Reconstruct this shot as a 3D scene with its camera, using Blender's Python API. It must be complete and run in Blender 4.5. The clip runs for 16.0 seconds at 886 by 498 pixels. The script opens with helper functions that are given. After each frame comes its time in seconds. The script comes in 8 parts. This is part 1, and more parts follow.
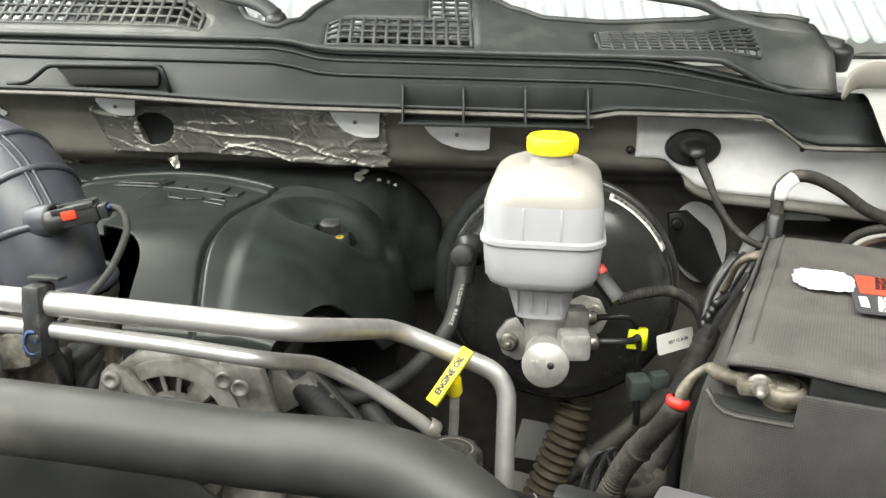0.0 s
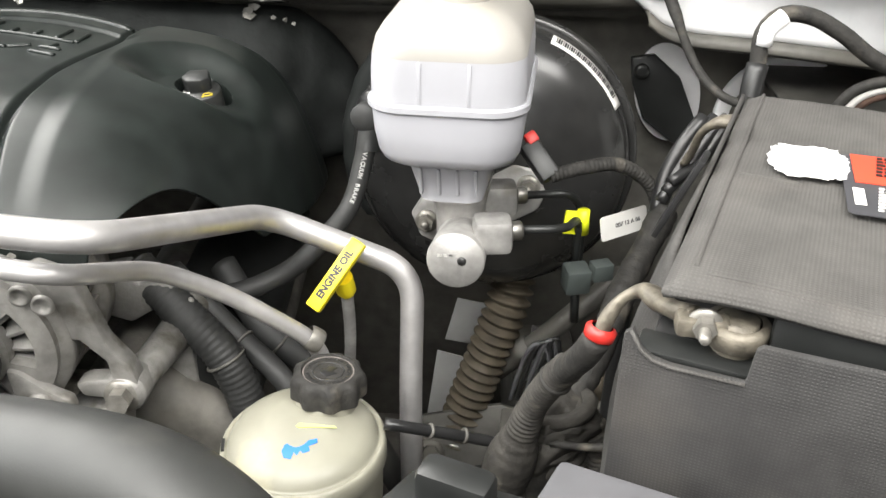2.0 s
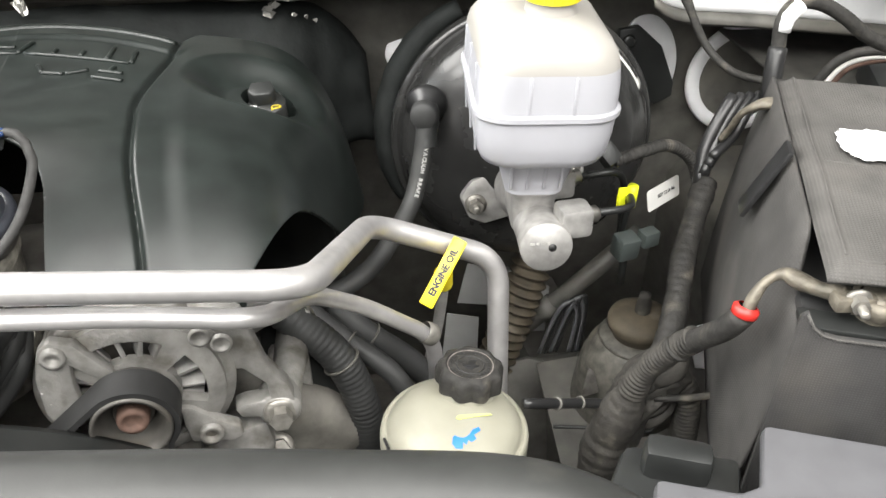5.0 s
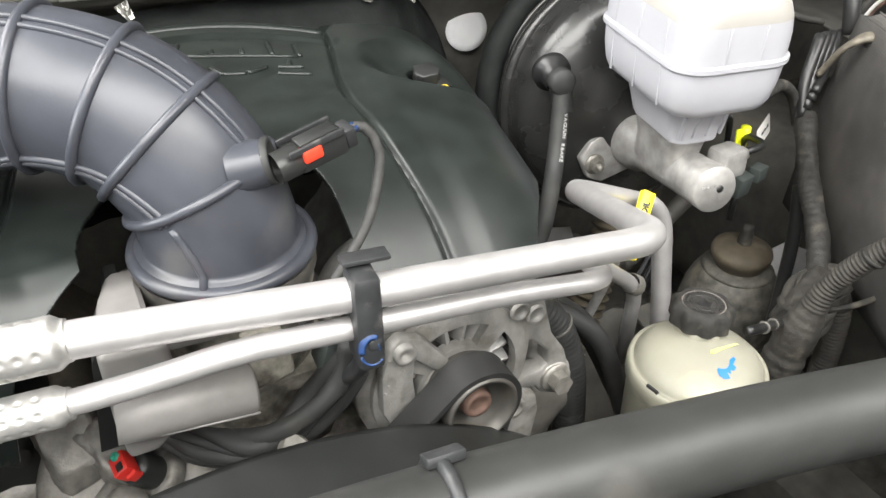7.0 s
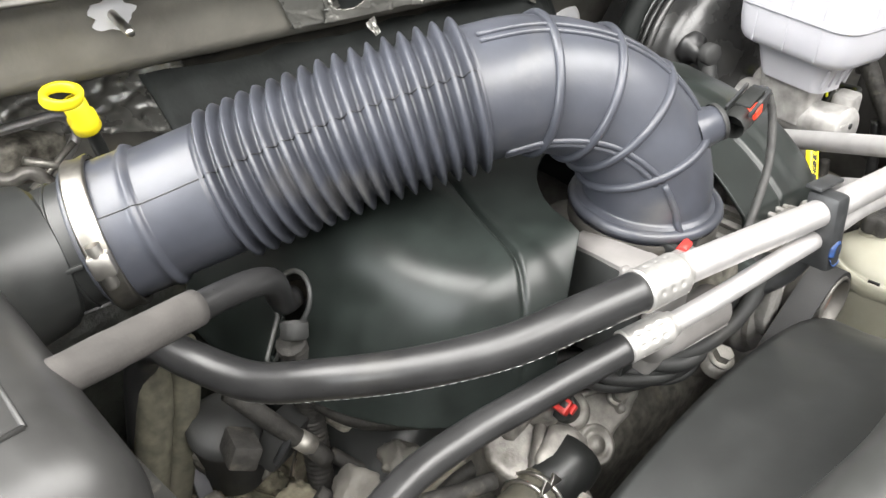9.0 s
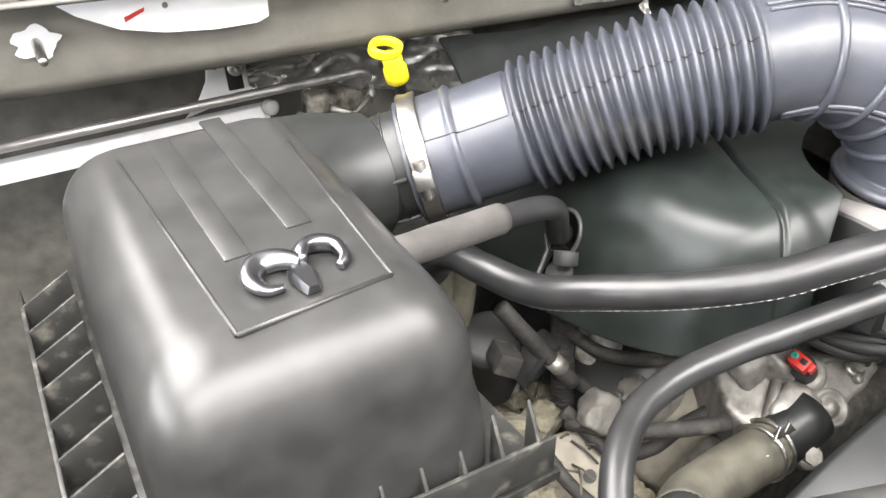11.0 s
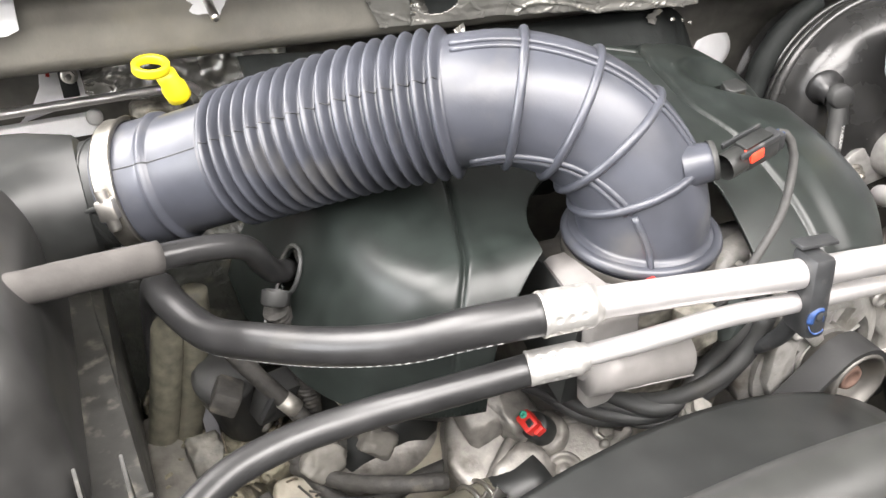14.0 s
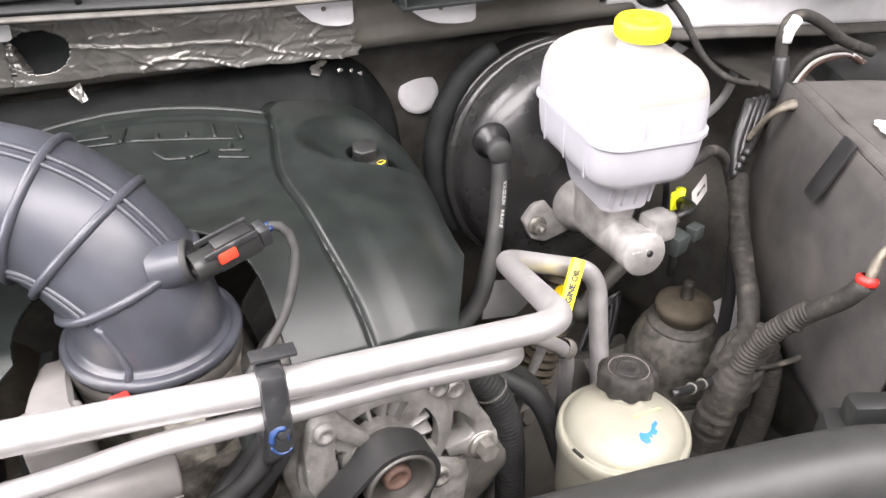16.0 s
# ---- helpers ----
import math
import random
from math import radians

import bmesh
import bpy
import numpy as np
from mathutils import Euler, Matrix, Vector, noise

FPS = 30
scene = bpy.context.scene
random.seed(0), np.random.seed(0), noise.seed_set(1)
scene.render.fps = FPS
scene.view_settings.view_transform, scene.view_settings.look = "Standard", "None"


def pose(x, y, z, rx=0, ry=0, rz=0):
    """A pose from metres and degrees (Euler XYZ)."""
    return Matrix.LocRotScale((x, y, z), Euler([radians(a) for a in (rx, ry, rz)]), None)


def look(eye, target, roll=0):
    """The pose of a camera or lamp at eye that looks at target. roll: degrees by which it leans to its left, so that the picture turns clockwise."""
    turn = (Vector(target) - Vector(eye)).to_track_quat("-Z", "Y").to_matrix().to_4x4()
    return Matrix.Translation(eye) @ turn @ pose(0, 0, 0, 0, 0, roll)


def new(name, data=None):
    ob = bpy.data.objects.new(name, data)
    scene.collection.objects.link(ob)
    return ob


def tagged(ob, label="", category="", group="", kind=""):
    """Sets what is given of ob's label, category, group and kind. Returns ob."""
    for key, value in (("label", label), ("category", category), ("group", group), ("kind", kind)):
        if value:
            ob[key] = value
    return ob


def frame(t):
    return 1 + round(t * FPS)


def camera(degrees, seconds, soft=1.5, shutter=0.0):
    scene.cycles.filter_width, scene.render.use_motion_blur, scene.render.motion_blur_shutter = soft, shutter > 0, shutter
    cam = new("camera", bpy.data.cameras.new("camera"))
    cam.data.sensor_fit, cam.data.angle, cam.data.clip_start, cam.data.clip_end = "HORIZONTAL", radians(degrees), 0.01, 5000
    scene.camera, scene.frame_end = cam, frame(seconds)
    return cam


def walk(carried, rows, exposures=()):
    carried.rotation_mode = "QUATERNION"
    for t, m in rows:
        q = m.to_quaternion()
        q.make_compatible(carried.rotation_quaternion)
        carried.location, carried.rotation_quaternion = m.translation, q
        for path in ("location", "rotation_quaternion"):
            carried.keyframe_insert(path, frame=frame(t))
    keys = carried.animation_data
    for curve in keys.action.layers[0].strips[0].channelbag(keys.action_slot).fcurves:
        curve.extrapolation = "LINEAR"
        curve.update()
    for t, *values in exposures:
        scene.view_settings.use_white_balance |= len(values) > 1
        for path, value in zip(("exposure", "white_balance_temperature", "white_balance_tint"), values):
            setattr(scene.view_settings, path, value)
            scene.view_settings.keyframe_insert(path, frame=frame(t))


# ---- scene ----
cam = camera(55.77, 16.0)
PATH = [
    (0, 0.0024, 0.0049, 1.6025, 71.667, -0.152, 0.084),
    (0.5, 0.0437, 0.0873, 1.6124, 71.770, -0.274, 0.160),
    (1, 0.0572, 0.1051, 1.5857, 69.788, -0.600, -0.255),
    (1.5, 0.0766, 0.1458, 1.5598, 64.518, -0.482, -0.265),
    (2, 0.0843, 0.1763, 1.5725, 60.171, -0.095, -0.515),
    (2.5, 0.0847, 0.2050, 1.5829, 58.984, 0.509, -1.656),
    (3, 0.0747, 0.2165, 1.5865, 57.497, 0.329, -4.059),
    (5.5, -0.1792, 0.1761, 1.6530, 54.973, -1.030, -16.119),
    (6, -0.2416, 0.2080, 1.6344, 54.857, -1.085, -20.383),
    (6.5, -0.3295, 0.2479, 1.6238, 54.609, -1.383, -24.050),
    (7, -0.4295, 0.2717, 1.6375, 54.529, -1.429, -28.006),
    (7.5, -0.5902, 0.3035, 1.6719, 54.554, -1.374, -32.672),
    (8, -0.6968, 0.3470, 1.6766, 54.602, -1.049, -37.829),
    (8.5, -0.7629, 0.3915, 1.6668, 54.938, -1.084, -41.223),
    (9, -0.8244, 0.4227, 1.6604, 55.192, -1.721, -43.268),
    (9.5, -0.8850, 0.4313, 1.6590, 55.846, -1.353, -41.881),
    (10, -0.9371, 0.4268, 1.6630, 55.827, 0.515, -36.691),
    (12.5, -0.8526, 0.2959, 1.6613, 55.782, -0.554, -24.391),
    (13, -0.7914, 0.2906, 1.6790, 55.756, -0.336, -24.064),
    (13.5, -0.7409, 0.2957, 1.6808, 55.663, -0.166, -24.060),
    (14, -0.6749, 0.2994, 1.6694, 55.541, 0.153, -23.852),
    (14.5, -0.6053, 0.2938, 1.6738, 55.640, 0.155, -24.034),
    (15, -0.5244, 0.2861, 1.6754, 55.530, 0.299, -24.501),
    (15.5, -0.4425, 0.2676, 1.6866, 55.913, 0.707, -24.562),
    (16, -0.3851, 0.2435, 1.6911, 56.072, -0.850, -28.500),
]
walk(cam, [(t, pose(x, y, z, rx, ry, rz)) for t, x, y, z, rx, ry, rz in PATH],
     exposures=[(0, -0.22, 6650, 4), (1.5, -0.15, 6600, 7), (2.5, 0.12, 6500, 10), (3, 0.12, 6500, 10), (5.5, -0.03, 6500, 9), (8, 0.02, 6500, 9), (9, 0.2, 6500, 10), (10, 0.57, 6500, 11), (12.5, 0.68, 6550, 13), (13.5, 0.66, 6600, 13), (15, 0.34, 6550, 15), (16, 0.2, 6500, 18)])

# ---- light ----
world = bpy.data.worlds.new("workshop_air")
world.use_nodes = True
scene.world = world
world.node_tree.nodes["Background"].inputs[0].default_value = (0.9, 0.95, 1.0, 1)
world.node_tree.nodes["Background"].inputs[1].default_value = 0.3



def area_lamp(name, at, target, sx, sy, watts, colour=(1.0, 0.98, 0.95)):
    data = bpy.data.lights.new(name, "AREA")
    data.shape, data.size, data.size_y, data.energy, data.color = "RECTANGLE", sx, sy, watts, colour
    ob = new(name, data)
    ob.matrix_world = look(at, target)
    return ob


area_lamp("ceiling_lamp", (-0.5, -0.9, 3.4), (-0.5, -0.89, 0), 4.4, 1.5, 320)
area_lamp("ceiling_lamp", (-1.2, -3.0, 3.4), (-1.2, -2.99, 0), 4.4, 1.2, 170)
# two unseen lamps added for the sheen on cover lobe and air box lid
area_lamp("ceiling_lamp", (-1.9, 1.4, 3.4), (-1.9, 1.41, 0), 1.7, 2.4, 200)
area_lamp("ceiling_lamp", (-2.3, 4.2, 3.4), (-2.3, 4.21, 0), 2.2, 1.8, 170)
# unseen lamp added on the passenger side to light the edge highlights
area_lamp("unseen_side_lamp", (-4.8, 1.2, 2.1), (-0.6, 0.9, 1.5), 3.8, 2.4, 330, (0.95, 0.98, 1.0))


# ---- materials ----
def material(name, colour, rough=0.5, metal=0.0, vary=0.25, scale=40.0, bump=0.1, bump_scale=300.0, spec=0.5,
             stain=None, stain_scale=9.0, stain_at=0.55, coat=0.0, transmit=0.0, sss=0.0, rough_vary=0.15, island=0.0):
    m = bpy.data.materials.new(name)
    m.use_nodes = True
    nt = m.node_tree
    b = nt.nodes["Principled BSDF"]
    b.inputs["Metallic"].default_value = metal
    b.inputs["Specular IOR Level"].default_value = spec
    b.inputs["Coat Weight"].default_value = coat
    b.inputs["Transmission Weight"].default_value = transmit
    if sss:
        b.inputs["Subsurface Weight"].default_value = sss
        b.inputs["Subsurface Radius"].default_value = (0.02, 0.02, 0.02)
    co = nt.nodes.new("ShaderNodeTexCoord")

    def noise_node(s, detail=5.0):
        n = nt.nodes.new("ShaderNodeTexNoise")
        n.inputs["Scale"].default_value, n.inputs["Detail"].default_value = s, detail
        nt.links.new(co.outputs["Object"], n.inputs["Vector"])
        return n

    n1 = noise_node(scale)
    ramp = nt.nodes.new("ShaderNodeValToRGB")
    lo = [c * (1 - vary) for c in colour]
    hi = [min(1, c * (1 + vary)) for c in colour]
    ramp.color_ramp.elements[0].position, ramp.color_ramp.elements[1].position = 0.3, 0.7
    ramp.color_ramp.elements[0].color, ramp.color_ramp.elements[1].color = (*lo, 1), (*hi, 1)
    nt.links.new(n1.outputs["Fac"], ramp.inputs["Fac"])
    out = ramp.outputs["Color"]
    rough_add = None
    if stain:
        n2 = noise_node(stain_scale, 8.0)
        r2 = nt.nodes.new("ShaderNodeValToRGB")
        r2.color_ramp.elements[0].position, r2.color_ramp.elements[1].position = stain_at, min(1, stain_at + 0.18)
        nt.links.new(n2.outputs["Fac"], r2.inputs["Fac"])
        mix = nt.nodes.new("ShaderNodeMixRGB")
        mix.inputs["Color2"].default_value = (*stain, 1)
        nt.links.new(r2.outputs["Color"], mix.inputs["Fac"])
        nt.links.new(out, mix.inputs["Color1"])
        out = mix.outputs["Color"]
    nt.links.new(out, b.inputs["Base Color"])
    n3 = noise_node(scale * 0.45, 6.0)
    mr = nt.nodes.new("ShaderNodeMapRange")
    mr.inputs["To Min"].default_value, mr.inputs["To Max"].default_value = max(0.02, rough - rough_vary), min(1, rough + rough_vary)
    nt.links.new(n3.outputs["Fac"], mr.inputs["Value"])
    nt.links.new(mr.outputs["Result"], b.inputs["Roughness"])
    if bump:
        n4 = noise_node(bump_scale, 3.0)
        bp = nt.nodes.new("ShaderNodeBump")
        bp.inputs["Strength"].default_value, bp.inputs["Distance"].default_value = bump, 0.3 / bump_scale
        nt.links.new(n4.outputs["Fac"], bp.inputs["Height"])
        nt.links.new(bp.outputs["Normal"], b.inputs["Normal"])
    return m


BLACK = material("black_plastic", (0.016, 0.017, 0.0165), 0.4, vary=0.2, bump=0.12, bump_scale=900, stain=(0.05, 0.05, 0.046), stain_scale=6, stain_at=0.6)
COVER = material("engine_cover_plastic", (0.0112, 0.0142, 0.0129), 0.36, spec=0.42, vary=0.35, rough_vary=0.09, bump=0.12, bump_scale=1200, stain=(0.018, 0.02, 0.018), stain_scale=5, stain_at=0.6)
BOXTOP = material("airbox_plastic", (0.0275, 0.0273, 0.0265), 0.37, vary=0.25, rough_vary=0.05, bump=0.05, bump_scale=1500)
GUTTER = material("gutter_plastic", (0.0115, 0.0132, 0.0131), 0.46, spec=0.34, vary=0.2, bump=0.12, bump_scale=900, stain=(0.035, 0.036, 0.034), stain_scale=7, stain_at=0.62)
COWL = material("cowl_plastic", (0.036, 0.0378, 0.0375), 0.45, spec=0.4, vary=0.2, bump=0.15, bump_scale=1000, stain=(0.11, 0.11, 0.1), stain_scale=8)
INTAKE = material("intake_rubber", (0.042, 0.045, 0.055), 0.34, vary=0.25, rough_vary=0.06, scale=25, bump=0.07, bump_scale=500, stain=(0.09, 0.088, 0.085), stain_scale=14, stain_at=0.6)
RUBBER = material("hose_rubber", (0.018, 0.018, 0.0183), 0.33, vary=0.3, bump=0.15, bump_scale=700, stain=(0.045, 0.043, 0.039), stain_scale=12, stain_at=0.62)
BOOTDUST = material("dusty_boot_rubber", (0.07, 0.057, 0.038), 0.75, vary=0.3, scale=50, bump=0.3, bump_scale=300, stain=(0.13, 0.115, 0.09), stain_scale=25)
RADHOSE = material("radiator_hose_rubber", (0.0225, 0.0233, 0.022), 0.48, vary=0.2, bump=0.1, bump_scale=800, stain=(0.09, 0.085, 0.075), stain_scale=9, stain_at=0.6)
SLEEVE = material("foam_sleeve", (0.05, 0.0465, 0.0435), 0.9, vary=0.25, bump=0.3, bump_scale=400)
ALUM = material("aluminium_tube", (0.57, 0.555, 0.55), 0.46, metal=0.75, vary=0.1, scale=60, bump=0.06, bump_scale=250, rough_vary=0.12)
CRIMP = material("crimped_aluminium", (0.5, 0.49, 0.47), 0.46, metal=0.8, vary=0.2, scale=90, bump=0.15, bump_scale=300)
CAST = material("cast_aluminium", (0.32, 0.312, 0.3), 0.5, metal=0.4, vary=0.3, scale=60, bump=0.35, bump_scale=500, stain=(0.13, 0.115, 0.09), stain_scale=18, stain_at=0.57)
CASTDIRTY = material("dirty_casting", (0.26, 0.245, 0.21), 0.6, metal=0.3, vary=0.5, scale=110, bump=0.7, bump_scale=300, stain=(0.05, 0.044, 0.035), stain_scale=40, stain_at=0.48)
GRIME = material("grimy_engine", (0.07, 0.066, 0.056), 0.65, vary=0.6, scale=90, bump=0.6, bump_scale=220, stain=(0.13, 0.115, 0.085), stain_scale=35, stain_at=0.6)
CASTPALE = material("pale_casting", (0.175, 0.166, 0.152), 0.45, metal=0.4, vary=0.3, scale=90, bump=0.45, bump_scale=350, stain=(0.05, 0.045, 0.036), stain_scale=38, stain_at=0.56)
TANPLATE = material("dusty_tan_casting", (0.2, 0.182, 0.145), 0.7, metal=0.1, vary=0.2, scale=60, bump=0.4, bump_scale=300, stain=(0.1, 0.088, 0.065), stain_scale=22, stain_at=0.58)
BOLT = material("dull_bolt_steel", (0.25, 0.238, 0.215), 0.45, metal=0.6, vary=0.25, scale=150, bump=0.2, bump_scale=500)
ALTCAST = material("alternator_casting", (0.25, 0.242, 0.228), 0.5, metal=0.3, vary=0.22, scale=80, bump=0.6, bump_scale=350, stain=(0.1, 0.09, 0.072), stain_scale=42, stain_at=0.54)
PULLEY = material("dull_pulley_steel", (0.09, 0.085, 0.077), 0.5, metal=0.5, vary=0.25, scale=60, bump=0.15, bump_scale=400, stain=(0.09, 0.08, 0.065), stain_scale=30)
CLIPB = material("worn_black_clip", (0.022, 0.023, 0.024), 0.45, vary=0.3, scale=80, bump=0.2, bump_scale=500, stain=(0.11, 0.105, 0.1), stain_scale=60, stain_at=0.6)
BLUESMUDGE = material("smudged_blue_paint", (0.012, 0.036, 0.115), 0.5, vary=0.5, scale=250, bump=0.1)
DUSTYCAP = material("dusty_cap_top", (0.16, 0.14, 0.128), 0.8, vary=0.35, scale=150, bump=0.3, bump_scale=500, stain=(0.05, 0.046, 0.043), stain_scale=70, stain_at=0.55)
BOXDIRTY = material("dusty_airbox_plastic", (0.03, 0.0297, 0.0275), 0.45, vary=0.3, scale=50, bump=0.2, bump_scale=700, stain=(0.12, 0.113, 0.097), stain_scale=70, stain_at=0.56)
DARK = material("dark_chassis", (0.1, 0.094, 0.083), 0.7, vary=0.45, bump=0.3, bump_scale=200, stain=(0.09, 0.08, 0.065), stain_scale=14, stain_at=0.6)
STEEL = material("zinc_steel", (0.6, 0.58, 0.54), 0.35, metal=1.0, vary=0.2, scale=80, bump=0.1)
BANDSTEEL = material("worn_band_steel", (0.34, 0.325, 0.295), 0.32, metal=1.0, vary=0.3, scale=60, bump=0.15, bump_scale=300)
CHROME = material("chrome_plastic", (0.2, 0.2, 0.21), 0.3, metal=1.0, vary=0.05, bump=0.0, rough_vary=0.05)
RUST = material("rusty_steel", (0.13, 0.08, 0.062), 0.7, metal=0.4, vary=0.35, scale=120, bump=0.4)
FLUIDP = material("reservoir_with_fluid", (0.385, 0.385, 0.41), 0.38, vary=0.06, scale=14, bump=0.04, bump_scale=200, sss=0.25)
WHITEP = material("translucent_reservoir", (0.335, 0.32, 0.295), 0.38, vary=0.05, scale=12, bump=0.04, bump_scale=200, sss=0.25, stain=(0.6, 0.57, 0.5), stain_scale=12, stain_at=0.6)
CREAMP = material("cream_reservoir", (0.275, 0.267, 0.215), 0.42, vary=0.06, bump=0.05, sss=0.3, stain=(0.5, 0.45, 0.3), stain_scale=14, stain_at=0.68)
YELLOW = material("yellow_plastic", (0.9, 0.74, 0.02), 0.4, vary=0.06, bump=0.03)
LIME = material("lime_tape", (0.78, 0.85, 0.02), 0.5, vary=0.06, bump=0.05)
RED = material("red_plastic", (0.5, 0.026, 0.02), 0.4, vary=0.1, bump=0.03)
ORANGE = material("orange_clip", (0.75, 0.055, 0.025), 0.4, vary=0.1, bump=0.03)
GREEN = material("green_seal", (0.02, 0.25, 0.17), 0.5, vary=0.1, bump=0.03)
BLUE = material("blue_paint_mark", (0.02, 0.16, 0.62), 0.5, vary=0.15, bump=0.03)
LIMEPEN = material("green_pen_mark", (0.55, 0.62, 0.18), 0.5, vary=0.2, bump=0.0)
WHITE = material("white_paint", (0.8, 0.8, 0.8), 0.5, vary=0.04, bump=0.05)
SHADE = material("pleated_shade_card", (0.3, 0.31, 0.325), 0.6, vary=0.1, bump=0.05)
PRINTGREY = material("worn_white_print", (0.38, 0.38, 0.37), 0.6, vary=0.5, scale=300, bump=0.0)
INK = material("black_print", (0.015, 0.015, 0.015), 0.5, vary=0.1, bump=0.0)
LABELRED = material("red_label", (0.62, 0.07, 0.035), 0.45, vary=0.06, bump=0.0)
LABELDARK = material("dark_label", (0.05, 0.05, 0.055), 0.45, vary=0.06, bump=0.0)
PAPER = material("paper_tag", (0.66, 0.65, 0.62), 0.7, vary=0.05, bump=0.05)
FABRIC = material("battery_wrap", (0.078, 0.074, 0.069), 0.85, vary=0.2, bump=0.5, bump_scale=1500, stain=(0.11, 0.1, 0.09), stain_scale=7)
# front and side copies of the wrap, with shade put into the colour
FABRICF_SHADED = material("battery_wrap_front_shaded", (0.034, 0.033, 0.032), 0.8, vary=0.25, bump=0.5, bump_scale=1500, stain=(0.065, 0.06, 0.054), stain_scale=9)
FABRICS_SHADED = material("battery_wrap_side_shaded", (0.052, 0.0495, 0.0465), 0.85, vary=0.2, bump=0.5, bump_scale=1500, stain=(0.11, 0.1, 0.09), stain_scale=7)
CASE = material("battery_case", (0.022, 0.022, 0.022), 0.35, vary=0.2, bump=0.3, bump_scale=900, stain=(0.1, 0.095, 0.085), stain_scale=9)
CLIPG = material("dark_green_grey_plastic", (0.055, 0.065, 0.062), 0.45, vary=0.1, bump=0.06)
GREYP = material("grey_plastic", (0.1, 0.1, 0.106), 0.42, vary=0.1, bump=0.06, bump_scale=900)
PAINT = material("silver_body_paint", (0.82, 0.82, 0.83), 0.45, metal=0.0, vary=0.06, bump=0.03, coat=0.2)
# silver toned down in colour, as the flat wing catches more light
WING = material("toned_down_silver", (0.33, 0.33, 0.32), 0.45, vary=0.12, scale=20, bump=0.1)
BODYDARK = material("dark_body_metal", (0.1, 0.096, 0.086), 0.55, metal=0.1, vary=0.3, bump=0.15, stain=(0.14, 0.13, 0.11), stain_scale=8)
SEALER = material("grey_sealer_mat", (0.2, 0.19, 0.165), 0.75, vary=0.2, scale=20, bump=0.25, bump_scale=150)
FOIL = material("foil_insulation", (0.23, 0.226, 0.208), 0.27, metal=0.6, vary=0.25, scale=30, bump=0.25, bump_scale=60, rough_vary=0.1)
LINER = material("black_insulation", (0.0095, 0.011, 0.0105), 0.75, vary=0.3, bump=0.35, bump_scale=50, spec=0.2)
TAPE = material("dusty_harness_tape", (0.02, 0.0187, 0.0165), 0.75, vary=0.5, scale=120, bump=0.7, bump_scale=260, stain=(0.1, 0.089, 0.072), stain_scale=45, stain_at=0.58)
CONDUIT = material("dusty_conduit", (0.03, 0.0275, 0.0235), 0.8, vary=0.45, scale=90, bump=0.7, bump_scale=220, stain=(0.11, 0.1, 0.08), stain_scale=60, stain_at=0.6)
BOOSTER = material("gloss_black_steel", (0.022, 0.022, 0.0215), 0.25, vary=0.2, bump=0.02, coat=0.15, stain=(0.035, 0.034, 0.03), stain_scale=9, stain_at=0.6)
LEAD = material("lead_terminal", (0.15, 0.134, 0.106), 0.55, metal=0.35, vary=0.4, scale=120, bump=0.6, bump_scale=300, stain=(0.05, 0.045, 0.035), stain_scale=60, stain_at=0.55)
GLASS = material("windscreen_glass", (0.94, 0.95, 0.95), 0.03, vary=0.0, bump=0.0, transmit=1.0, rough_vary=0.0)
GARAGE = material("workshop_wall_paint", (0.75, 0.75, 0.73), 0.8, vary=0.05, scale=2, bump=0.1, bump_scale=60)
CEILING = material("ceiling_paint", (0.42, 0.42, 0.42), 0.8, vary=0.05, scale=2, bump=0.1, bump_scale=60)
DIMWALL = material("dimmed_wall_paint", (0.2, 0.2, 0.21), 0.6, vary=0.1, scale=2, bump=0.1, bump_scale=60)
CONCRETE = material("concrete_floor", (0.3, 0.29, 0.27), 0.7, vary=0.2, scale=3, bump=0.2, bump_scale=80, stain=(0.16, 0.155, 0.15), stain_scale=1.5)
MATTE = material("matt_hose_rubber", (0.026, 0.0265, 0.026), 0.6, vary=0.3, bump=0.2, bump_scale=600, stain=(0.05, 0.047, 0.04), stain_scale=14, stain_at=0.58)
CAPMARK = material("moulded_cap_mark", (0.42, 0.32, 0.015), 0.5, vary=0.1)
MUD = material("dried_mud", (0.135, 0.122, 0.087), 0.9, vary=0.4, scale=120, bump=0.8, bump_scale=350, stain=(0.07, 0.066, 0.045), stain_scale=50, stain_at=0.5)
DUSTPIPE = material("olive_dusty_pipe", (0.07, 0.066, 0.048), 0.75, vary=0.45, scale=90, bump=0.2, bump_scale=300, stain=(0.08, 0.073, 0.055), stain_scale=25)
WIREGREY = material("dusty_grey_wire", (0.036, 0.0355, 0.034), 0.7, vary=0.3, scale=120, bump=0.5, bump_scale=400)
MOTORCAST = material("smooth_pale_casting", (0.21, 0.2, 0.193), 0.48, metal=0.25, vary=0.12, scale=50, bump=0.08, bump_scale=500, stain=(0.17, 0.155, 0.135), stain_scale=25, stain_at=0.62)
DARKMUCK = material("dark_green_muck", (0.019, 0.0205, 0.017), 0.5, vary=0.5, scale=70, bump=0.9, bump_scale=140, stain=(0.075, 0.07, 0.048), stain_scale=32, stain_at=0.57)
DUSTHOSE = material("olive_dusty_hose", (0.085, 0.08, 0.062), 0.6, vary=0.35, scale=45, bump=0.2, bump_scale=400, stain=(0.035, 0.034, 0.029), stain_scale=18, stain_at=0.57)
BELT = material("belt_rubber", (0.014, 0.014, 0.014), 0.6, vary=0.3, bump=0.15, bump_scale=600)


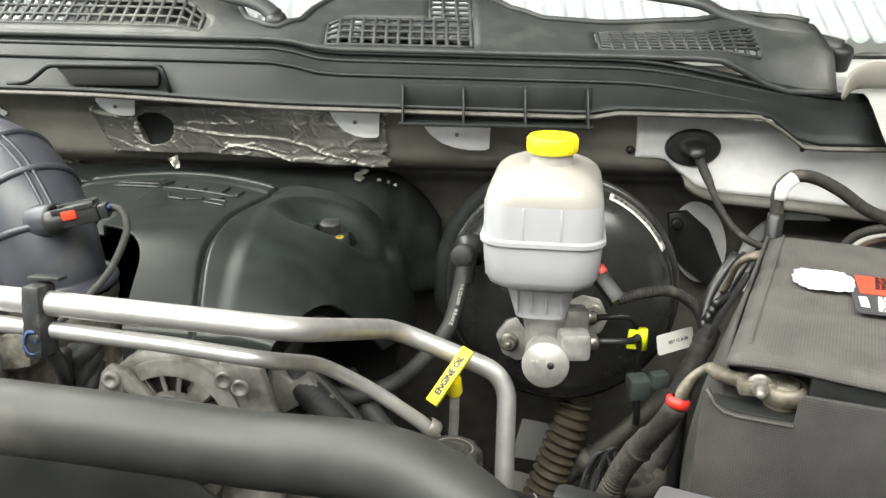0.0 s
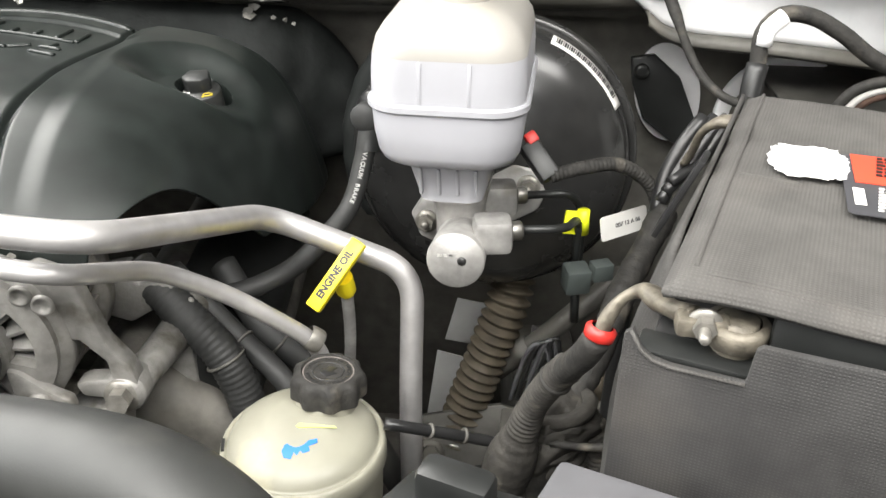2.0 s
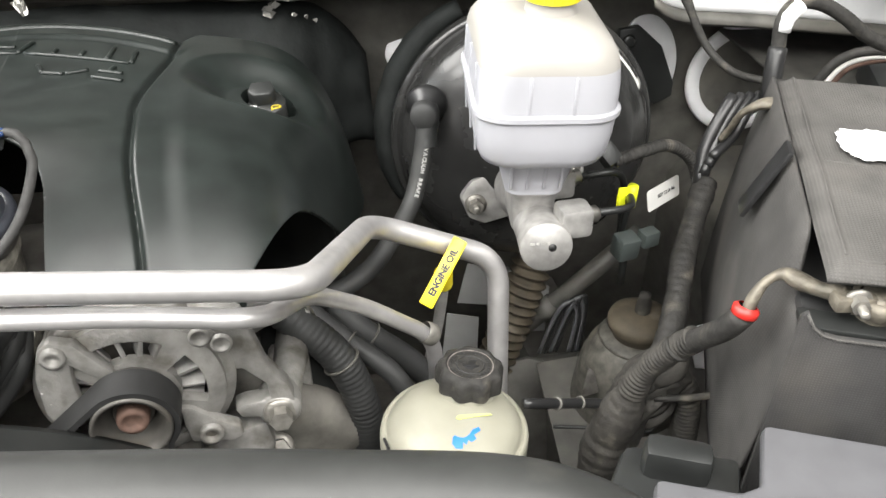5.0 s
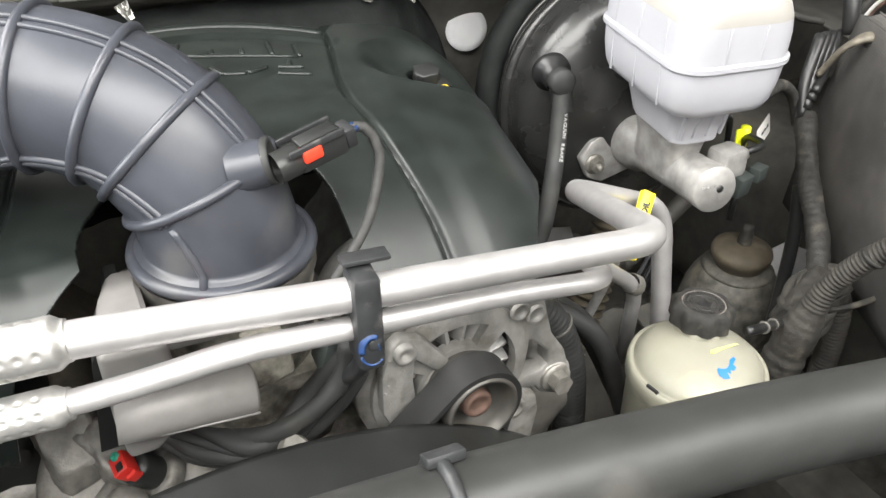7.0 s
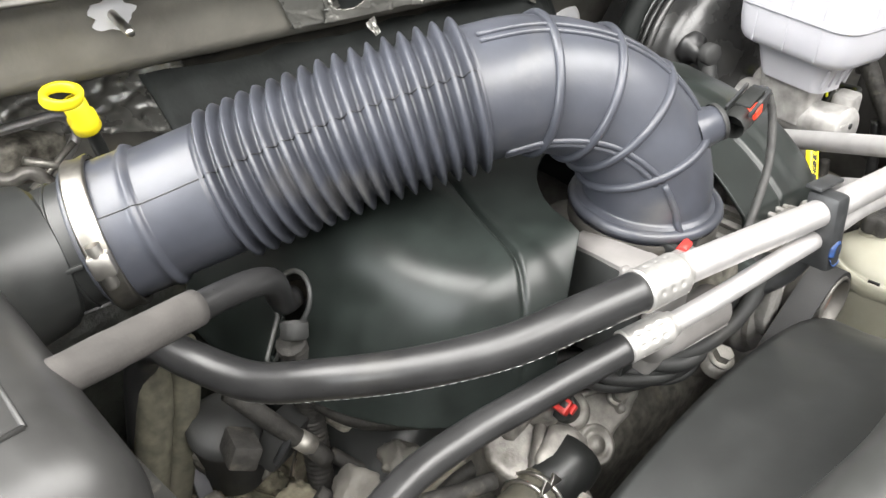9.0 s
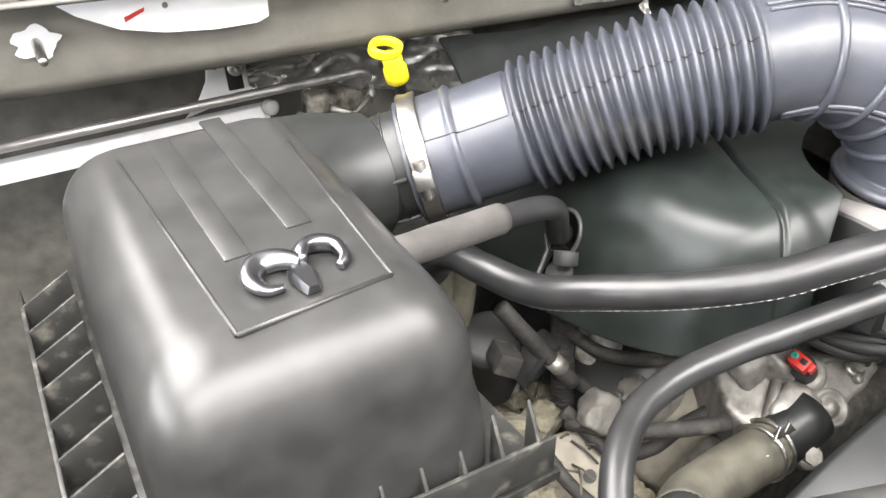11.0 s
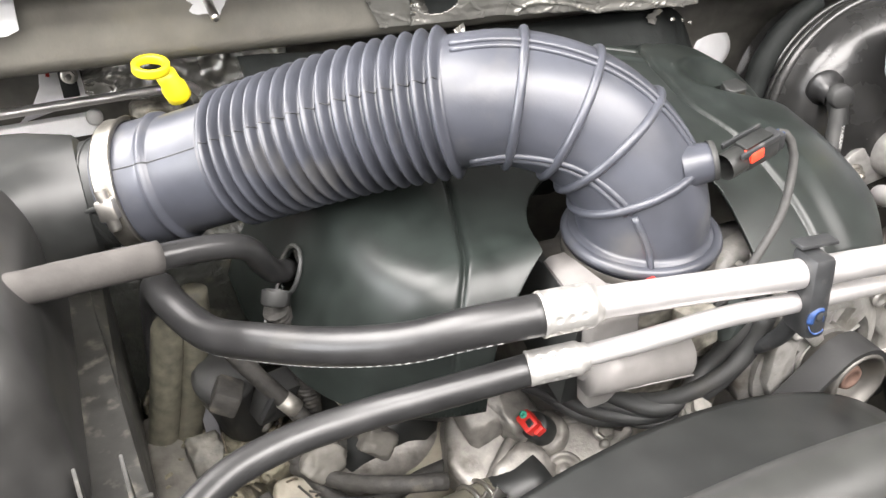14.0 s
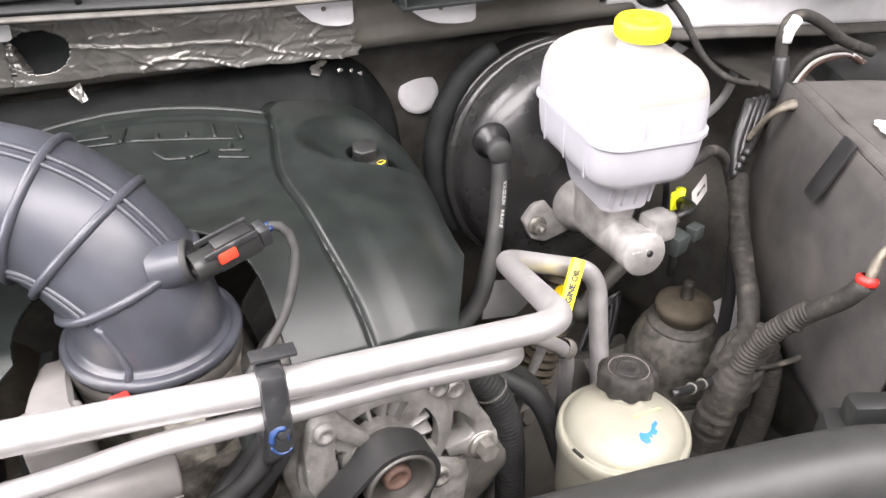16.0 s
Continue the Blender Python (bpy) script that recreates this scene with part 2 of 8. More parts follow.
def weave(m, pitch, strength, dark, axes):
    """Adds the small knots of a woven cloth, in relief and in tone."""
    nt = m.node_tree
    b = nt.nodes["Principled BSDF"]
    co = nt.nodes.new("ShaderNodeTexCoord")
    mp = nt.nodes.new("ShaderNodeMapping")
    mp.inputs["Rotation"].default_value = (0, 0, radians(25.5))
    nt.links.new(co.outputs["Object"], mp.inputs["Vector"])
    bands = []
    for d in axes:
        w = nt.nodes.new("ShaderNodeTexWave")
        w.bands_direction = d
        w.inputs["Scale"].default_value = 2 * math.pi / (20 * pitch)
        w.inputs["Distortion"].default_value = 0.4
        nt.links.new(mp.outputs["Vector"], w.inputs["Vector"])
        bands.append(w.outputs["Fac"])

    def op(kind, p, q):
        n = nt.nodes.new("ShaderNodeMath")
        n.operation = kind
        for i, v in enumerate((p, q)):
            if isinstance(v, float):
                n.inputs[i].default_value = v
            else:
                nt.links.new(v, n.inputs[i])
        return n.outputs[0]

    height = op("MULTIPLY", bands[0], bands[1])
    bp = nt.nodes.new("ShaderNodeBump")
    bp.inputs["Strength"].default_value, bp.inputs["Distance"].default_value = strength, pitch * 0.4
    nt.links.new(height, bp.inputs["Height"])
    nt.links.new(bp.outputs["Normal"], b.inputs["Normal"])
    mix = nt.nodes.new("ShaderNodeMixRGB")
    mix.blend_type = "MULTIPLY"
    mix.inputs["Fac"].default_value = 1.0
    nt.links.new(b.inputs["Base Color"].links[0].from_socket, mix.inputs["Color1"])
    tone = op("ADD", op("MULTIPLY", height, 1.3 * (1 - dark)), dark)
    nt.links.new(tone, mix.inputs["Color2"])
    nt.links.new(mix.outputs["Color"], b.inputs["Base Color"])


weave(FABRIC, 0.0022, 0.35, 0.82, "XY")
weave(FABRICF_SHADED, 0.0019, 0.4, 0.78, "XZ")
weave(FABRICS_SHADED, 0.0024, 0.25, 0.86, "YZ")


# ---- building helpers ----
def part(name, bm, mat, parent=None, label="", smooth=True, flat_angle=40):
    me = bpy.data.meshes.new(name)
    if smooth:
        for f in bm.faces:
            f.smooth = True
        for e in bm.edges:
            if len(e.link_faces) == 2 and e.calc_face_angle(0) > radians(flat_angle):
                e.smooth = False
    bm.normal_update()
    bm.to_mesh(me)
    bm.free()
    me.materials.append(mat)
    ob = new(name, me)
    if parent:
        ob.parent = parent
        ob.matrix_parent_inverse = parent_world(parent).inverted()
    if label:
        tagged(ob, label)
    return ob


def parent_world(ob):
    if ob.parent:
        return parent_world(ob.parent) @ ob.matrix_parent_inverse @ ob.matrix_basis
    return ob.matrix_basis


def thing(name, at, label, category, group="", kind=""):
    e = new(name)
    e.empty_display_size = 0.02
    e.matrix_basis = Matrix.Translation(at)
    return tagged(e, label, category, group, kind)


def V(*a):
    return Vector(a)


def frame_to(at, z, x_hint=(1, 0, 0)):
    """A pose at a place whose z axis points along z."""
    z = Vector(z).normalized()
    x = Vector(x_hint)
    x = (x - x.dot(z) * z)
    if x.length < 1e-4:
        x = Vector((0, 1, 0)) - Vector((0, 1, 0)).dot(z) * z
    x.normalize()
    y = z.cross(x)
    m = Matrix((x, y, z)).transposed().to_4x4()
    m.translation = at
    return m


def spline(pts, step=0.006):
    """A smooth line through the points, evenly stepped."""
    p = [Vector(q) for q in pts]
    p = [2 * p[0] - p[1]] + p + [2 * p[-1] - p[-2]]
    out = []
    for i in range(1, len(p) - 2):
        n = max(2, int((p[i + 1] - p[i]).length / step))
        for k in range(n):
            t = k / n
            a, b, c, d = p[i - 1], p[i], p[i + 1], p[i + 2]
            out.append(0.5 * (2 * b + (c - a) * t + (2 * a - 5 * b + 4 * c - d) * t * t + (3 * b - a - 3 * c + d) * t ** 3))
    out.append(p[-2])
    return out


def filleted(pts, r, n=8):
    """Straight runs joined by round bends."""
    p = [Vector(q) for q in pts]
    out = [p[0]]
    for i in range(1, len(p) - 1):
        u, v = (p[i - 1] - p[i]), (p[i + 1] - p[i])
        d = min(r, u.length * 0.48, v.length * 0.48)
        a, b = p[i] + u.normalized() * d, p[i] + v.normalized() * d
        for k in range(n + 1):
            t = k / n
            out.append((1 - t) ** 2 * a + 2 * t * (1 - t) * p[i] + t * t * b)
    out.append(p[-1])
    return out


def tube(line, radius, seg=16, bm=None, closed_ends=True, squash=1.0):
    """A tube along a line; radius is a number or a function of (distance, share of the length)."""
    bm = bm or bmesh.new()
    line = [Vector(q) for q in line]
    dist = [0.0]
    for a, b in zip(line, line[1:]):
        dist.append(dist[-1] + (b - a).length)
    total = dist[-1] or 1
    t0 = (line[1] - line[0]).normalized()
    side = t0.orthogonal().normalized()
    rings = []
    for i, q in enumerate(line):
        t = (line[min(i + 1, len(line) - 1)] - line[max(i - 1, 0)]).normalized()
        side = (side - side.dot(t) * t).normalized()
        up = t.cross(side)
        r = radius(dist[i], dist[i] / total) if callable(radius) else radius
        rings.append([bm.verts.new(q + (math.cos(a) * side + math.sin(a) * up * squash) * r) for a in (2 * math.pi * k / seg for k in range(seg))])
    for a, b in zip(rings, rings[1:]):
        for k in range(seg):
            bm.faces.new((a[k], a[(k + 1) % seg], b[(k + 1) % seg], b[k]))
    if closed_ends:
        bm.faces.new(list(reversed(rings[0])))
        bm.faces.new(rings[-1])
    return bm


def lathe(profile, seg=40, bm=None, m=Matrix()):
    """A turned body: profile of (radius, height), round z."""
    bm = bm or bmesh.new()
    rings = []
    for r, z in profile:
        if r < 1e-5:
            rings.append([bm.verts.new(m @ V(0, 0, z))])
        else:
            rings.append([bm.verts.new(m @ V(r * math.cos(2 * math.pi * k / seg), r * math.sin(2 * math.pi * k / seg), z)) for k in range(seg)])
    for a, b in zip(rings, rings[1:]):
        for k in range(seg):
            j = (k + 1) % seg
            if len(a) == 1 and len(b) == 1:
                continue
            if len(a) == 1:
                bm.faces.new((a[0], b[j], b[k]))
            elif len(b) == 1:
                bm.faces.new((a[k], a[j], b[0]))
            else:
                bm.faces.new((a[k], a[j], b[j], b[k]))
    return bm


def box(sx, sy, sz, m=Matrix(), bevel=0.0, seg=2, bm=None, taper=1.0):
    """A box round its own centre with rounded edges; taper scales its top."""
    b = bmesh.new()
    bmesh.ops.create_cube(b, size=1)
    for v in b.verts:
        s = taper if v.co.z > 0 else 1
        v.co = V(v.co.x * sx * s, v.co.y * sy * s, v.co.z * sz)
    if bevel:
        bmesh.ops.bevel(b, geom=b.edges[:], offset=bevel, segments=seg, profile=0.5, affect="EDGES")
    b.transform(m)
    return joined(bm, b) if bm else b


def joined(bm, other):
    me = bpy.data.meshes.new("tmp")
    other.to_mesh(me)
    other.free()
    bm.from_mesh(me)
    bpy.data.meshes.remove(me)
    return bm


def prism(outline, h, m=Matrix(), bevel=0.0, bm=None, seg=2):
    """A flat plate of an outline (x, y), of thickness h above z = 0."""
    b = bmesh.new()
    vs = [b.verts.new((x, y, 0)) for x, y in outline]
    f = b.faces.new(vs)
    top = bmesh.ops.extrude_face_region(b, geom=[f])
    bmesh.ops.translate(b, verts=[v for v in top["geom"] if isinstance(v, bmesh.types.BMVert)], vec=(0, 0, h))
    bmesh.ops.recalc_face_normals(b, faces=b.faces[:])
    if bevel:
        bmesh.ops.bevel(b, geom=[e for e in b.edges], offset=bevel, segments=seg, profile=0.5, affect="EDGES")
    b.transform(m)
    return joined(bm, b) if bm else b


def rounded(w, d, r, n=6):
    """The outline of a rectangle with round corners."""
    out = []
    for cx, cy, a0 in ((w / 2 - r, d / 2 - r, 0), (-w / 2 + r, d / 2 - r, 90), (-w / 2 + r, -d / 2 + r, 180), (w / 2 - r, -d / 2 + r, 270)):
        for k in range(n + 1):
            a = radians(a0 + 90 * k / n)
            out.append((cx + r * math.cos(a), cy + r * math.sin(a)))
    return out


def loft(sections, bm=None, caps=True):
    """A skin over closed rings of points, all of one count."""
    bm = bm or bmesh.new()
    rings = [[bm.verts.new(q) for q in s] for s in sections]
    n = len(rings[0])
    for a, b in zip(rings, rings[1:]):
        for k in range(n):
            bm.faces.new((a[k], a[(k + 1) % n], b[(k + 1) % n], b[k]))
    if caps:
        bm.faces.new(list(reversed(rings[0])))
        bm.faces.new(rings[-1])
    bmesh.ops.recalc_face_normals(bm, faces=bm.faces[:])
    return bm


def hexbolt(m, r=0.008, h=0.006, washer=True, stud=0.0):
    bm = prism([(r * math.cos(math.pi * k / 3), r * math.sin(math.pi * k / 3)) for k in range(6)], h, m @ Matrix.Translation((0, 0, 0.002)))
    if washer:
        lathe([(0, 0), (r * 1.45, 0), (r * 1.45, 0.0018), (r * 0.9, 0.0025)], 24, bm, m)
    if stud:
        lathe([(r * 0.5, h), (r * 0.5, h + stud), (r * 0.38, h + stud + 0.002), (0, h + stud + 0.002)], 16, bm, m)
    return bm


def torus(m, R, r, seg=48, ring=10, bm=None):
    bm = bm or bmesh.new()
    vs = [[bm.verts.new(m @ V((R + r * math.cos(b)) * math.cos(a), (R + r * math.cos(b)) * math.sin(a), r * math.sin(b)))
           for b in (2 * math.pi * j / ring for j in range(ring))] for a in (2 * math.pi * i / seg for i in range(seg))]
    for i in range(seg):
        for j in range(ring):
            bm.faces.new((vs[i][j], vs[(i + 1) % seg][j], vs[(i + 1) % seg][(j + 1) % ring], vs[i][(j + 1) % ring]))
    return bm


def smoothstep(a, b, x):
    t = min(1, max(0, (x - a) / (b - a)))
    return t * t * (3 - 2 * t)


def heightfield(f, x0, x1, y0, y1, nx, ny):
    """A sheet z = f(x, y)."""
    bm = bmesh.new()
    g = [[bm.verts.new((x, y, f(x, y))) for x in (x0 + (x1 - x0) * i / nx for i in range(nx + 1))] for y in (y0 + (y1 - y0) * j / ny for j in range(ny + 1))]
    for j in range(ny):
        for i in range(nx):
            bm.faces.new((g[j][i], g[j][i + 1], g[j + 1][i + 1], g[j + 1][i]))
    return bm


def text_mesh(body, size, depth, m, bold=0.0):
    """Raised letters in the built-in font, centred."""
    cu = bpy.data.curves.new("letters", "FONT")
    cu.body, cu.size, cu.extrude, cu.align_x, cu.align_y, cu.resolution_u, cu.offset = body, size, depth, "CENTER", "CENTER", 3, bold
    ob = bpy.data.objects.new("letters", cu)
    me = bpy.data.meshes.new_from_object(ob)
    bm = bmesh.new()
    bm.from_mesh(me)
    bm.transform(m)
    bpy.data.objects.remove(ob)
    bpy.data.curves.remove(cu)
    bpy.data.meshes.remove(me)
    return bm


def bars(widths, height, gap, depth, m):
    """A row of small plain bars, for print too small to read."""
    bm, x = bmesh.new(), 0.0
    for w in widths:
        box(w, height, depth, m @ Matrix.Translation((x + w / 2, 0, depth / 2)), bm=bm)
        x += w + gap
    return bm


# ---- workshop round the truck ----
def plain(name, sx, sy, sz, at, mat, label, cat):
    return tagged(part(name, box(sx, sy, sz, Matrix.Translation(at)), mat, smooth=False), label, cat, kind="structure")


plain("floor", 12, 12, 0.2, (0, 2, -0.1), CONCRETE, "grey concrete workshop floor", "floor")
# unseen ceiling kept grey so the engine cover reflects less light
plain("ceiling", 12, 12, 0.2, (0, 2, 3.7), CEILING, "unseen ceiling, its grey chosen to dim reflections", "ceiling")
# unseen south wall made dark to reduce light on forward faces
plain("wall_south", 12, 0.2, 3.6, (0, -4.1, 1.8), DIMWALL, "unseen wall darkened to cut bounce light on the fronts", "wall")
plain("wall_north", 12, 0.2, 3.6, (0, 8.1, 1.8), GARAGE, "white painted workshop wall", "wall")
plain("wall_west", 0.2, 12, 3.6, (-6.1, 2, 1.8), GARAGE, "white painted workshop wall", "wall")
plain("wall_east", 0.2, 12, 3.6, (6.1, 2, 1.8), GARAGE, "white painted workshop wall", "wall")


# ---- body shell: firewall, cowl, inner wings ----
def fw(x):
    """The firewall's face: y at x."""
    return 1.005 - 0.11 * x


def strip(name, xs, section, mat, label, cat, parent=None, flat=40):
    """A sheet swept across the bay: section(x) gives (y, z) points from front to back."""
    bm = bmesh.new()
    rows = [[bm.verts.new((x, y, z)) for y, z in section(x)] for x in xs]
    for a, b in zip(rows, rows[1:]):
        for k in range(len(a) - 1):
            bm.faces.new((a[k], b[k], b[k + 1], a[k + 1]))
    ob = part(name, bm, mat, parent, smooth=True, flat_angle=flat)
    m = ob.modifiers.new("thickness", "SOLIDIFY")
    m.thickness, m.offset = 0.003, -1
    return tagged(ob, label, cat, kind="" if parent else "structure")


def linspace(a, b, n):
    return [a + (b - a) * i / (n - 1) for i in range(n)]


def recess(x):
    """How far the firewall steps back behind the air box."""
    return 0.14 * smoothstep(-0.5, -0.6, x)


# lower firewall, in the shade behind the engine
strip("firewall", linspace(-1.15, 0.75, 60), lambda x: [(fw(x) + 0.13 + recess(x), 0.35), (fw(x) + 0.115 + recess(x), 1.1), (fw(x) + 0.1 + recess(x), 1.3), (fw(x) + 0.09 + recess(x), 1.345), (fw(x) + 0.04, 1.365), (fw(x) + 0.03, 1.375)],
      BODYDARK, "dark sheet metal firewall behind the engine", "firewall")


def upper_z(x):
    return 1.44 - 0.012 * x - 0.01 * smoothstep(0.15, 0.5, x)


# sealer covered upper firewall panel
strip("firewall_panel", linspace(-1.15, 0.31, 26), lambda x: [(fw(x) + 0.035, 1.365), (fw(x) + 0.012, 1.376), (fw(x), 1.39), (fw(x) - 0.002, 1.42), (fw(x) + 0.002, upper_z(x) + 0.015)],
      SEALER, "grey sealer covered upper firewall panel", "firewall")
LOWER = ((0.15, 1.397), (0.262, 1.395), (0.302, 1.362), (0.33, 1.3555), (0.395, 1.351), (0.535, 1.337), (0.8, 1.315))


def painted_low(x):
    """The lower edge of the painted panel: it steps down beside the servo."""
    for (a, p), (b, q) in zip(LOWER, LOWER[1:]):
        if x <= b:
            return p + (q - p) * (x - a) / (b - a)
    return LOWER[-1][1]


strip("firewall_panel_painted", linspace(0.228, 0.75, 60), lambda x: [(fw(x) + 0.006, painted_low(x) - 0.003), (fw(x) - 0.003, painted_low(x)), (fw(x) - 0.005, painted_low(x) + 0.006), (fw(x) - 0.005, 1.412), (fw(x) - 0.001, upper_z(x) + 0.012)],
      PAINT, "silver painted upper firewall panel", "firewall")
strip("firewall_lip", linspace(0.285, 0.75, 40), lambda x: [(fw(x) - 0.012, painted_low(x) - 0.013), (fw(x) - 0.015, painted_low(x) - 0.009), (fw(x) - 0.011, painted_low(x) - 0.002), (fw(x) + 0.004, painted_low(x) + 0.001)], BODYDARK, "folded grey lower lip of the painted firewall panel", "trim")

# foil insulation on the panel
foil = bmesh.new()
nx, nz = 260, 44
g = []
for i in range(nx + 1):
    x = -0.44 + 0.375 * i / nx
    row = []
    for j in range(nz + 1):
        z = 1.383 + 0.062 * j / nz - (0.012 * smoothstep(-0.3, -0.08, x) + 0.004 * noise.noise((x * 25, 4, 0))) * (1 - j / nz)
        q = V(x * 14 + 9 * z, z * 42 + 3 * x, 1.0)
        d = 0.005 + 0.0035 * (1 - abs(noise.noise(q * 0.55))) ** 60 + 0.002 * (1 - abs(noise.noise(q * 1.5 + V(5, 0, 0)))) ** 45 + 0.0012 * (1 - abs(noise.noise(V(x * 60, z * 40, 3)))) ** 40 + 0.0006 * noise.noise(q * 1.6)
        xe = x + (0.03 * (1 - j / nz) * (1 - i / nx) if i < 40 else 0) + 0.01 * noise.noise((i * 0.01, j * 0.3, 7)) * (i / nx)
        row.append(foil.verts.new((xe, fw(x) - d - 0.003 + 0.016 * max(0, 1 - j / 3), z)))
    g.append(row)
for i in range(nx):
    for j in range(nz):
        x, z = -0.44 + 0.375 * (i + 0.5) / nx, 1.383 + 0.062 * (j + 0.5) / nz
        if math.hypot((x + 0.357) / 0.026, (z - 1.417) / 0.02) < 1:
            continue
        foil.faces.new((g[i][j], g[i + 1][j], g[i + 1][j + 1], g[i][j + 1]))
heat_shield = tagged(part("foil_insulation", foil, FOIL), "crinkled silver foil insulation on the firewall", "insulation")
heat_shield.modifiers.new("thickness", "SOLIDIFY").thickness = 0.001

for fx, fz, w, h, tilt in ((-0.333, 1.377, 0.013, 0.016, 25),):
    flap = bmesh.new()
    q = [[flap.verts.new(frame_to((fx, fw(fx) - 0.012, fz), (-0.1, -1, 0.4), (math.cos(radians(tilt)), 0, math.sin(radians(tilt)))) @ V(w * (i / 5 - 0.5) * (0.5 + 0.5 * j / 4), h * (j / 4 - 0.6), 0.005 * noise.noise((i * 0.9 + fx * 50, j * 0.9, 2)))) for j in range(5)] for i in range(6)]
    for i in range(5):
        for j in range(4):
            flap.faces.new((q[i][j], q[i + 1][j], q[i + 1][j + 1], q[i][j + 1]))
    part("torn_flap", flap, FOIL, heat_shield, smooth=False).modifiers.new("thickness", "SOLIDIFY").thickness = 0.0008
# painted patches left bare between the mats
for (x, z, w, h, nm) in ((-0.398, 1.445, 0.05, 0.022, "a"), (-0.103, 1.432, 0.06, 0.036, "b"), (0.018, 1.42, 0.08, 0.036, "c"), (-0.805, 1.446, 0.17, 0.05, "d")):
    m = frame_to((x, fw(x) - 0.0195, z), (-0.11, -1, 0.14))
    edge = [(-w * 0.5, h * 0.5), (-w * 0.5, h * 0.3), (-w * 0.4, h * 0.02), (-w * 0.22, -h * 0.28), (-w * 0.02, -h * 0.43), (w * 0.2, -h * 0.5), (w * 0.42, -h * 0.5), (w * 0.48, -h * 0.42), (w * 0.5, h * 0.5)]
    ob = tagged(part("bare_panel_patch", prism(edge, 0.002, m, bevel=0.0006), PAINT), "bare silver painted flange patch on the firewall", "panel")
    part("plug", lathe([(0.0025, 0.002), (0.002, 0.0035), (0, 0.0037)], 12, m=m), SEALER, ob)

rm = thing("paint_dab", (-0.83, fw(-0.83) - 0.02, 1.425), "short red paint dab on the bare firewall patch", "paint mark")
part("dab", prism([(-0.008, -0.004), (0.008, 0.003), (0.0085, 0.006), (-0.008, 0.0)], 0.0006, frame_to((-0.83, fw(-0.83) - 0.0222, 1.441), (-0.11, -1, 0.02))), RED, rm)
# holes, plugs and grommets in the firewall
# black disc stands for the shade inside an open hole in the foil
g1 = thing("foil_hole_disc", (-0.357, fw(-0.357) - 0.006, 1.417), "black disc standing in for the dark hole in the foil", "plug")
part("hole_disc", lathe([(0, -0.004), (0.023, -0.004), (0.026, 0.0), (0.028, -0.002)], 32, m=frame_to((-0.357, fw(-0.357) - 0.007, 1.417), (-0.1, -1, 0))), LINER, g1)
g2 = thing("cable_grommet", (0.292, fw(0.292) - 0.004, 1.405), "black rubber cable grommet in the painted firewall", "grommet")
gm = frame_to((0.292, fw(0.292) - 0.006, 1.409), (-0.1, -1, -0.1), (1, -0.11, 0)) @ Matrix.Diagonal((0.97, 0.68, 1, 1))
part("flange", lathe([(0.033, 0), (0.032, 0.004), (0.027, 0.006), (0.02, 0.005), (0.014, 0.008), (0.01, 0.02), (0.006, 0.03), (0, 0.03)], 36, m=gm), CLIPB, g2)
cable = part("cable", tube(spline([(0.294, 0.95, 1.402), (0.298, 0.925, 1.385), (0.315, 0.9, 1.345), (0.335, 0.875, 1.325), (0.365, 0.86, 1.318)]), lambda d, t: 0.0055 - 0.0015 * smoothstep(0.03, 0.05, d), 12), TAPE, g2)
for x, z in ((0.222, 1.404), (0.415, 1.41)):
    p = thing("push_clip", (x, fw(x), z), "small black push clip in the painted firewall", "clip")
    part("clip_head", lathe([(0.005, 0), (0.005, 0.002), (0.002, 0.004), (0, 0.004)], 16, m=frame_to((x, fw(x) - 0.002, z), (-0.1, -1, 0))), BLACK, p)

white_disc = thing("firewall_plug", (0.052, 1.1, 1.27), "round pale grey plug in the dark firewall", "plug")
part("disc", lathe([(0.026, 0), (0.0255, 0.003), (0.018, 0.004), (0, 0.003)], 36, m=frame_to((0.052, 1.1, 1.2755), (-0.15, -1, 0.2))), PAINT, white_disc)

# pale stamped panel behind the booster and an open ring near the battery
panel = thing("pedal_bracket_panel", (0.31, 1.03, 1.25), "pale painted firewall panel behind a black cover plate", "panel")
part("plate", prism([(0.036 * math.cos(a) - 0.008 * math.sin(a), 0.056 * math.sin(a)) for a in (2 * math.pi * k / 40 for k in range(40))], 0.004, frame_to((0.341, 1.066, 1.262), (-0.1, -1, 0)), bevel=0.001), PAINT, panel)
part("cover_plate", prism([(-0.039, 0.047), (-0.036, 0.019), (-0.021, -0.02), (0.015, -0.048), (0.036, -0.037), (0.036, -0.02), (0.015, 0.026), (-0.015, 0.051)], 0.01, frame_to((0.335, 1.058, 1.257), (-0.1, -1, 0.05)), bevel=0.002), BLACK, panel)
for bx, bz in ((0.362, 1.226), (0.306, 1.292)):
    part("cover_screw", lathe([(0.008, 0), (0.0075, 0.004), (0.004, 0.005), (0, 0.004)], 20, m=frame_to((bx, 1.049, bz), (-0.1, -1, 0.05))), BLACK, panel)
ring = thing("ring_opening", (0.46, 1.02, 1.24), "pale painted ring round a dark opening in the firewall", "panel")
part("rim", lathe([(0.056, 0), (0.058, 0.004), (0.07, 0.004), (0.073, 0.001), (0.073, -0.004)], 56, m=frame_to((0.464, 1.045, 1.237), (-0.1, -1, 0))), PAINT, ring)
# closed dark disc gives the opening its inner shade
part("opening", lathe([(0.06, 0.001), (0, 0.001)], 36, m=frame_to((0.464, 1.046, 1.237), (-0.1, -1, 0))), BODYDARK, ring)

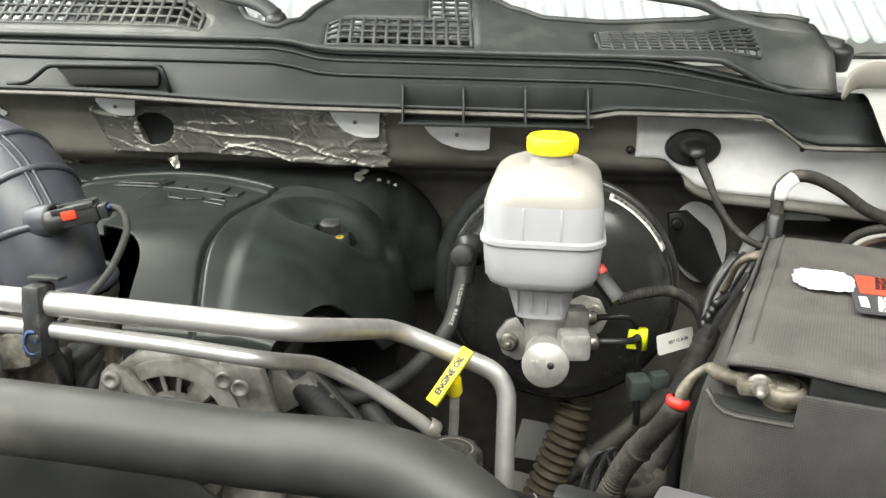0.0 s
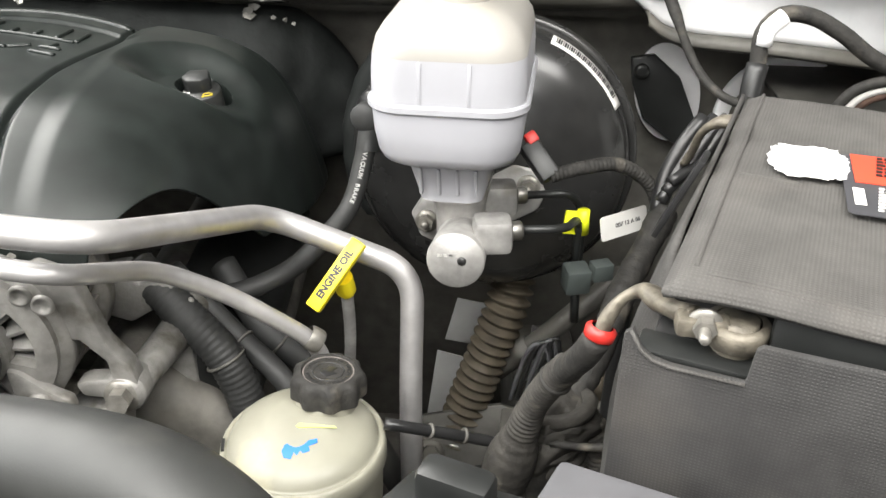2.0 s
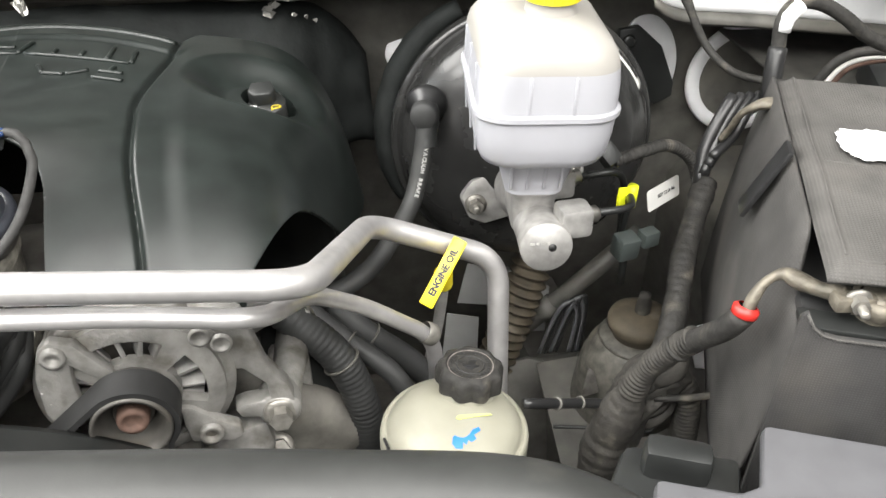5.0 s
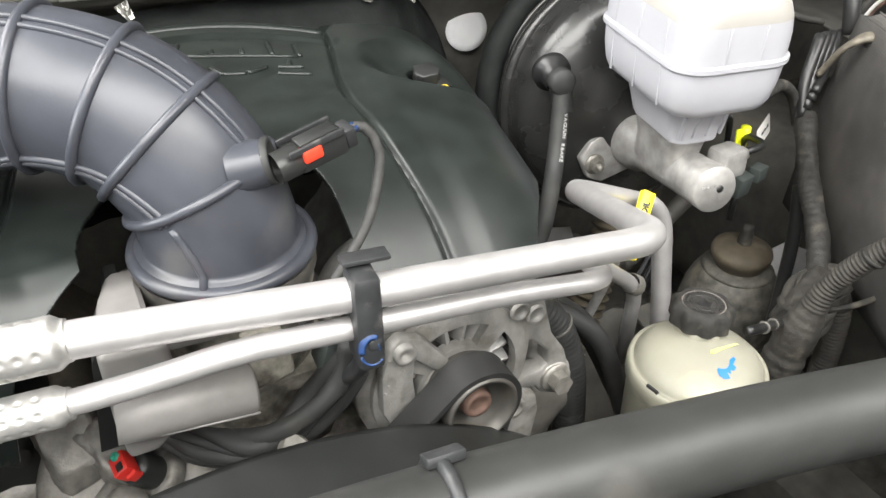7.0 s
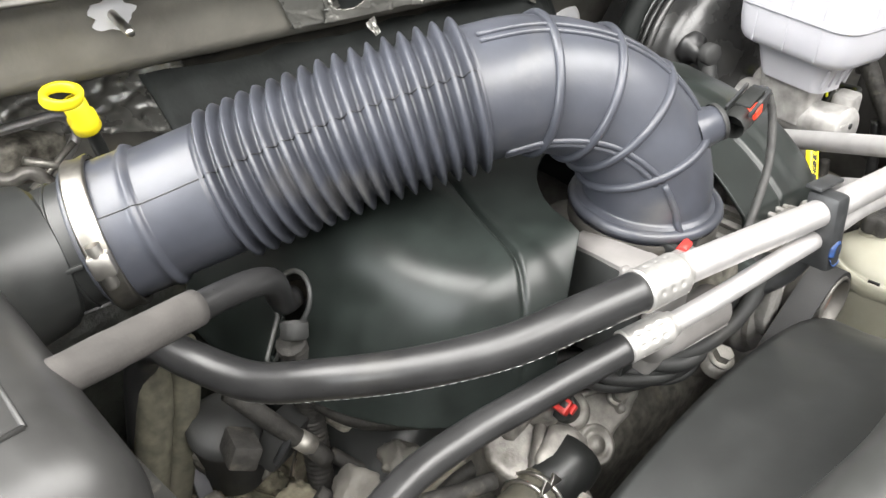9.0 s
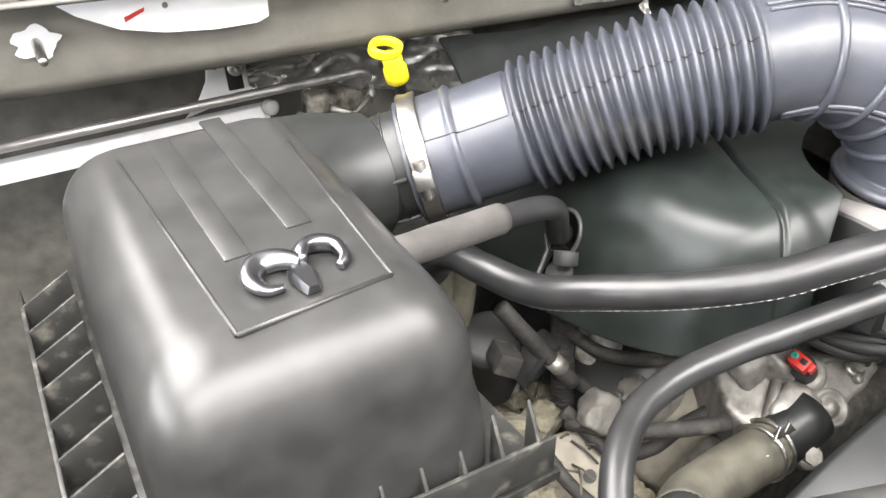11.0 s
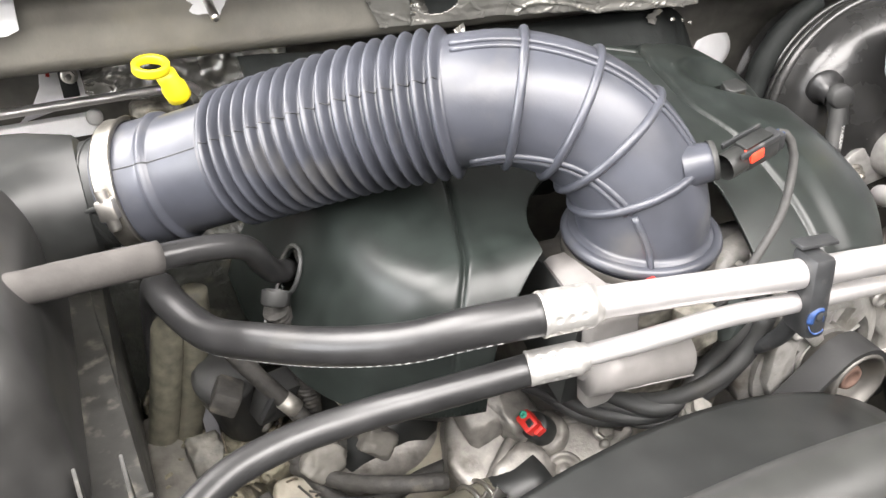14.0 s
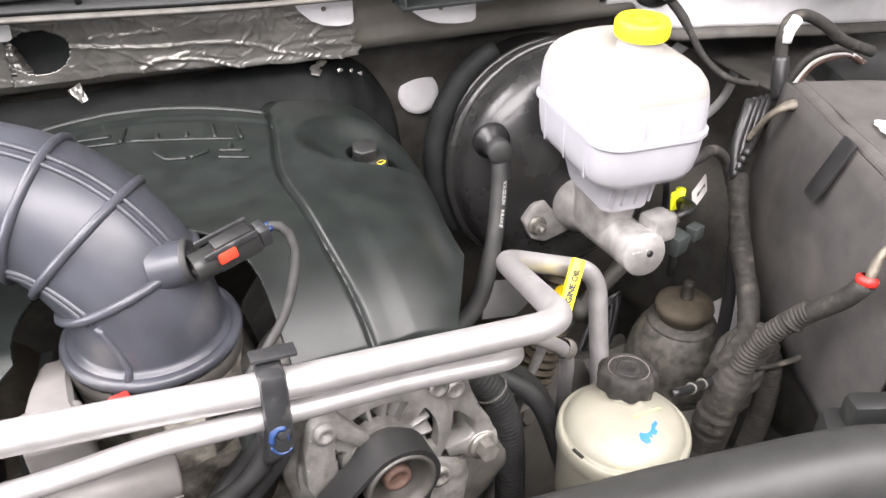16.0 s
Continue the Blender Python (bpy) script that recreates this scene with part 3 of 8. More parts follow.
# black insulation blanket between engine and firewall
bl_ = bmesh.new()
gb = []
for i in range(71):
    x = -0.545 + 0.545 * i / 70
    row = []
    for j in range(15):
        z = 1.2 + (0.165 - 0.075 * max(0, (x + 0.1) / 0.1) ** 2.5) * j / 14
        y = 0.985 + (fw(x) + 0.018 - 0.985) * (j / 14) ** 3 + 0.014 * noise.noise((x * 14, z * 9, 0)) + 0.007 * noise.noise((x * 45, z * 30, 3)) + 0.05 * smoothstep(-0.1, -0.02, x)
        row.append(bl_.verts.new((x, y, z)))
    gb.append(row)
for i in range(70):
    for j in range(14):
        bl_.faces.new((gb[i][j], gb[i + 1][j], gb[i + 1][j + 1], gb[i][j + 1]))
blanket = tagged(part("sound_blanket", bl_, LINER), "black crinkled sound blanket on the firewall", "insulation", kind="structure")
# torn foil edges left on the blanket
rf = random.Random(12)
for bx, bz, n, sx, sz, size in ((-0.065, 1.352, 3, 0.02, 0.005, 0.0035), (-0.098, 1.362, 3, 0.006, 0.005, 0.007), (-0.462, 1.352, 5, 0.013, 0.003, 0.008)):
    scrap = bmesh.new()
    for k in range(n):
        c = V(bx + rf.uniform(-sx, sx), 0, bz + rf.uniform(-sz, sz))
        c.y = fw(c.x) + 0.012 - 0.4 * max(0, 1.36 - c.z)
        mm_ = frame_to(c, (rf.uniform(-0.5, 0.5), -1, rf.uniform(0, 1)))
        vs = [scrap.verts.new(mm_ @ V(size * math.cos(a) * rf.uniform(0.6, 1.2), size * math.sin(a) * rf.uniform(0.4, 0.9), rf.uniform(-0.001, 0.001))) for a in (0.2, 1.3, 2.4, 3.6, 5.0)]
        scrap.faces.new(vs)
    part("torn_scrap", scrap, FOIL, heat_shield, smooth=False).modifiers.new("thickness", "SOLIDIFY").thickness = 0.0006
blanket.modifiers.new("thickness", "SOLIDIFY").thickness = 0.003

# cowl: gutter, grille panel and screen


def cy(x):
    return 0.985 - 0.11 * x + 0.10 * max(0, x - 0.3)


def front_drop(x):
    """The step of the cowl's front edge."""
    return 0.008 * smoothstep(-0.15, -0.45, x) + 0.006 * smoothstep(0.16, 0.2, x) - 0.034 * smoothstep(0.345, 0.405, x)


def gutter(x):
    y, s = cy(x), -0.075 * smoothstep(0.2, 0.48, x) * 0.5
    z = 1.454 - 0.012 * x
    f = front_drop(x)
    lift = 0.012 * smoothstep(-0.13, -0.2, x)
    return [(y - 0.035, z + f), (y - 0.036, z + 0.004 + f), (y - 0.02, z + 0.006 + f * 0.8), (y - 0.012, z + 0.026 + s * .6 + lift * 0.7), (y + 0.003, z + 0.03 + s * .7 + lift), (y + 0.008, z + 0.044 + s * .8 + lift), (y + 0.022, z + 0.047 + s + lift), (y + 0.026, z + 0.06 + s + lift)]


strip("cowl_gutter", linspace(-1.15, 0.5, 60), gutter, GUTTER, "black plastic cowl gutter with stepped mouldings", "cowl", flat=30)
strip("cowl_weatherstrip", linspace(-1.15, 0.6, 70), lambda x: [(cy(x) - 0.04 + dy, 1.449 - 0.012 * x + front_drop(x) + dz) for dy, dz in ((0, 0), (-0.001, 0.003), (0.004, 0.005), (0.008, 0.004))], BODYDARK, "dull grey flange along the cowl edge", "trim")


def panel_front(x):
    return cy(x) + 0.026, 1.512 - 0.012 * x + 0.01 * smoothstep(-0.13, -0.2, x)


DEPTHS = ((-1.2, 0.24), (-0.33, 0.24), (-0.285, 0.13), (-0.235, 0.042), (-0.205, 0.027), (-0.178, 0.05), (-0.15, 0.11), (-0.12, 0.16), (0.03, 0.16), (0.063, 0.125), (0.095, 0.1), (0.13, 0.08), (0.2, 0.074), (0.3, 0.084), (0.375, 0.115), (0.42, 0.11), (0.5, 0.075))


def panel_depth(x):
    """How deep the panel reaches back to the screen: it dips round the wiper pivot."""
    for (a, p), (b, q) in zip(DEPTHS, DEPTHS[1:]):
        if x <= b:
            return p + (q - p) * smoothstep(a, b, x)
    return DEPTHS[-1][1]


grille = thing("cowl_grille_panel", (-0.2, 1.03, 1.5), "grey black plastic cowl panel with square vent grids", "cowl panel")


def panel_point(x, t):
    yf, zf = panel_front(x)
    ln = panel_depth(x)
    dip = 0.036 * smoothstep(0.305, 0.4, x) * (1 - 0.8 * smoothstep(0.0, 0.3, t))
    return V(x, yf + ln * 0.93 * t, zf + ln * (0.55 * t - 0.1 * t * t) - dip)


VENTS = ((-0.62, -0.297, 0.1, 0.34), (-0.62, -0.50, 0.34, 0.75), (-0.14, 0.035, 0.08, 0.42), (-0.015, 0.035, 0.42, 0.75), (0.185, 0.37, 0.2, 0.66))
bm = bmesh.new()
NT = 16
cell = 0.011
xs = [-1.15 + cell * i for i in range(int(1.62 / cell))]
ts = [i / NT for i in range(NT + 1)]
gv = [[bm.verts.new(panel_point(x, t)) for t in ts] for x in xs]
for i in range(len(xs) - 1):
    for j in range(NT):
        xm, tm = (xs[i] + xs[i + 1]) / 2, (ts[j] + ts[j + 1]) / 2
        if any(a < xm < b and c < tm < d for a, b, c, d in VENTS):
            continue
        bm.faces.new((gv[i][j], gv[i + 1][j], gv[i + 1][j + 1], gv[i][j + 1]))
for v in [v for v in bm.verts if not v.link_faces]:
    bm.verts.remove(v)
sheet = part("panel", bm, COWL, grille)
sheet.modifiers.new("thickness", "SOLIDIFY").thickness = 0.003
part("front_lip", tube([panel_point(x, 0) + V(0, -0.002, 0.001) for x in linspace(-1.1, 0.45, 60)], 0.004, 8), COWL, grille)
part("back_lip", tube([panel_point(x, 1) + V(0, 0, 0.001) for x in linspace(-1.1, 0.45, 120)], 0.004, 8), COWL, grille)
for a, b, c, d in VENTS:
    grid = bmesh.new()
    n = max(2, round((b - a) / 0.0145))
    for i in range(n + 1):
        x = a + (b - a) * i / n
        p, q = panel_point(x, c), panel_point(x, d)
        tube([p + V(0, 0, -0.001), q + V(0, 0, -0.001)], 0.0027, 6, grid)
    k = max(2, round((d - c) * 13))
    for j in range(k + 1):
        t = c + (d - c) * j / k
        tube([panel_point(a + (b - a) * i / 12, t) + V(0, 0, -0.001) for i in range(13)], 0.0022, 6, grid)
    part("vent_grid", grid, COWL, grille)
part("plenum", box(1.5, 0.16, 0.004, pose(-0.3, 1.13, 1.475)), DARK, grille)

# mouldings, pocket and ribbed box on the gutter
gm_ = thing("cowl_mouldings", (-0.1, 0.98, 1.47), "black stepped mouldings and a ribbed box on the cowl gutter", "moulding")
for dy, dz in ((0.003, 0.032), (0.015, 0.047), (0.024, 0.055)):
    part("ridge", tube([(x, cy(x) + dy, 1.454 - 0.012 * x + dz + 0.012 * smoothstep(-0.13, -0.2, x) - 0.0375 * smoothstep(0.2, 0.48, x) * (0.7 + dz * 6)) for x in linspace(-1.1, 0.46, 60)], 0.0028, 8), GUTTER, gm_)
# black plate painted in for the shade inside the recess
part("pocket_shade", prism([(-0.066, 0.011), (0.064, 0.012), (0.06, -0.012), (-0.045, -0.012)], 0.012, frame_to((-0.392, cy(-0.392) - 0.012, 1.484), (-0.1, -1, 0.1)), 0.002), INK, gm_)
part("pocket_rim", tube(filleted([(-0.52, cy(-0.52) - 0.024, 1.474), (-0.493, cy(-0.49) - 0.025, 1.476), (-0.465, cy(-0.465) - 0.025, 1.4965), (-0.328, cy(-0.328) - 0.025, 1.497), (-0.318, cy(-0.32) - 0.027, 1.468)], 0.008), 0.003, 8), GUTTER, gm_)
bx = bmesh.new()
box(0.215, 0.026, 0.004, pose(0.06, cy(0.06) - 0.043, 1.441, 0, 0, -6), 0.001, bm=bx)
box(0.215, 0.003, 0.042, pose(0.06, cy(0.06) - 0.03, 1.461, 0, 0, -6), 0.001, bm=bx)
part("box_back", bx, GUTTER, gm_)
for k in range(4):
    x = -0.045 + 0.068 * k
    part("box_rib", prism([(0, 0), (0.03, 0), (0.03, 0.042), (0.018, 0.04)], 0.0025, Matrix.Translation((x, cy(x) - 0.057, 1.44)) @ Euler((radians(90), 0, radians(90))).to_matrix().to_4x4(), 0.0005), GUTTER, gm_)

# windscreen, wipers and the hinge-side wing
screen = tagged(part("windscreen", box(1.9, 1.02, 0.006, pose(-0.3, 1.5, 1.78, 33, 0, 0)), GLASS, smooth=False), "clear laminated windscreen above the cowl", "windscreen", kind="structure")
screen.visible_shadow = False
# pale pleated sheet added so that the glass looks bright
bm = bmesh.new()
g = [[bm.verts.new((-1.1 + 1.85 * i / 480, 1.15 + 0.45 * j / 4 + 0.004 * math.sin(i * 0.9), 1.515 + 0.292 * j / 4 + 0.004 * math.cos(i * 0.9))) for j in range(5)] for i in range(481)]
for i in range(480):
    for j in range(4):
        bm.faces.new((g[i][j], g[i + 1][j], g[i + 1][j + 1], g[i][j + 1]))
shade = tagged(part("pleated_sunshade", bm, SHADE), "white pleated shade behind the windscreen", "sunshade")
shade.modifiers.new("thickness", "SOLIDIFY").thickness = 0.002
tagged(part("dashboard", box(1.6, 0.7, 0.06, pose(-0.3, 1.62, 1.52), bevel=0.02), BLACK), "black dashboard top behind the windscreen", "dashboard", kind="structure")


def wiper(px, py, pz, pts, name="wiper_arm"):
    w = thing(name, (px, py, pz), "black wiper arm on its pivot at the cowl", "wiper", "wipers")
    part("pivot_cap", lathe([(0.013, -0.02), (0.014, 0), (0.012, 0.006), (0.009, 0.008), (0, 0.009)], 32, m=frame_to((px, py, pz), (0, -0.45, 1))), BLACK, w)
    part("arm", tube(spline(pts), lambda d, t: 0.011 - 0.004 * t, 14, squash=0.6), COWL, w)
    end = Vector(pts[-1])
    part("blade", tube([end + V(-0.35, 0.03, 0.012), end + V(0.05, 0, -0.004)], 0.007, 8), RUBBER, w)
    return w


wiper(-0.205, 1.075, 1.545, [(-0.205, 1.075, 1.55), (-0.23, 1.085, 1.565), (-0.28, 1.10, 1.575), (-0.4, 1.15, 1.6)])
wiper(0.478, 1.03, 1.512, [(0.478, 1.03, 1.518), (0.44, 1.045, 1.528), (0.35, 1.07, 1.552), (0.3, 1.08, 1.57), (0.12, 1.1, 1.59)])
corner = thing("wing_corner", (0.5, 0.95, 1.45), "silver painted wing corner with a loose seal beside the cowl", "wing")
bm = heightfield(lambda x, y: 1.475 - 0.05 * smoothstep(0.95, 0.86, y) + 0.02 * smoothstep(0.5, 0.6, x) + 0.003 * noise.noise((x * 30, y * 30, 0)), 0.47, 0.75, 0.8, 1.2, 24, 30)
part("wing_panel", bm, WING, corner)
part("seal_flap", tube(spline([(0.44, 0.93, 1.472), (0.455, 0.945, 1.488), (0.48, 0.955, 1.494), (0.52, 0.96, 1.492), (0.56, 0.965, 1.5)]), lambda d, t: 0.004 + 0.012 * math.sin(math.pi * min(1, t * 1.1)), 14, squash=0.45), SEALER, corner)

# unseen dark panels added to block the bright wall behind the glass
tagged(part("cabin_dark_panel", box(1.7, 0.05, 1.1, pose(-0.3, 2.1, 1.95), 0.01), DARK), "added dark panel standing in for the cabin behind the windscreen", "cabin", kind="structure")
tagged(part("cabin_dark_top", box(1.7, 1.0, 0.04, pose(-0.3, 2.35, 2.2), 0.01), DARK), "added dark panel on top of the cabin stand-in", "cabin", kind="structure")

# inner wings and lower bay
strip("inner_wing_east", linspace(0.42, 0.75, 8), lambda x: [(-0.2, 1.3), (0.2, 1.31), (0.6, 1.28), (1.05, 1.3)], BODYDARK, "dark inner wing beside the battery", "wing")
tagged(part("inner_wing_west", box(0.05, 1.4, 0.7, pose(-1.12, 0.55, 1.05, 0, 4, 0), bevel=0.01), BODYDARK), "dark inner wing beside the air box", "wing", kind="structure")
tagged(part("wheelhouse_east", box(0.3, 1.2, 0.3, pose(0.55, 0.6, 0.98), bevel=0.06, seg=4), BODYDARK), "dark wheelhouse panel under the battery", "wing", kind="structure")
tagged(part("subframe", box(1.9, 1.3, 0.06, pose(-0.2, 0.5, 0.72), bevel=0.01), DARK), "dark undertray and crossmember below the engine", "chassis", kind="structure")
tagged(part("radiator_support", box(1.8, 0.06, 0.5, pose(-0.2, 0.12, 0.97), bevel=0.01), DARK), "black radiator support at the front of the bay", "chassis", kind="structure")
tagged(part("chassis_rail", box(0.09, 1.4, 0.13, pose(0.22, 0.55, 0.86), bevel=0.01), BODYDARK), "dark dusty steel frame rail", "chassis", kind="structure")


# ---- engine cover ----
XC = -0.325


def rim_y(x):
    """Where the arched rear rim of the cover runs."""
    u = abs(x - XC) / 0.137
    return 0.978 - 0.047 * min(1, u * u) + 0.02 * smoothstep(1.0, 1.15, u)


def corner_cut(x, y):
    """Distance past the slanting cut over the driver's front corner, above 0 where the cover is open."""
    return (x + 0.131) * 0.857 - (y - 0.675) * 0.514 - 0.003 + 0.5 * (y - 0.725) ** 2


def throttle_cut(x, y):
    """Distance inside the round cut for the throttle body, above 0 where the cover is open."""
    slant = (0.695 + 0.631 * (x + 0.429) - y) * 0.845 if x < -0.427 else -1.0
    return max(slant, 0.079 - math.hypot(x + 0.348, max(0, y - 0.70)))


def cover_z(x, y):
    right = x > XC
    wide = 0.262 + 0.036 * smoothstep(0.73, 0.9, y) - 0.008 * smoothstep(0.72, 0.64, y)
    u = abs(x - XC) / (wide if right else 0.24)
    z = 1.374 - (0.034 * u ** 2.2 + 0.15 * u ** 11 if right else 0.02 * u ** 2)
    f = max(0, 0.775 - y) / 0.09
    if right:
        z -= 0.03 * f * f + 0.16 * smoothstep(0.655, 0.628, y)
    else:
        z -= 0.013 * smoothstep(0.85, 0.74, y) + 20 * max(0, 0.71 - y) ** 2 + 0.12 * smoothstep(0.668, 0.64, y)
        # the passenger side falls away from a soft crease that turns in towards the front
        d = -0.5385 - x + 4.5 * max(0, 0.775 - y) ** 2
        z -= 2.0 * 0.5 * (d + math.sqrt(d * d + 0.0002))
    yr = rim_y(x)
    z -= 0.012 * smoothstep(yr + 0.002, yr + 0.018, y) + 0.03 * smoothstep(yr + 0.03, yr + 0.075, y)
    z -= 0.003 * smoothstep(yr - 0.016, yr - 0.026, y) * smoothstep(0.15, 0.13, abs(x - XC))
    # pressed grooves along the lobes
    for gx in (-0.216 + 0.03 * smoothstep(0.8, 0.95, y) + 0.006 * smoothstep(0.74, 0.66, y), -0.457 + (y - 0.78) * (0.26 if y > 0.78 else 0.3) - 6 * max(0, 0.72 - y) ** 2):
        z -= 0.0046 * math.exp(-((x - gx) / 0.0025) ** 2)
    # shallow dish round the filler cap
    z -= 0.019 * smoothstep(1.0, 0.42, math.hypot((x + 0.12) / 0.066, (y - 0.866) / 0.054))
    # hole round the filler cap
    z -= 0.06 * smoothstep(0.0225, 0.021, math.hypot(x + 0.114, y - 0.868))
    return z


cover = thing("engine_cover", (XC, 0.8, 1.2), "matt black moulded plastic engine cover with two lobes", "engine cover")
shell = heightfield(cover_z, -0.605, -0.028, 0.624, 1.02, 640, 400)


def slice_near(p, q, width=0.004):
    """Splits the faces near the upright plane through p and q, between the two."""
    p, q = V(*p, 0), V(*q, 0)
    d = (q - p).normalized()
    n = V(-d.y, d.x, 0)
    near = [f for f in shell.faces if abs((f.calc_center_median() - p).dot(n)) < width and -0.002 < (V(*f.calc_center_median().xy, 0) - p).dot(d) < (q - p).length + 0.002]
    geom = set(near)
    for f in near:
        geom.update(f.edges)
        geom.update(f.verts)
    bmesh.ops.bisect_plane(shell, geom=list(geom), plane_co=p, plane_no=n)


arc = [(-0.348 + 0.079 * math.cos(radians(a)), 0.70 + 0.079 * math.sin(radians(a))) for a in range(0, 181, 12)]
edge_line = [(-0.505, 0.647), (-0.427, 0.6962)] + arc[::-1] + [(-0.269, 0.62)]
edge_line += [None] + [(-0.131 + 0.514 * t + 0.857 * (0.003 - 0.5 * (0.857 * t - 0.05) ** 2), 0.675 + 0.857 * t - 0.514 * (0.003 - 0.5 * (0.857 * t - 0.05) ** 2)) for t in linspace(-0.07, 0.2, 19)]
for p, q in zip(edge_line, edge_line[1:]):
    if p and q:
        slice_near(p, q)
bmesh.ops.delete(shell, geom=[f for f in shell.faces if max(throttle_cut(*f.calc_center_median().xy), corner_cut(*f.calc_center_median().xy)) > 0.0], context="FACES")
bmesh.ops.bisect_plane(shell, geom=shell.verts[:] + shell.edges[:] + shell.faces[:], plane_co=(0, 0.63, 1.262), plane_no=(0, 0.19, 1), clear_inner=True)
# keyhole opening in the passenger lobe for the breather hose
om = frame_to((-0.571, 0.832, cover_z(-0.571, 0.832) + 0.002), (-0.9, -0.06, 0.43), (0, -1, 0))
keyhole = [(0.0165 * math.cos(radians(a)), 0.0195 * math.sin(radians(a))) for a in range(-65, 246, 14)] + [(-0.0045, -0.05), (0.0035, -0.052)]
to_hole = om.inverted()


def in_keyhole(p):
    q = to_hole @ p
    return abs(q.z) < 0.02 and (math.hypot(q.x / 0.0165, q.y / 0.0195) < 1 or (-0.0045 < q.x < 0.0035 and -0.05 < q.y < 0))


bmesh.ops.delete(shell, geom=[f for f in shell.faces if f.calc_center_median().x < -0.53 and in_keyhole(f.calc_center_median())], context="FACES")
part("shell", shell, COVER, cover).modifiers.new("thickness", "SOLIDIFY").thickness = 0.003
# raised marks, kept as plain bars
def raised(x0, y0, x1, y1):
    pts = [(x0 + (x1 - x0) * t, y0 + (y1 - y0) * t) for t in linspace(0, 1, 8)]
    part("raised_mark", tube([V(x, y, cover_z(x, y) + 0.0004) for x, y in pts], 0.0021, 8), COVER, cover)


for x0, y0, x1, y1 in ((-0.372, 0.932, -0.318, 0.921), (-0.372, 0.944, -0.322, 0.936), (-0.312, 0.92, -0.226, 0.89), (-0.318, 0.921, -0.309, 0.945), (-0.289, 0.914, -0.287, 0.924), (-0.266, 0.908, -0.264, 0.918), (-0.244, 0.899, -0.24, 0.925), (-0.224, 0.89, -0.221, 0.914),
                       (-0.291, 0.874, -0.275, 0.87), (-0.291, 0.874, -0.297, 0.89), (-0.273, 0.87, -0.256, 0.877), (-0.248, 0.874, -0.229, 0.868), (-0.252, 0.862, -0.228, 0.853), (-0.24, 0.872, -0.236, 0.882)):
    raised(x0, y0, x1, y1)
part("rear_ridge", tube([V(x, rim_y(x), cover_z(x, rim_y(x)) - 0.0015) for x in linspace(XC - 0.135, XC + 0.135, 60)], 0.0042, 8), COVER, cover)
# oil filler opening with its cap
cap = thing("oil_filler_cap", (-0.116, 0.868, 1.3), "black oil filler cap sunk in the engine cover", "cap")
OC = frame_to((-0.116, 0.868, 1.333), (-0.05, -0.2, 1))
part("cap_body", lathe([(0.0165, -0.06), (0.0165, -0.001), (0.0155, 0.001), (0, 0.001)], 36, m=OC), BLACK, cap)
part("grip", prism([(-0.013, -0.002), (-0.008, -0.009), (0.006, -0.009), (0.011, -0.003), (0.008, 0.01), (-0.009, 0.01)], 0.013, OC @ Matrix.Translation((-0.002, 0.004, 0.0)), 0.0015), BLACK, cap)
part("oil_symbol", tube([OC @ V(0.0075 + 0.004 * math.cos(a), -0.0095 + 0.0024 * math.sin(a), 0.0014) for a in linspace(0, 6.28, 16)], 0.0006, 6), CAPMARK, cap, "yellow oil can symbol")
part("oil_symbol", bars((0.0022, 0.003, 0.0022), 0.0016, 0.0009, 0.0006, OC @ pose(0.003, -0.0128, 0.001, 0, 0, 20)), CAPMARK, cap)
part("rim_mark", bars((0.004, 0.003), 0.0022, 0.001, 0.0006, OC @ pose(-0.0165, -0.004, 0.001, 0, 0, -10)), PRINTGREY, cap)
# rim of the keyhole
part("opening_rim", tube([om @ V(x * 1.06, y * 1.06, 0.001) for x, y in keyhole + keyhole[:1]], 0.0019, 8), COWL, cover)

# ---- engine below the cover ----
engine = thing("engine", (XC, 0.75, 0.8), "dusty cast aluminium V engine under its cover", "engine")


def lumpy(bm, amount, scale):
    for v in bm.verts:
        v.co += Vector((noise.noise(v.co * scale), noise.noise(v.co * scale + V(9, 0, 0)), noise.noise(v.co * scale + V(0, 7, 0)))) * amount
    return bm


def casting(sx, sy, sz, m, bevel=0.01, amount=0.004, scale=40):
    b = box(sx, sy, sz, bevel=bevel, seg=3)
    bmesh.ops.subdivide_edges(b, edges=[e for e in b.edges if e.calc_length() > 0.02], cuts=4, use_grid_fill=True)
    b.transform(m)
    return lumpy(b, amount, scale)


part("block", casting(0.36, 0.34, 0.35, pose(XC, 0.85, 0.93), 0.03), GRIME, engine)
part("cylinder_head", casting(0.12, 0.3, 0.1, pose(-0.475, 0.87, 1.08, 0, -38, 0), 0.02), TANPLATE, engine)
part("cylinder_head", casting(0.14, 0.34, 0.12, pose(-0.14, 0.85, 1.1, 0, 38, 0), 0.02), DARK, engine)
part("valve_cover", casting(0.1, 0.28, 0.06, pose(-0.52, 0.895, 1.13, 0, -38, 0), 0.02, 0.003), BLACK, engine)
part("valve_cover", casting(0.1, 0.33, 0.07, pose(-0.11, 0.87, 1.14, 0, 38, 0), 0.02, 0.003), BLACK, engine)
part("timing_cover", casting(0.26, 0.05, 0.26, pose(-0.33, 0.735, 1.0), 0.02, 0.004, 30), CASTDIRTY, engine)


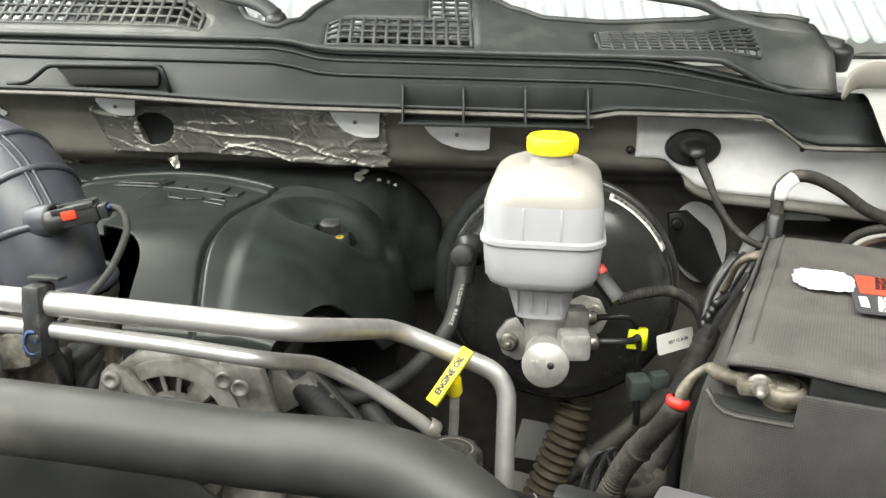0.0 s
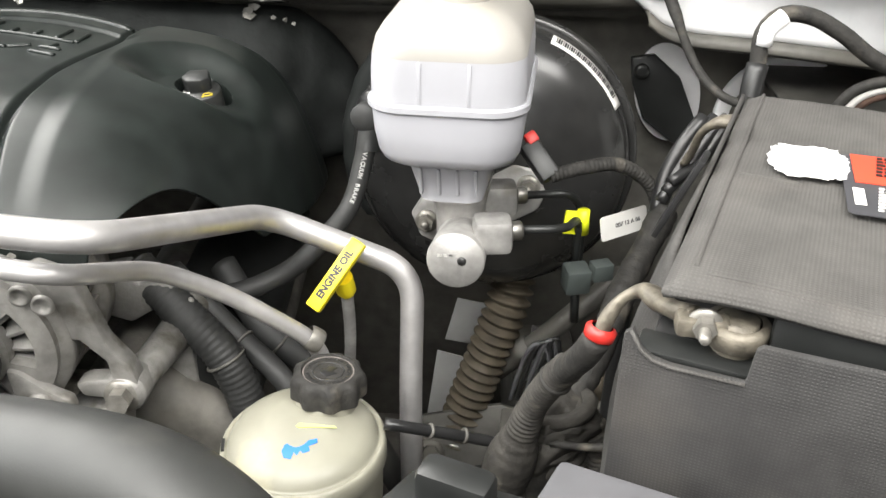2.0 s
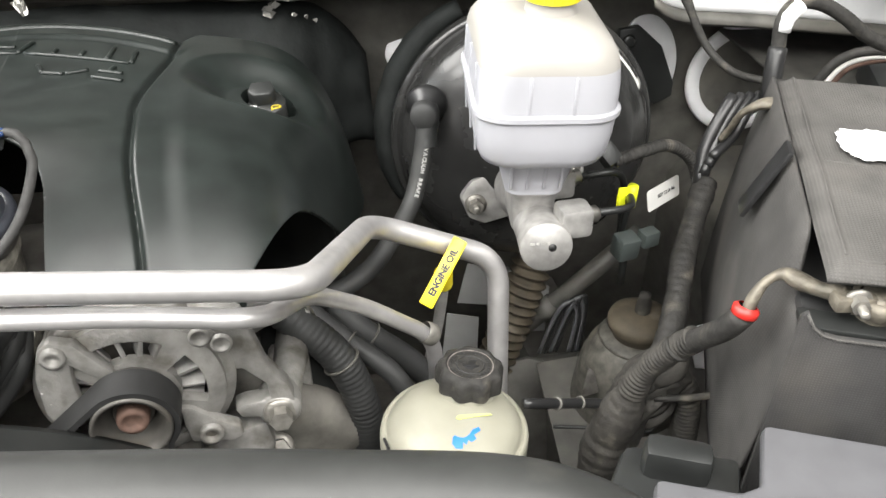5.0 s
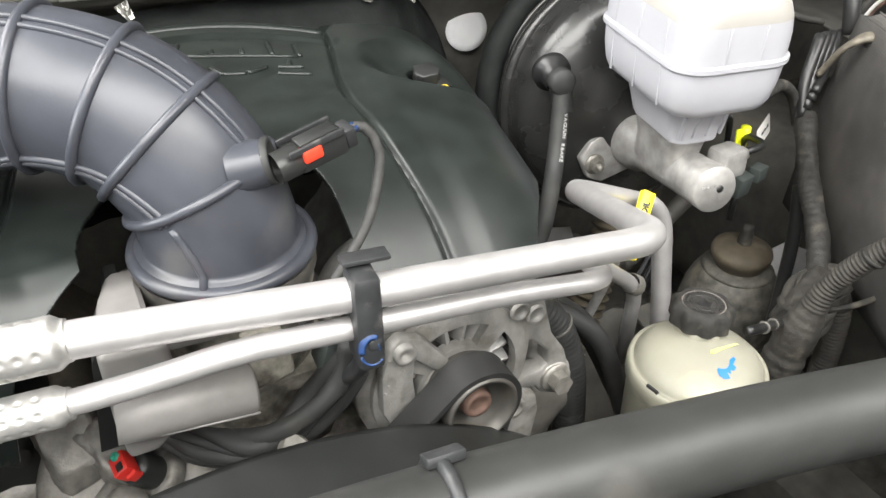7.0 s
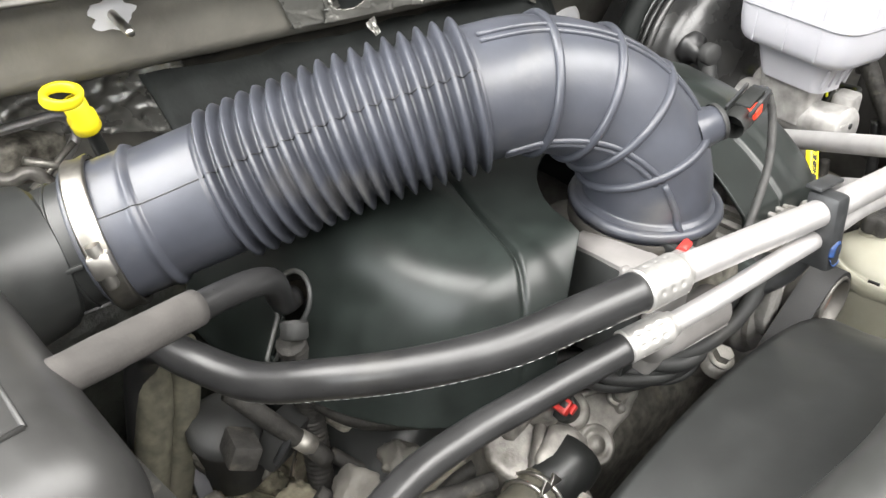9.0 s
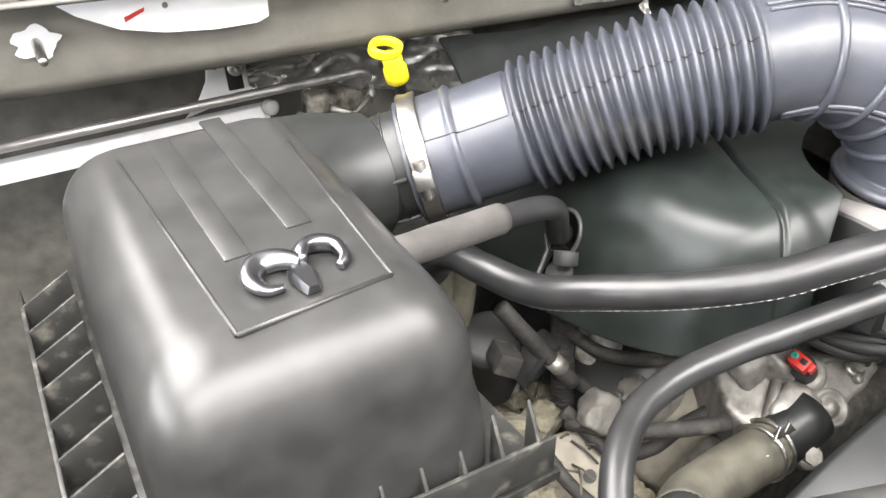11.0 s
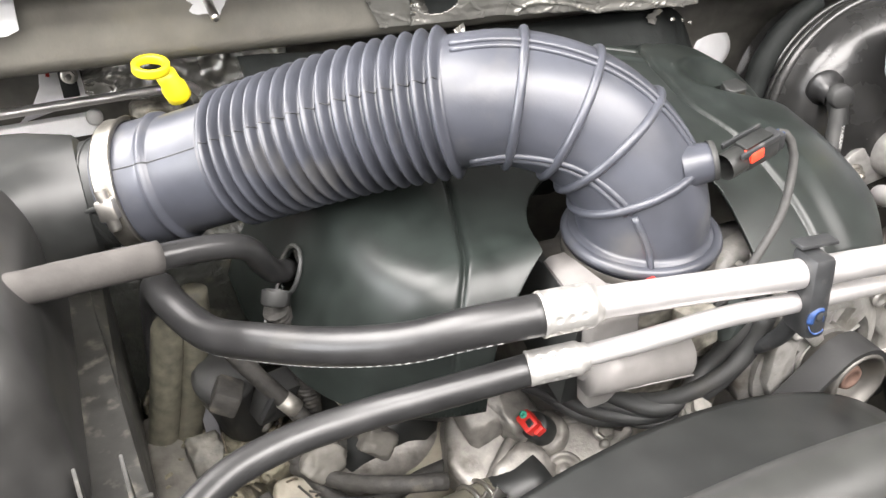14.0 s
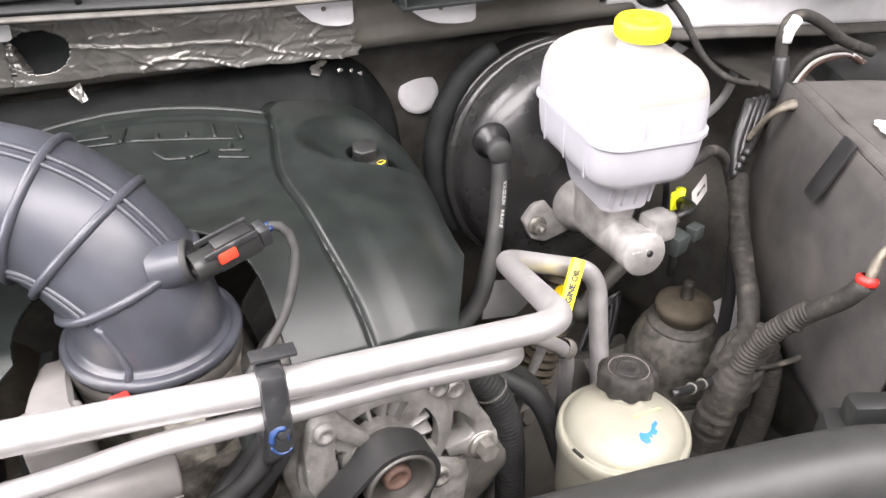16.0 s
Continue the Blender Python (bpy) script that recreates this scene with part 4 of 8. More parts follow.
def lump(sx, sy, sz, m, amount=0.3, scale=1.6, seed=0.0):
    """A rounded uneven casting."""
    b = bmesh.new()
    bmesh.ops.create_icosphere(b, subdivisions=4, radius=1)
    for v in b.verts:
        n = noise.noise(v.co * scale + V(seed, seed * 2, 0)) + 0.5 * noise.noise(v.co * scale * 2.7 + V(seed, 0, 3))
        v.co = v.co * (1 + amount * n)
        v.co = V(max(-0.8, min(0.8, v.co.x)) * sx, max(-0.8, min(0.8, v.co.y)) * sy, max(-0.8, min(0.8, v.co.z)) * sz)
    b.transform(m)
    return b


def cast_plate(outline, h, at, n, bevel=0.005, amount=0.002, mat=None, name="casting"):
    """A worn casting from a flat outline, its corners softened."""
    b = prism(outline, h, Matrix.Translation((0, 0, -h)), bevel, seg=3)
    bmesh.ops.triangulate(b, faces=[f for f in b.faces if len(f.verts) > 4])
    for _ in range(2):
        bmesh.ops.subdivide_edges(b, edges=[e for e in b.edges if e.calc_length() > 0.012], cuts=1)
    lumpy(b, amount, 45)
    b.transform(frame_to(at, n))
    return part(name, b, mat or CASTPALE, engine)


# water crossover at the front of the passenger bank
CN = (-0.1, -0.5, 0.86)
cast_plate([(-0.0517, 0.066), (-0.0233, 0.0638), (-0.0037, 0.0409), (-0.004, 0.022), (0.0375, 0.0256), (0.0796, 0.0007), (0.0802, -0.0131), (0.0448, -0.0225), (0.0094, -0.0338), (-0.0205, -0.0321), (-0.0423, -0.016), (-0.0616, -0.0109), (-0.0718, 0.0119), (-0.0654, 0.0304)], 0.05, (-0.425, 0.682, 1.167), CN, 0.006, 0.0035, name="water_crossover")
XM = frame_to((-0.425, 0.682, 1.167), CN)
part("crossover_arm", lump(0.026, 0.036, 0.02, XM @ pose(-0.034, 0.05, 0.002, 8, -10, 12), 0.25, 1.8, 2.0), CASTPALE, engine)
part("crossover_arm", lump(0.02, 0.03, 0.016, XM @ pose(-0.012, 0.036, 0.006, 5, 14, 30), 0.25, 1.8, 5.0), CASTPALE, engine)
part("crossover_hump", lump(0.03, 0.024, 0.016, XM @ pose(-0.02, -0.012, 0.0, 0, 0, 25), 0.2, 1.6, 9.0), CASTPALE, engine)
part("crossover_rib", tube([XM @ V(-0.014, 0.02, 0.002), XM @ V(-0.03, 0.004, 0.004), XM @ V(-0.05, -0.012, 0.0)], lambda d, t: 0.004 + 0.002 * math.sin(3 * t), 12), CASTPALE, engine)
part("crossover_rib", tube([XM @ V(0.014, 0.018, 0.0), XM @ V(0.045, 0.012, 0.001), XM @ V(0.072, -0.004, 0.0)], 0.0035, 10), CASTPALE, engine)
part("cast_pin", lathe([(0.0045, -0.01), (0.004, 0.004), (0.002, 0.0055), (0, 0.0055)], 14, m=XM @ Matrix.Translation((0.052, -0.012, 0.0))), CASTPALE, engine)
part("thermostat_neck", tube([(-0.43, 0.672, 1.15), (-0.447, 0.668, 1.147), (-0.477, 0.662, 1.147)], lambda d, t: 0.027 - 0.006 * smoothstep(0.3, 0.6, t), 28), BLACK, engine)
part("gallery_plug", lathe([(0.0165, -0.01), (0.0165, 0.004), (0.013, 0.005), (0.0115, 0.002), (0.007, 0.002), (0.0065, 0.006), (0, 0.006)], 28, m=frame_to((-0.414, 0.662, 1.1585), (-0.1, -0.62, 0.78))), CASTPALE, engine)
for at, d, r in (((-0.37, 0.676, 1.172), (-0.1, -0.5, 0.86), 0.006), ((-0.453, 0.6425, 1.1405), (-0.3, -0.6, 0.74), 0.0075), ((-0.339, 0.614, 1.238), (0, -0.3, 1), 0.0072), ((-0.43, 0.655, 1.148), (-0.1, -0.5, 0.86), 0.0045)):
    part("bolt", hexbolt(frame_to(at, d), r, r * 0.9), BOLT, engine)
    part("bolt_boss", lathe([(r * 1.5, -0.012), (r * 1.45, 0), (0, 0)], 20, m=frame_to(at, d)), CASTPALE, engine)
# pale intake runners and a lifting plate below them
part("runner", tube(spline([(-0.578, 0.775, 1.092), (-0.545, 0.775, 1.112), (-0.505, 0.77, 1.122), (-0.465, 0.765, 1.118)]), lambda d, t: 0.02 + 0.006 * math.sin(3 * t), 20), CASTPALE, engine)
part("runner", tube(spline([(-0.555, 0.80, 1.115), (-0.52, 0.80, 1.132), (-0.48, 0.79, 1.14), (-0.44, 0.78, 1.13)]), lambda d, t: 0.016 + 0.004 * math.sin(3 * t), 20), CASTPALE, engine)
part("runner_rib", tube(spline([(-0.545, 0.785, 1.14), (-0.515, 0.778, 1.148), (-0.485, 0.775, 1.15)]), 0.004, 10), CASTPALE, engine)
cast_plate([(-0.04, -0.026), (-0.008, -0.036), (0.022, -0.03), (0.03, 0.03), (-0.02, 0.034), (-0.032, 0.006)], 0.02, (-0.598, 0.744, 1.108), (-0.2, -0.7, 0.7), 0.005, 0.002, name="lifting_plate", mat=TANPLATE)
# flat black disc drawn for the shade of a hole in the plate
part("plate_hole_disc", lathe([(0.006, 0.0008), (0, 0.0008)], 20, m=frame_to((-0.597, 0.737, 1.1035), (-0.2, -0.7, 0.7))), INK, engine)
part("casting_knob", lathe([(0.007, -0.03), (0.013, -0.012), (0.0165, -0.004), (0.0165, 0.004), (0.012, 0.009), (0.005, 0.011), (0, 0.011)], 24, m=frame_to((-0.531, 0.812, 1.168), (-0.3, -0.6, 0.9))), CASTPALE, engine)
part("knob_base", casting(0.05, 0.04, 0.03, pose(-0.525, 0.83, 1.15, 20, -20, 10), 0.008, 0.003), CASTDIRTY, engine)
# intake manifold plenum below the throttle
part("intake_plenum", casting(0.15, 0.12, 0.16, pose(-0.34, 0.77, 1.19), 0.03, 0.003), DARK, engine)
# small fittings and leads on the passenger side


for i in range(14):
    rr = random.Random(100 + i)
    x, y, z = rr.uniform(-0.69, -0.50), rr.uniform(0.70, 0.98), rr.uniform(1.0, 1.16)
    part("fitting", lump(rr.uniform(0.01, 0.022), rr.uniform(0.01, 0.025), rr.uniform(0.01, 0.022), pose(x, y, z, rr.uniform(-60, 60), rr.uniform(-60, 60), rr.uniform(0, 90)), seed=i * 3.1), (GRIME, DARK, GRIME, TAPE, DARK)[i % 5], engine)
for i in range(4):
    rr = random.Random(300 + i)
    p = V(rr.uniform(-0.66, -0.52), rr.uniform(0.72, 0.9), rr.uniform(1.08, 1.18))
    pts = [p]
    for k in range(4):
        p = p + V(rr.uniform(-0.05, 0.05), rr.uniform(-0.05, 0.04), rr.uniform(-0.05, 0.02))
        pts.append(p)
    part("lead", tube(spline(pts), rr.uniform(0.0025, 0.006), 10), (TAPE, GRIME, TAPE)[i % 3], engine)
part("dark_lead", tube(spline([(-0.57, 0.80, 1.15), (-0.55, 0.775, 1.135), (-0.52, 0.765, 1.14), (-0.49, 0.765, 1.155), (-0.475, 0.78, 1.175)]), 0.006, 12), TAPE, engine)
part("dark_lead", tube(spline([(-0.6, 0.775, 1.15), (-0.575, 0.74, 1.12), (-0.545, 0.725, 1.12), (-0.51, 0.725, 1.13), (-0.485, 0.72, 1.14)]), 0.0065, 12), TAPE, engine)
part("dark_lead", tube(spline([(-0.63, 0.76, 1.13), (-0.62, 0.73, 1.11), (-0.605, 0.70, 1.1), (-0.57, 0.685, 1.09)]), 0.006, 12), TAPE, engine)
part("manifold_plate", casting(0.16, 0.02, 0.14, pose(-0.5, 0.80, 1.04, -20, 0, 0), 0.006, 0.003), TANPLATE, engine)
mud = heightfield(lambda x, y: 1.085 + 0.03 * smoothstep(-0.6, -0.66, x) + 0.012 * noise.noise((x * 30, y * 30, 0)) + 0.008 * noise.noise((x * 90, y * 90, 4)) + 0.004 * noise.noise((x * 220, y * 220, 8)), -0.7, -0.55, 0.7, 0.95, 70, 110)
mo = part("mud_layer", mud, MUD, engine, "dried olive brown mud")
mo.modifiers.new("thickness", "SOLIDIFY").thickness = 0.01
for k in range(46):
    q = random.Random(700 + k)
    p = V(q.uniform(-0.68, -0.56), q.uniform(0.73, 0.86), 1.105 + q.uniform(0, 0.02))
    d = V(q.uniform(-1, 1), q.uniform(-1, 1), q.uniform(-0.1, 0.5)).normalized() * q.uniform(0.01, 0.03)
    part("straw", tube([p, p + d * 0.5 + V(0, 0, 0.003), p + d], 0.0011, 5), (MUD, BOOTDUST, CONDUIT)[k % 3], engine)
for xa, xb, r in ((-0.6712, -0.7, 0.0135), (-0.648, -0.679, 0.0125)):
    part("dusty_pipe", tube(spline([(xa + 0.004, 0.872, 1.262), (xa, 0.868, 1.223), ((xa + xb) / 2, 0.868, 1.15), (xb, 0.868, 1.08), (xb - 0.02, 0.868, 0.9)]), r, 16), DUSTPIPE, engine)
part("canister", lathe([(0.0, -0.05), (0.024, -0.05), (0.026, -0.045), (0.026, 0.02), (0.028, 0.022), (0.028, 0.03), (0.022, 0.036), (0, 0.037)], 32, m=frame_to((-0.628, 0.85, 1.165), (-0.2, -0.25, 1))), MATTE, engine, "dusty black canister")
part("connector", box(0.03, 0.024, 0.045, pose(-0.6, 0.822, 1.172, 20, 15, 25), 0.004), MATTE, engine)
part("connector_latch", box(0.012, 0.006, 0.03, pose(-0.605, 0.807, 1.176, 20, 15, 25), 0.002), CLIPB, engine)
part("connector", box(0.022, 0.03, 0.02, pose(-0.638, 0.812, 1.196, -10, 25, -20), 0.003), TAPE, engine)
part("angled_lead", tube(spline([(-0.632, 0.83, 1.235), (-0.612, 0.815, 1.205), (-0.59, 0.80, 1.175), (-0.58, 0.79, 1.158)]), 0.0075, 14), TAPE, engine)
part("lead_ferrule", tube([(-0.596, 0.804, 1.183), (-0.587, 0.7985, 1.172)], 0.0082, 16), BOLT, engine)
part("mud_clod", lump(0.022, 0.018, 0.014, pose(-0.612, 0.79, 1.13, 10, 5, 20), 0.35, 3.0, 3.0), MUD, engine)
part("mud_clod", lump(0.014, 0.02, 0.012, pose(-0.64, 0.785, 1.14, 0, 15, 60), 0.4, 3.2, 7.0), MUD, engine)
# dark muck-coloured panel added to hide the brightly lit firewall behind
part("dark_screen_wall", casting(0.2, 0.05, 0.3, pose(-0.64, 0.965, 1.105, -8, 0, 0), 0.02, 0.012, 30), DARKMUCK, engine, "added dark panel, muck coloured, hiding the lit firewall")
part("grey_strap", prism([(-0.006, -0.05), (0.006, -0.05), (0.006, 0.04), (-0.002, 0.045), (-0.006, 0.036)], 0.003, frame_to((-0.6525, 0.856, 1.115), (0, -0.8, 0.3), (1, 0, 0)), 0.0008), GREYP, engine, "dull grey metal strap")
for k in range(9):
    q = random.Random(840 + k)
    part("mud_clod", lump(q.uniform(0.008, 0.016), q.uniform(0.008, 0.014), q.uniform(0.012, 0.024), pose(q.uniform(-0.641, -0.6), q.uniform(0.85, 0.875), q.uniform(1.06, 1.14), q.uniform(-30, 30), q.uniform(-30, 30), q.uniform(0, 180)), 0.45, 2.6, k * 2.3), (MUD, DARKMUCK, MUD)[k % 3], engine)
part("liner_tray", casting(0.05, 0.2, 0.08, pose(-0.69, 0.80, 1.08, 0, 8, 0), 0.01, 0.003), DARK, engine)
# throttle body under the intake elbow
throttle = thing("throttle_body", (-0.345, 0.70, 1.25), "cast aluminium throttle body with a motor housing", "throttle body")
part("bore", lathe([(0.05, -0.05), (0.051, 0.045), (0.053, 0.05), (0.053, 0.062), (0.048, 0.066)], 48, m=Matrix.Translation((-0.345, 0.70, 1.265))), CASTDIRTY, throttle)
part("hose_clamp", lathe([(0.0545, 0), (0.0555, 0.002), (0.0555, 0.009), (0.0545, 0.011)], 48, m=Matrix.Translation((-0.345, 0.70, 1.325))), PULLEY, throttle)
part("flange", prism(rounded(0.11, 0.11, 0.02), 0.014, pose(-0.345, 0.705, 1.25), 0.003), CASTDIRTY, throttle)
# gear housing: a tall block at the front, a tapering ridge behind it and the motor beside it
FX = frame_to((-0.4, 0.66, 1.3), (0, -1, 0), (1, 0, 0))
part("gear_housing", prism([(-0.031, 0.043), (0.004, 0.041), (0.006, 0.01), (0.0, -0.02), (-0.006, -0.028), (-0.012, -0.034), (-0.0285, -0.034), (-0.031, -0.01)], 0.036, FX, 0.004, seg=3), MOTORCAST, throttle)
part("housing_ridge", loft([[V(xa, y, za) for xa, za in ((-0.4 + xl, zt - 0.05), (-0.4 + xl - 0.001, zt - 0.003), (-0.4 + xl + 0.003, zt), (-0.4 + xr - 0.003, zt), (-0.4 + xr, zt - 0.003), (-0.4 + xr, zt - 0.05))] for y, xl, xr, zt in ((0.632, -0.028, 0.004, 1.343), (0.655, -0.027, 0.0, 1.3435), (0.685, -0.021, 0.001, 1.338), (0.712, -0.014, 0.004, 1.331), (0.718, -0.012, 0.004, 1.325))]), MOTORCAST, throttle)
part("housing_step", box(0.03, 0.02, 0.012, pose(-0.384, 0.638, 1.336, 0, 4, 0), 0.003), MOTORCAST, throttle)
part("side_face", loft([[V(-0.4 + xa, y, za) for xa, za in ((xl - 0.012, zt - 0.075), (xl - 0.004, zt - 0.012), (xl - 0.001, zt - 0.006), (xl + 0.006, zt - 0.006), (xl + 0.006, zt - 0.075))] for y, xl, zt in ((0.636, -0.03, 1.343), (0.655, -0.028, 1.343), (0.685, -0.022, 1.338), (0.712, -0.015, 1.331), (0.74, -0.012, 1.325))]), BLACK, throttle, "black side face of the gear housing")
part("motor_housing", tube([(-0.356, 0.6235, 1.2935), (-0.3575, 0.6235, 1.2936), (-0.41, 0.627, 1.298), (-0.43, 0.629, 1.30)], lambda d, t: 0.0172 - 0.0035 * smoothstep(0.03, 0.0, t), 36), MOTORCAST, throttle)
part("motor_seam", tube([(-0.357, 0.609, 1.285), (-0.41, 0.6125, 1.2895)], 0.0008, 6), MOTORCAST, throttle)
part("motor_end", tube([(-0.344, 0.6335, 1.2975), (-0.357, 0.633, 1.2985)], 0.0105, 24), CAST, throttle)
part("bracket", prism([(-0.012, -0.016), (0.014, -0.012), (0.012, 0.016), (-0.012, 0.014)], 0.02, frame_to((-0.345, 0.64, 1.305), (0, -1, 0.2)), 0.003), CASTDIRTY, throttle)
part("red_lock", box(0.0125, 0.007, 0.008, pose(-0.3765, 0.645, 1.341, 20, 0, 10), 0.002), RED, throttle, "red connector lock")
part("plug", box(0.026, 0.02, 0.014, pose(-0.366, 0.655, 1.332, 10, 0, 10), 0.003), BLACK, throttle)

# ---- air intake hose ----
hose = thing("intake_hose", (-0.345, 0.70, 1.33), "blue-grey corrugated rubber intake hose with a ribbed elbow", "intake hose")
AXIS = spline([(-0.6735, 0.9034, 1.3468), (-0.64, 0.888, 1.357), (-0.59, 0.861, 1.377), (-0.52, 0.8145, 1.41), (-0.45, 0.7705, 1.4325), (-0.415, 0.752, 1.434), (-0.38, 0.731, 1.421), (-0.356, 0.711, 1.393), (-0.346, 0.701, 1.36), (-0.345, 0.70, 1.335)], 0.0012)
LEN = [0.0]
for a, b in zip(AXIS, AXIS[1:]):
    LEN.append(LEN[-1] + (b - a).length)


def axis_at(x):
    """Where the hose's axis passes a given x, as a share of the list."""
    return min(range(len(AXIS)), key=lambda i: abs(AXIS[i].x - x))


I_CUFF, I_B0, I_B1 = axis_at(-0.633), axis_at(-0.5955), axis_at(-0.4555)
D0, D1, DC = LEN[I_B0], LEN[I_B1], LEN[I_CUFF]
PITCH = (D1 - D0) / 17


def hose_radius(d, t):
    if d < DC:
        return 0.0478 + 0.0022 * math.exp(-((d - DC + 0.004) / 0.0025) ** 2)
    if d < D0:
        return 0.0455
    if d < D1:
        w = 0.5 - 0.5 * math.cos(2 * math.pi * (d - D0) / PITCH)
        return 0.0432 + 0.0088 * w ** 0.9
    e = (d - D1) / (LEN[-1] - D1)
    return 0.0448 + 0.0015 * e + 0.006 * smoothstep(0.93, 0.95, e)


part("hose_body", tube(AXIS, hose_radius, 56), INTAKE, hose)


def ring_on_axis(i, extra, r):
    t = (AXIS[min(i + 4, len(AXIS) - 1)] - AXIS[i - 4]).normalized()
    return torus(frame_to(AXIS[i], t), hose_radius(LEN[i], 0) + extra, r, 64, 8)


RIBS = [axis_at(x) for x in (-0.4218, -0.3895, -0.3668, -0.3516)]
for i in RIBS:
    part("rib", ring_on_axis(i, 0.0006, 0.0031), INTAKE, hose)
seam = []
for i in range(6, I_B1, 2):
    t = (AXIS[i + 4] - AXIS[i - 4]).normalized()
    side = V(-0.1, -0.72, 0.7)
    side = (side - side.dot(t) * t).normalized()
    seam.append(AXIS[i] + side * (hose_radius(LEN[i], 0) + 0.0001))
part("mould_seam", tube(seam, 0.00045, 6), RUBBER, hose, "thin dark mould seam")
part("end_bead", torus(Matrix.Translation((-0.345, 0.70, 1.342)), 0.0525, 0.0045, 64, 10), INTAKE, hose)
bend_normal = V(0.42, 0.9, 0).normalized()


def bend_line(i0, i1, lean, sign):
    """A line along the elbow: lean(share) degrees from the outside (or inside) of the bend towards the front."""
    line = []
    for i in range(i0, i1, 4):
        t = (AXIS[min(i + 4, len(AXIS) - 1)] - AXIS[i - 4]).normalized()
        out = t.cross(bend_normal).normalized()
        out = out if out.dot(V(0.5, -0.2, 0.8)) > 0 else -out
        a = radians(lean((i - i0) / (i1 - i0)))
        line.append(AXIS[i] + (out * sign * math.cos(a) - bend_normal * math.sin(a)).normalized() * (hose_radius(LEN[i], 0) + 0.0004))
    return line


for o in (-4.0, 4.0):
    part("long_rib", tube(bend_line(I_B1 + 4, axis_at(-0.3505), lambda q, o=o: 15.5 + 5 * q + o, 1), 0.0019, 8), INTAKE, hose)
for o in (-2.5, 3.5):
    part("long_rib", tube(bend_line(I_B1 + 4, RIBS[-1], lambda q, o=o: 50 + 27 * q + o, -1), 0.0021, 8), INTAKE, hose)
part("long_rib", tube(bend_line(RIBS[-1], len(AXIS) - 8, lambda q: 80 + 8 * q, -1), 0.0024, 8), INTAKE, hose)
# clamp at the air box end
ci = axis_at(-0.6645)
ct = (AXIS[ci + 4] - AXIS[ci - 4]).normalized()
clamp = thing("hose_clamp", AXIS[ci], "bright steel worm-drive clamp on the intake hose", "clamp")
cm = frame_to(AXIS[ci], ct)
part("band", lathe([(0.0488, -0.0072), (0.0518, -0.0078), (0.0526, -0.006), (0.0515, 0.0), (0.0526, 0.006), (0.0518, 0.0074), (0.0488, 0.007)], 56, m=cm), BANDSTEEL, clamp)
sd = (V(-0.687, 0.851, 1.361) - AXIS[ci])
sd = (sd - sd.dot(ct) * ct).normalized()
sm = frame_to(AXIS[ci] + sd * 0.055, ct.cross(sd), ct)
part("screw_housing", box(0.014, 0.009, 0.016, sm, 0.002), STEEL, clamp)
part("screw", lathe([(0.0045, -0.014), (0.0045, 0.014), (0.0035, 0.016), (0, 0.016)], 16, m=sm), STEEL, clamp)

# temperature sensor and its plug
sensor = thing("air_temperature_sensor", (-0.305, 0.665, 1.405), "black air temperature sensor plug with an orange clip", "sensor")
part("boss", lathe([(0.0155, -0.02), (0.013, 0.0), (0.0105, 0.003)], 28, m=frame_to((-0.32, 0.672, 1.406), (0.85, -0.35, 0.2))), INTAKE, sensor)
cm2 = frame_to((-0.302, 0.662, 1.411), (0.75, 0.1, 0.15), (0, 0, 1))
part("socket", lathe([(0.009, -0.018), (0.009, -0.004), (0.007, -0.002)], 20, m=cm2), BLACK, sensor)
part("plug", box(0.0135, 0.0165, 0.03, cm2 @ Matrix.Translation((0, 0, 0.009)), 0.002), BLACK, sensor)
part("clip", box(0.008, 0.008, 0.012, cm2 @ Matrix.Translation((0.004, 0.0065, 0.002)), 0.0015), ORANGE, sensor, "orange locking clip")
part("latch", box(0.003, 0.011, 0.024, cm2 @ Matrix.Translation((0.0085, 0, 0.009)), 0.001), BLACK, sensor)
for sy in (-1, 1):
    part("plug_rail", box(0.004, 0.0022, 0.034, cm2 @ Matrix.Translation((0.0085, 0.0085 * sy, 0.006)), 0.0006), CLIPB, sensor)
part("boss_mouth", lathe([(0.0135, 0.0), (0.0135, 0.0035), (0.0105, 0.004), (0.0098, -0.004), (0, -0.004)], 28, m=frame_to((-0.3205, 0.6722, 1.4063), (0.85, -0.35, 0.2))), MATTE, sensor)
part("rear_collar", box(0.012, 0.014, 0.007, cm2 @ Matrix.Translation((0, 0, 0.0275)), 0.0015), CLIPB, sensor)
for sy in (-0.0025, 0.0025):
    part("wire_seal", tube([cm2 @ V(0.002, sy, 0.03), cm2 @ V(0.002, sy, 0.034)], 0.0016, 8), BLUESMUDGE, sensor)
part("wire", tube(spline([(-0.272, 0.668, 1.417), (-0.264, 0.668, 1.417), (-0.257, 0.662, 1.402), (-0.27, 0.648, 1.37), (-0.295, 0.638, 1.343), (-0.315, 0.633, 1.325), (-0.325, 0.64, 1.3)]), 0.0031, 12), WIREGREY, sensor)

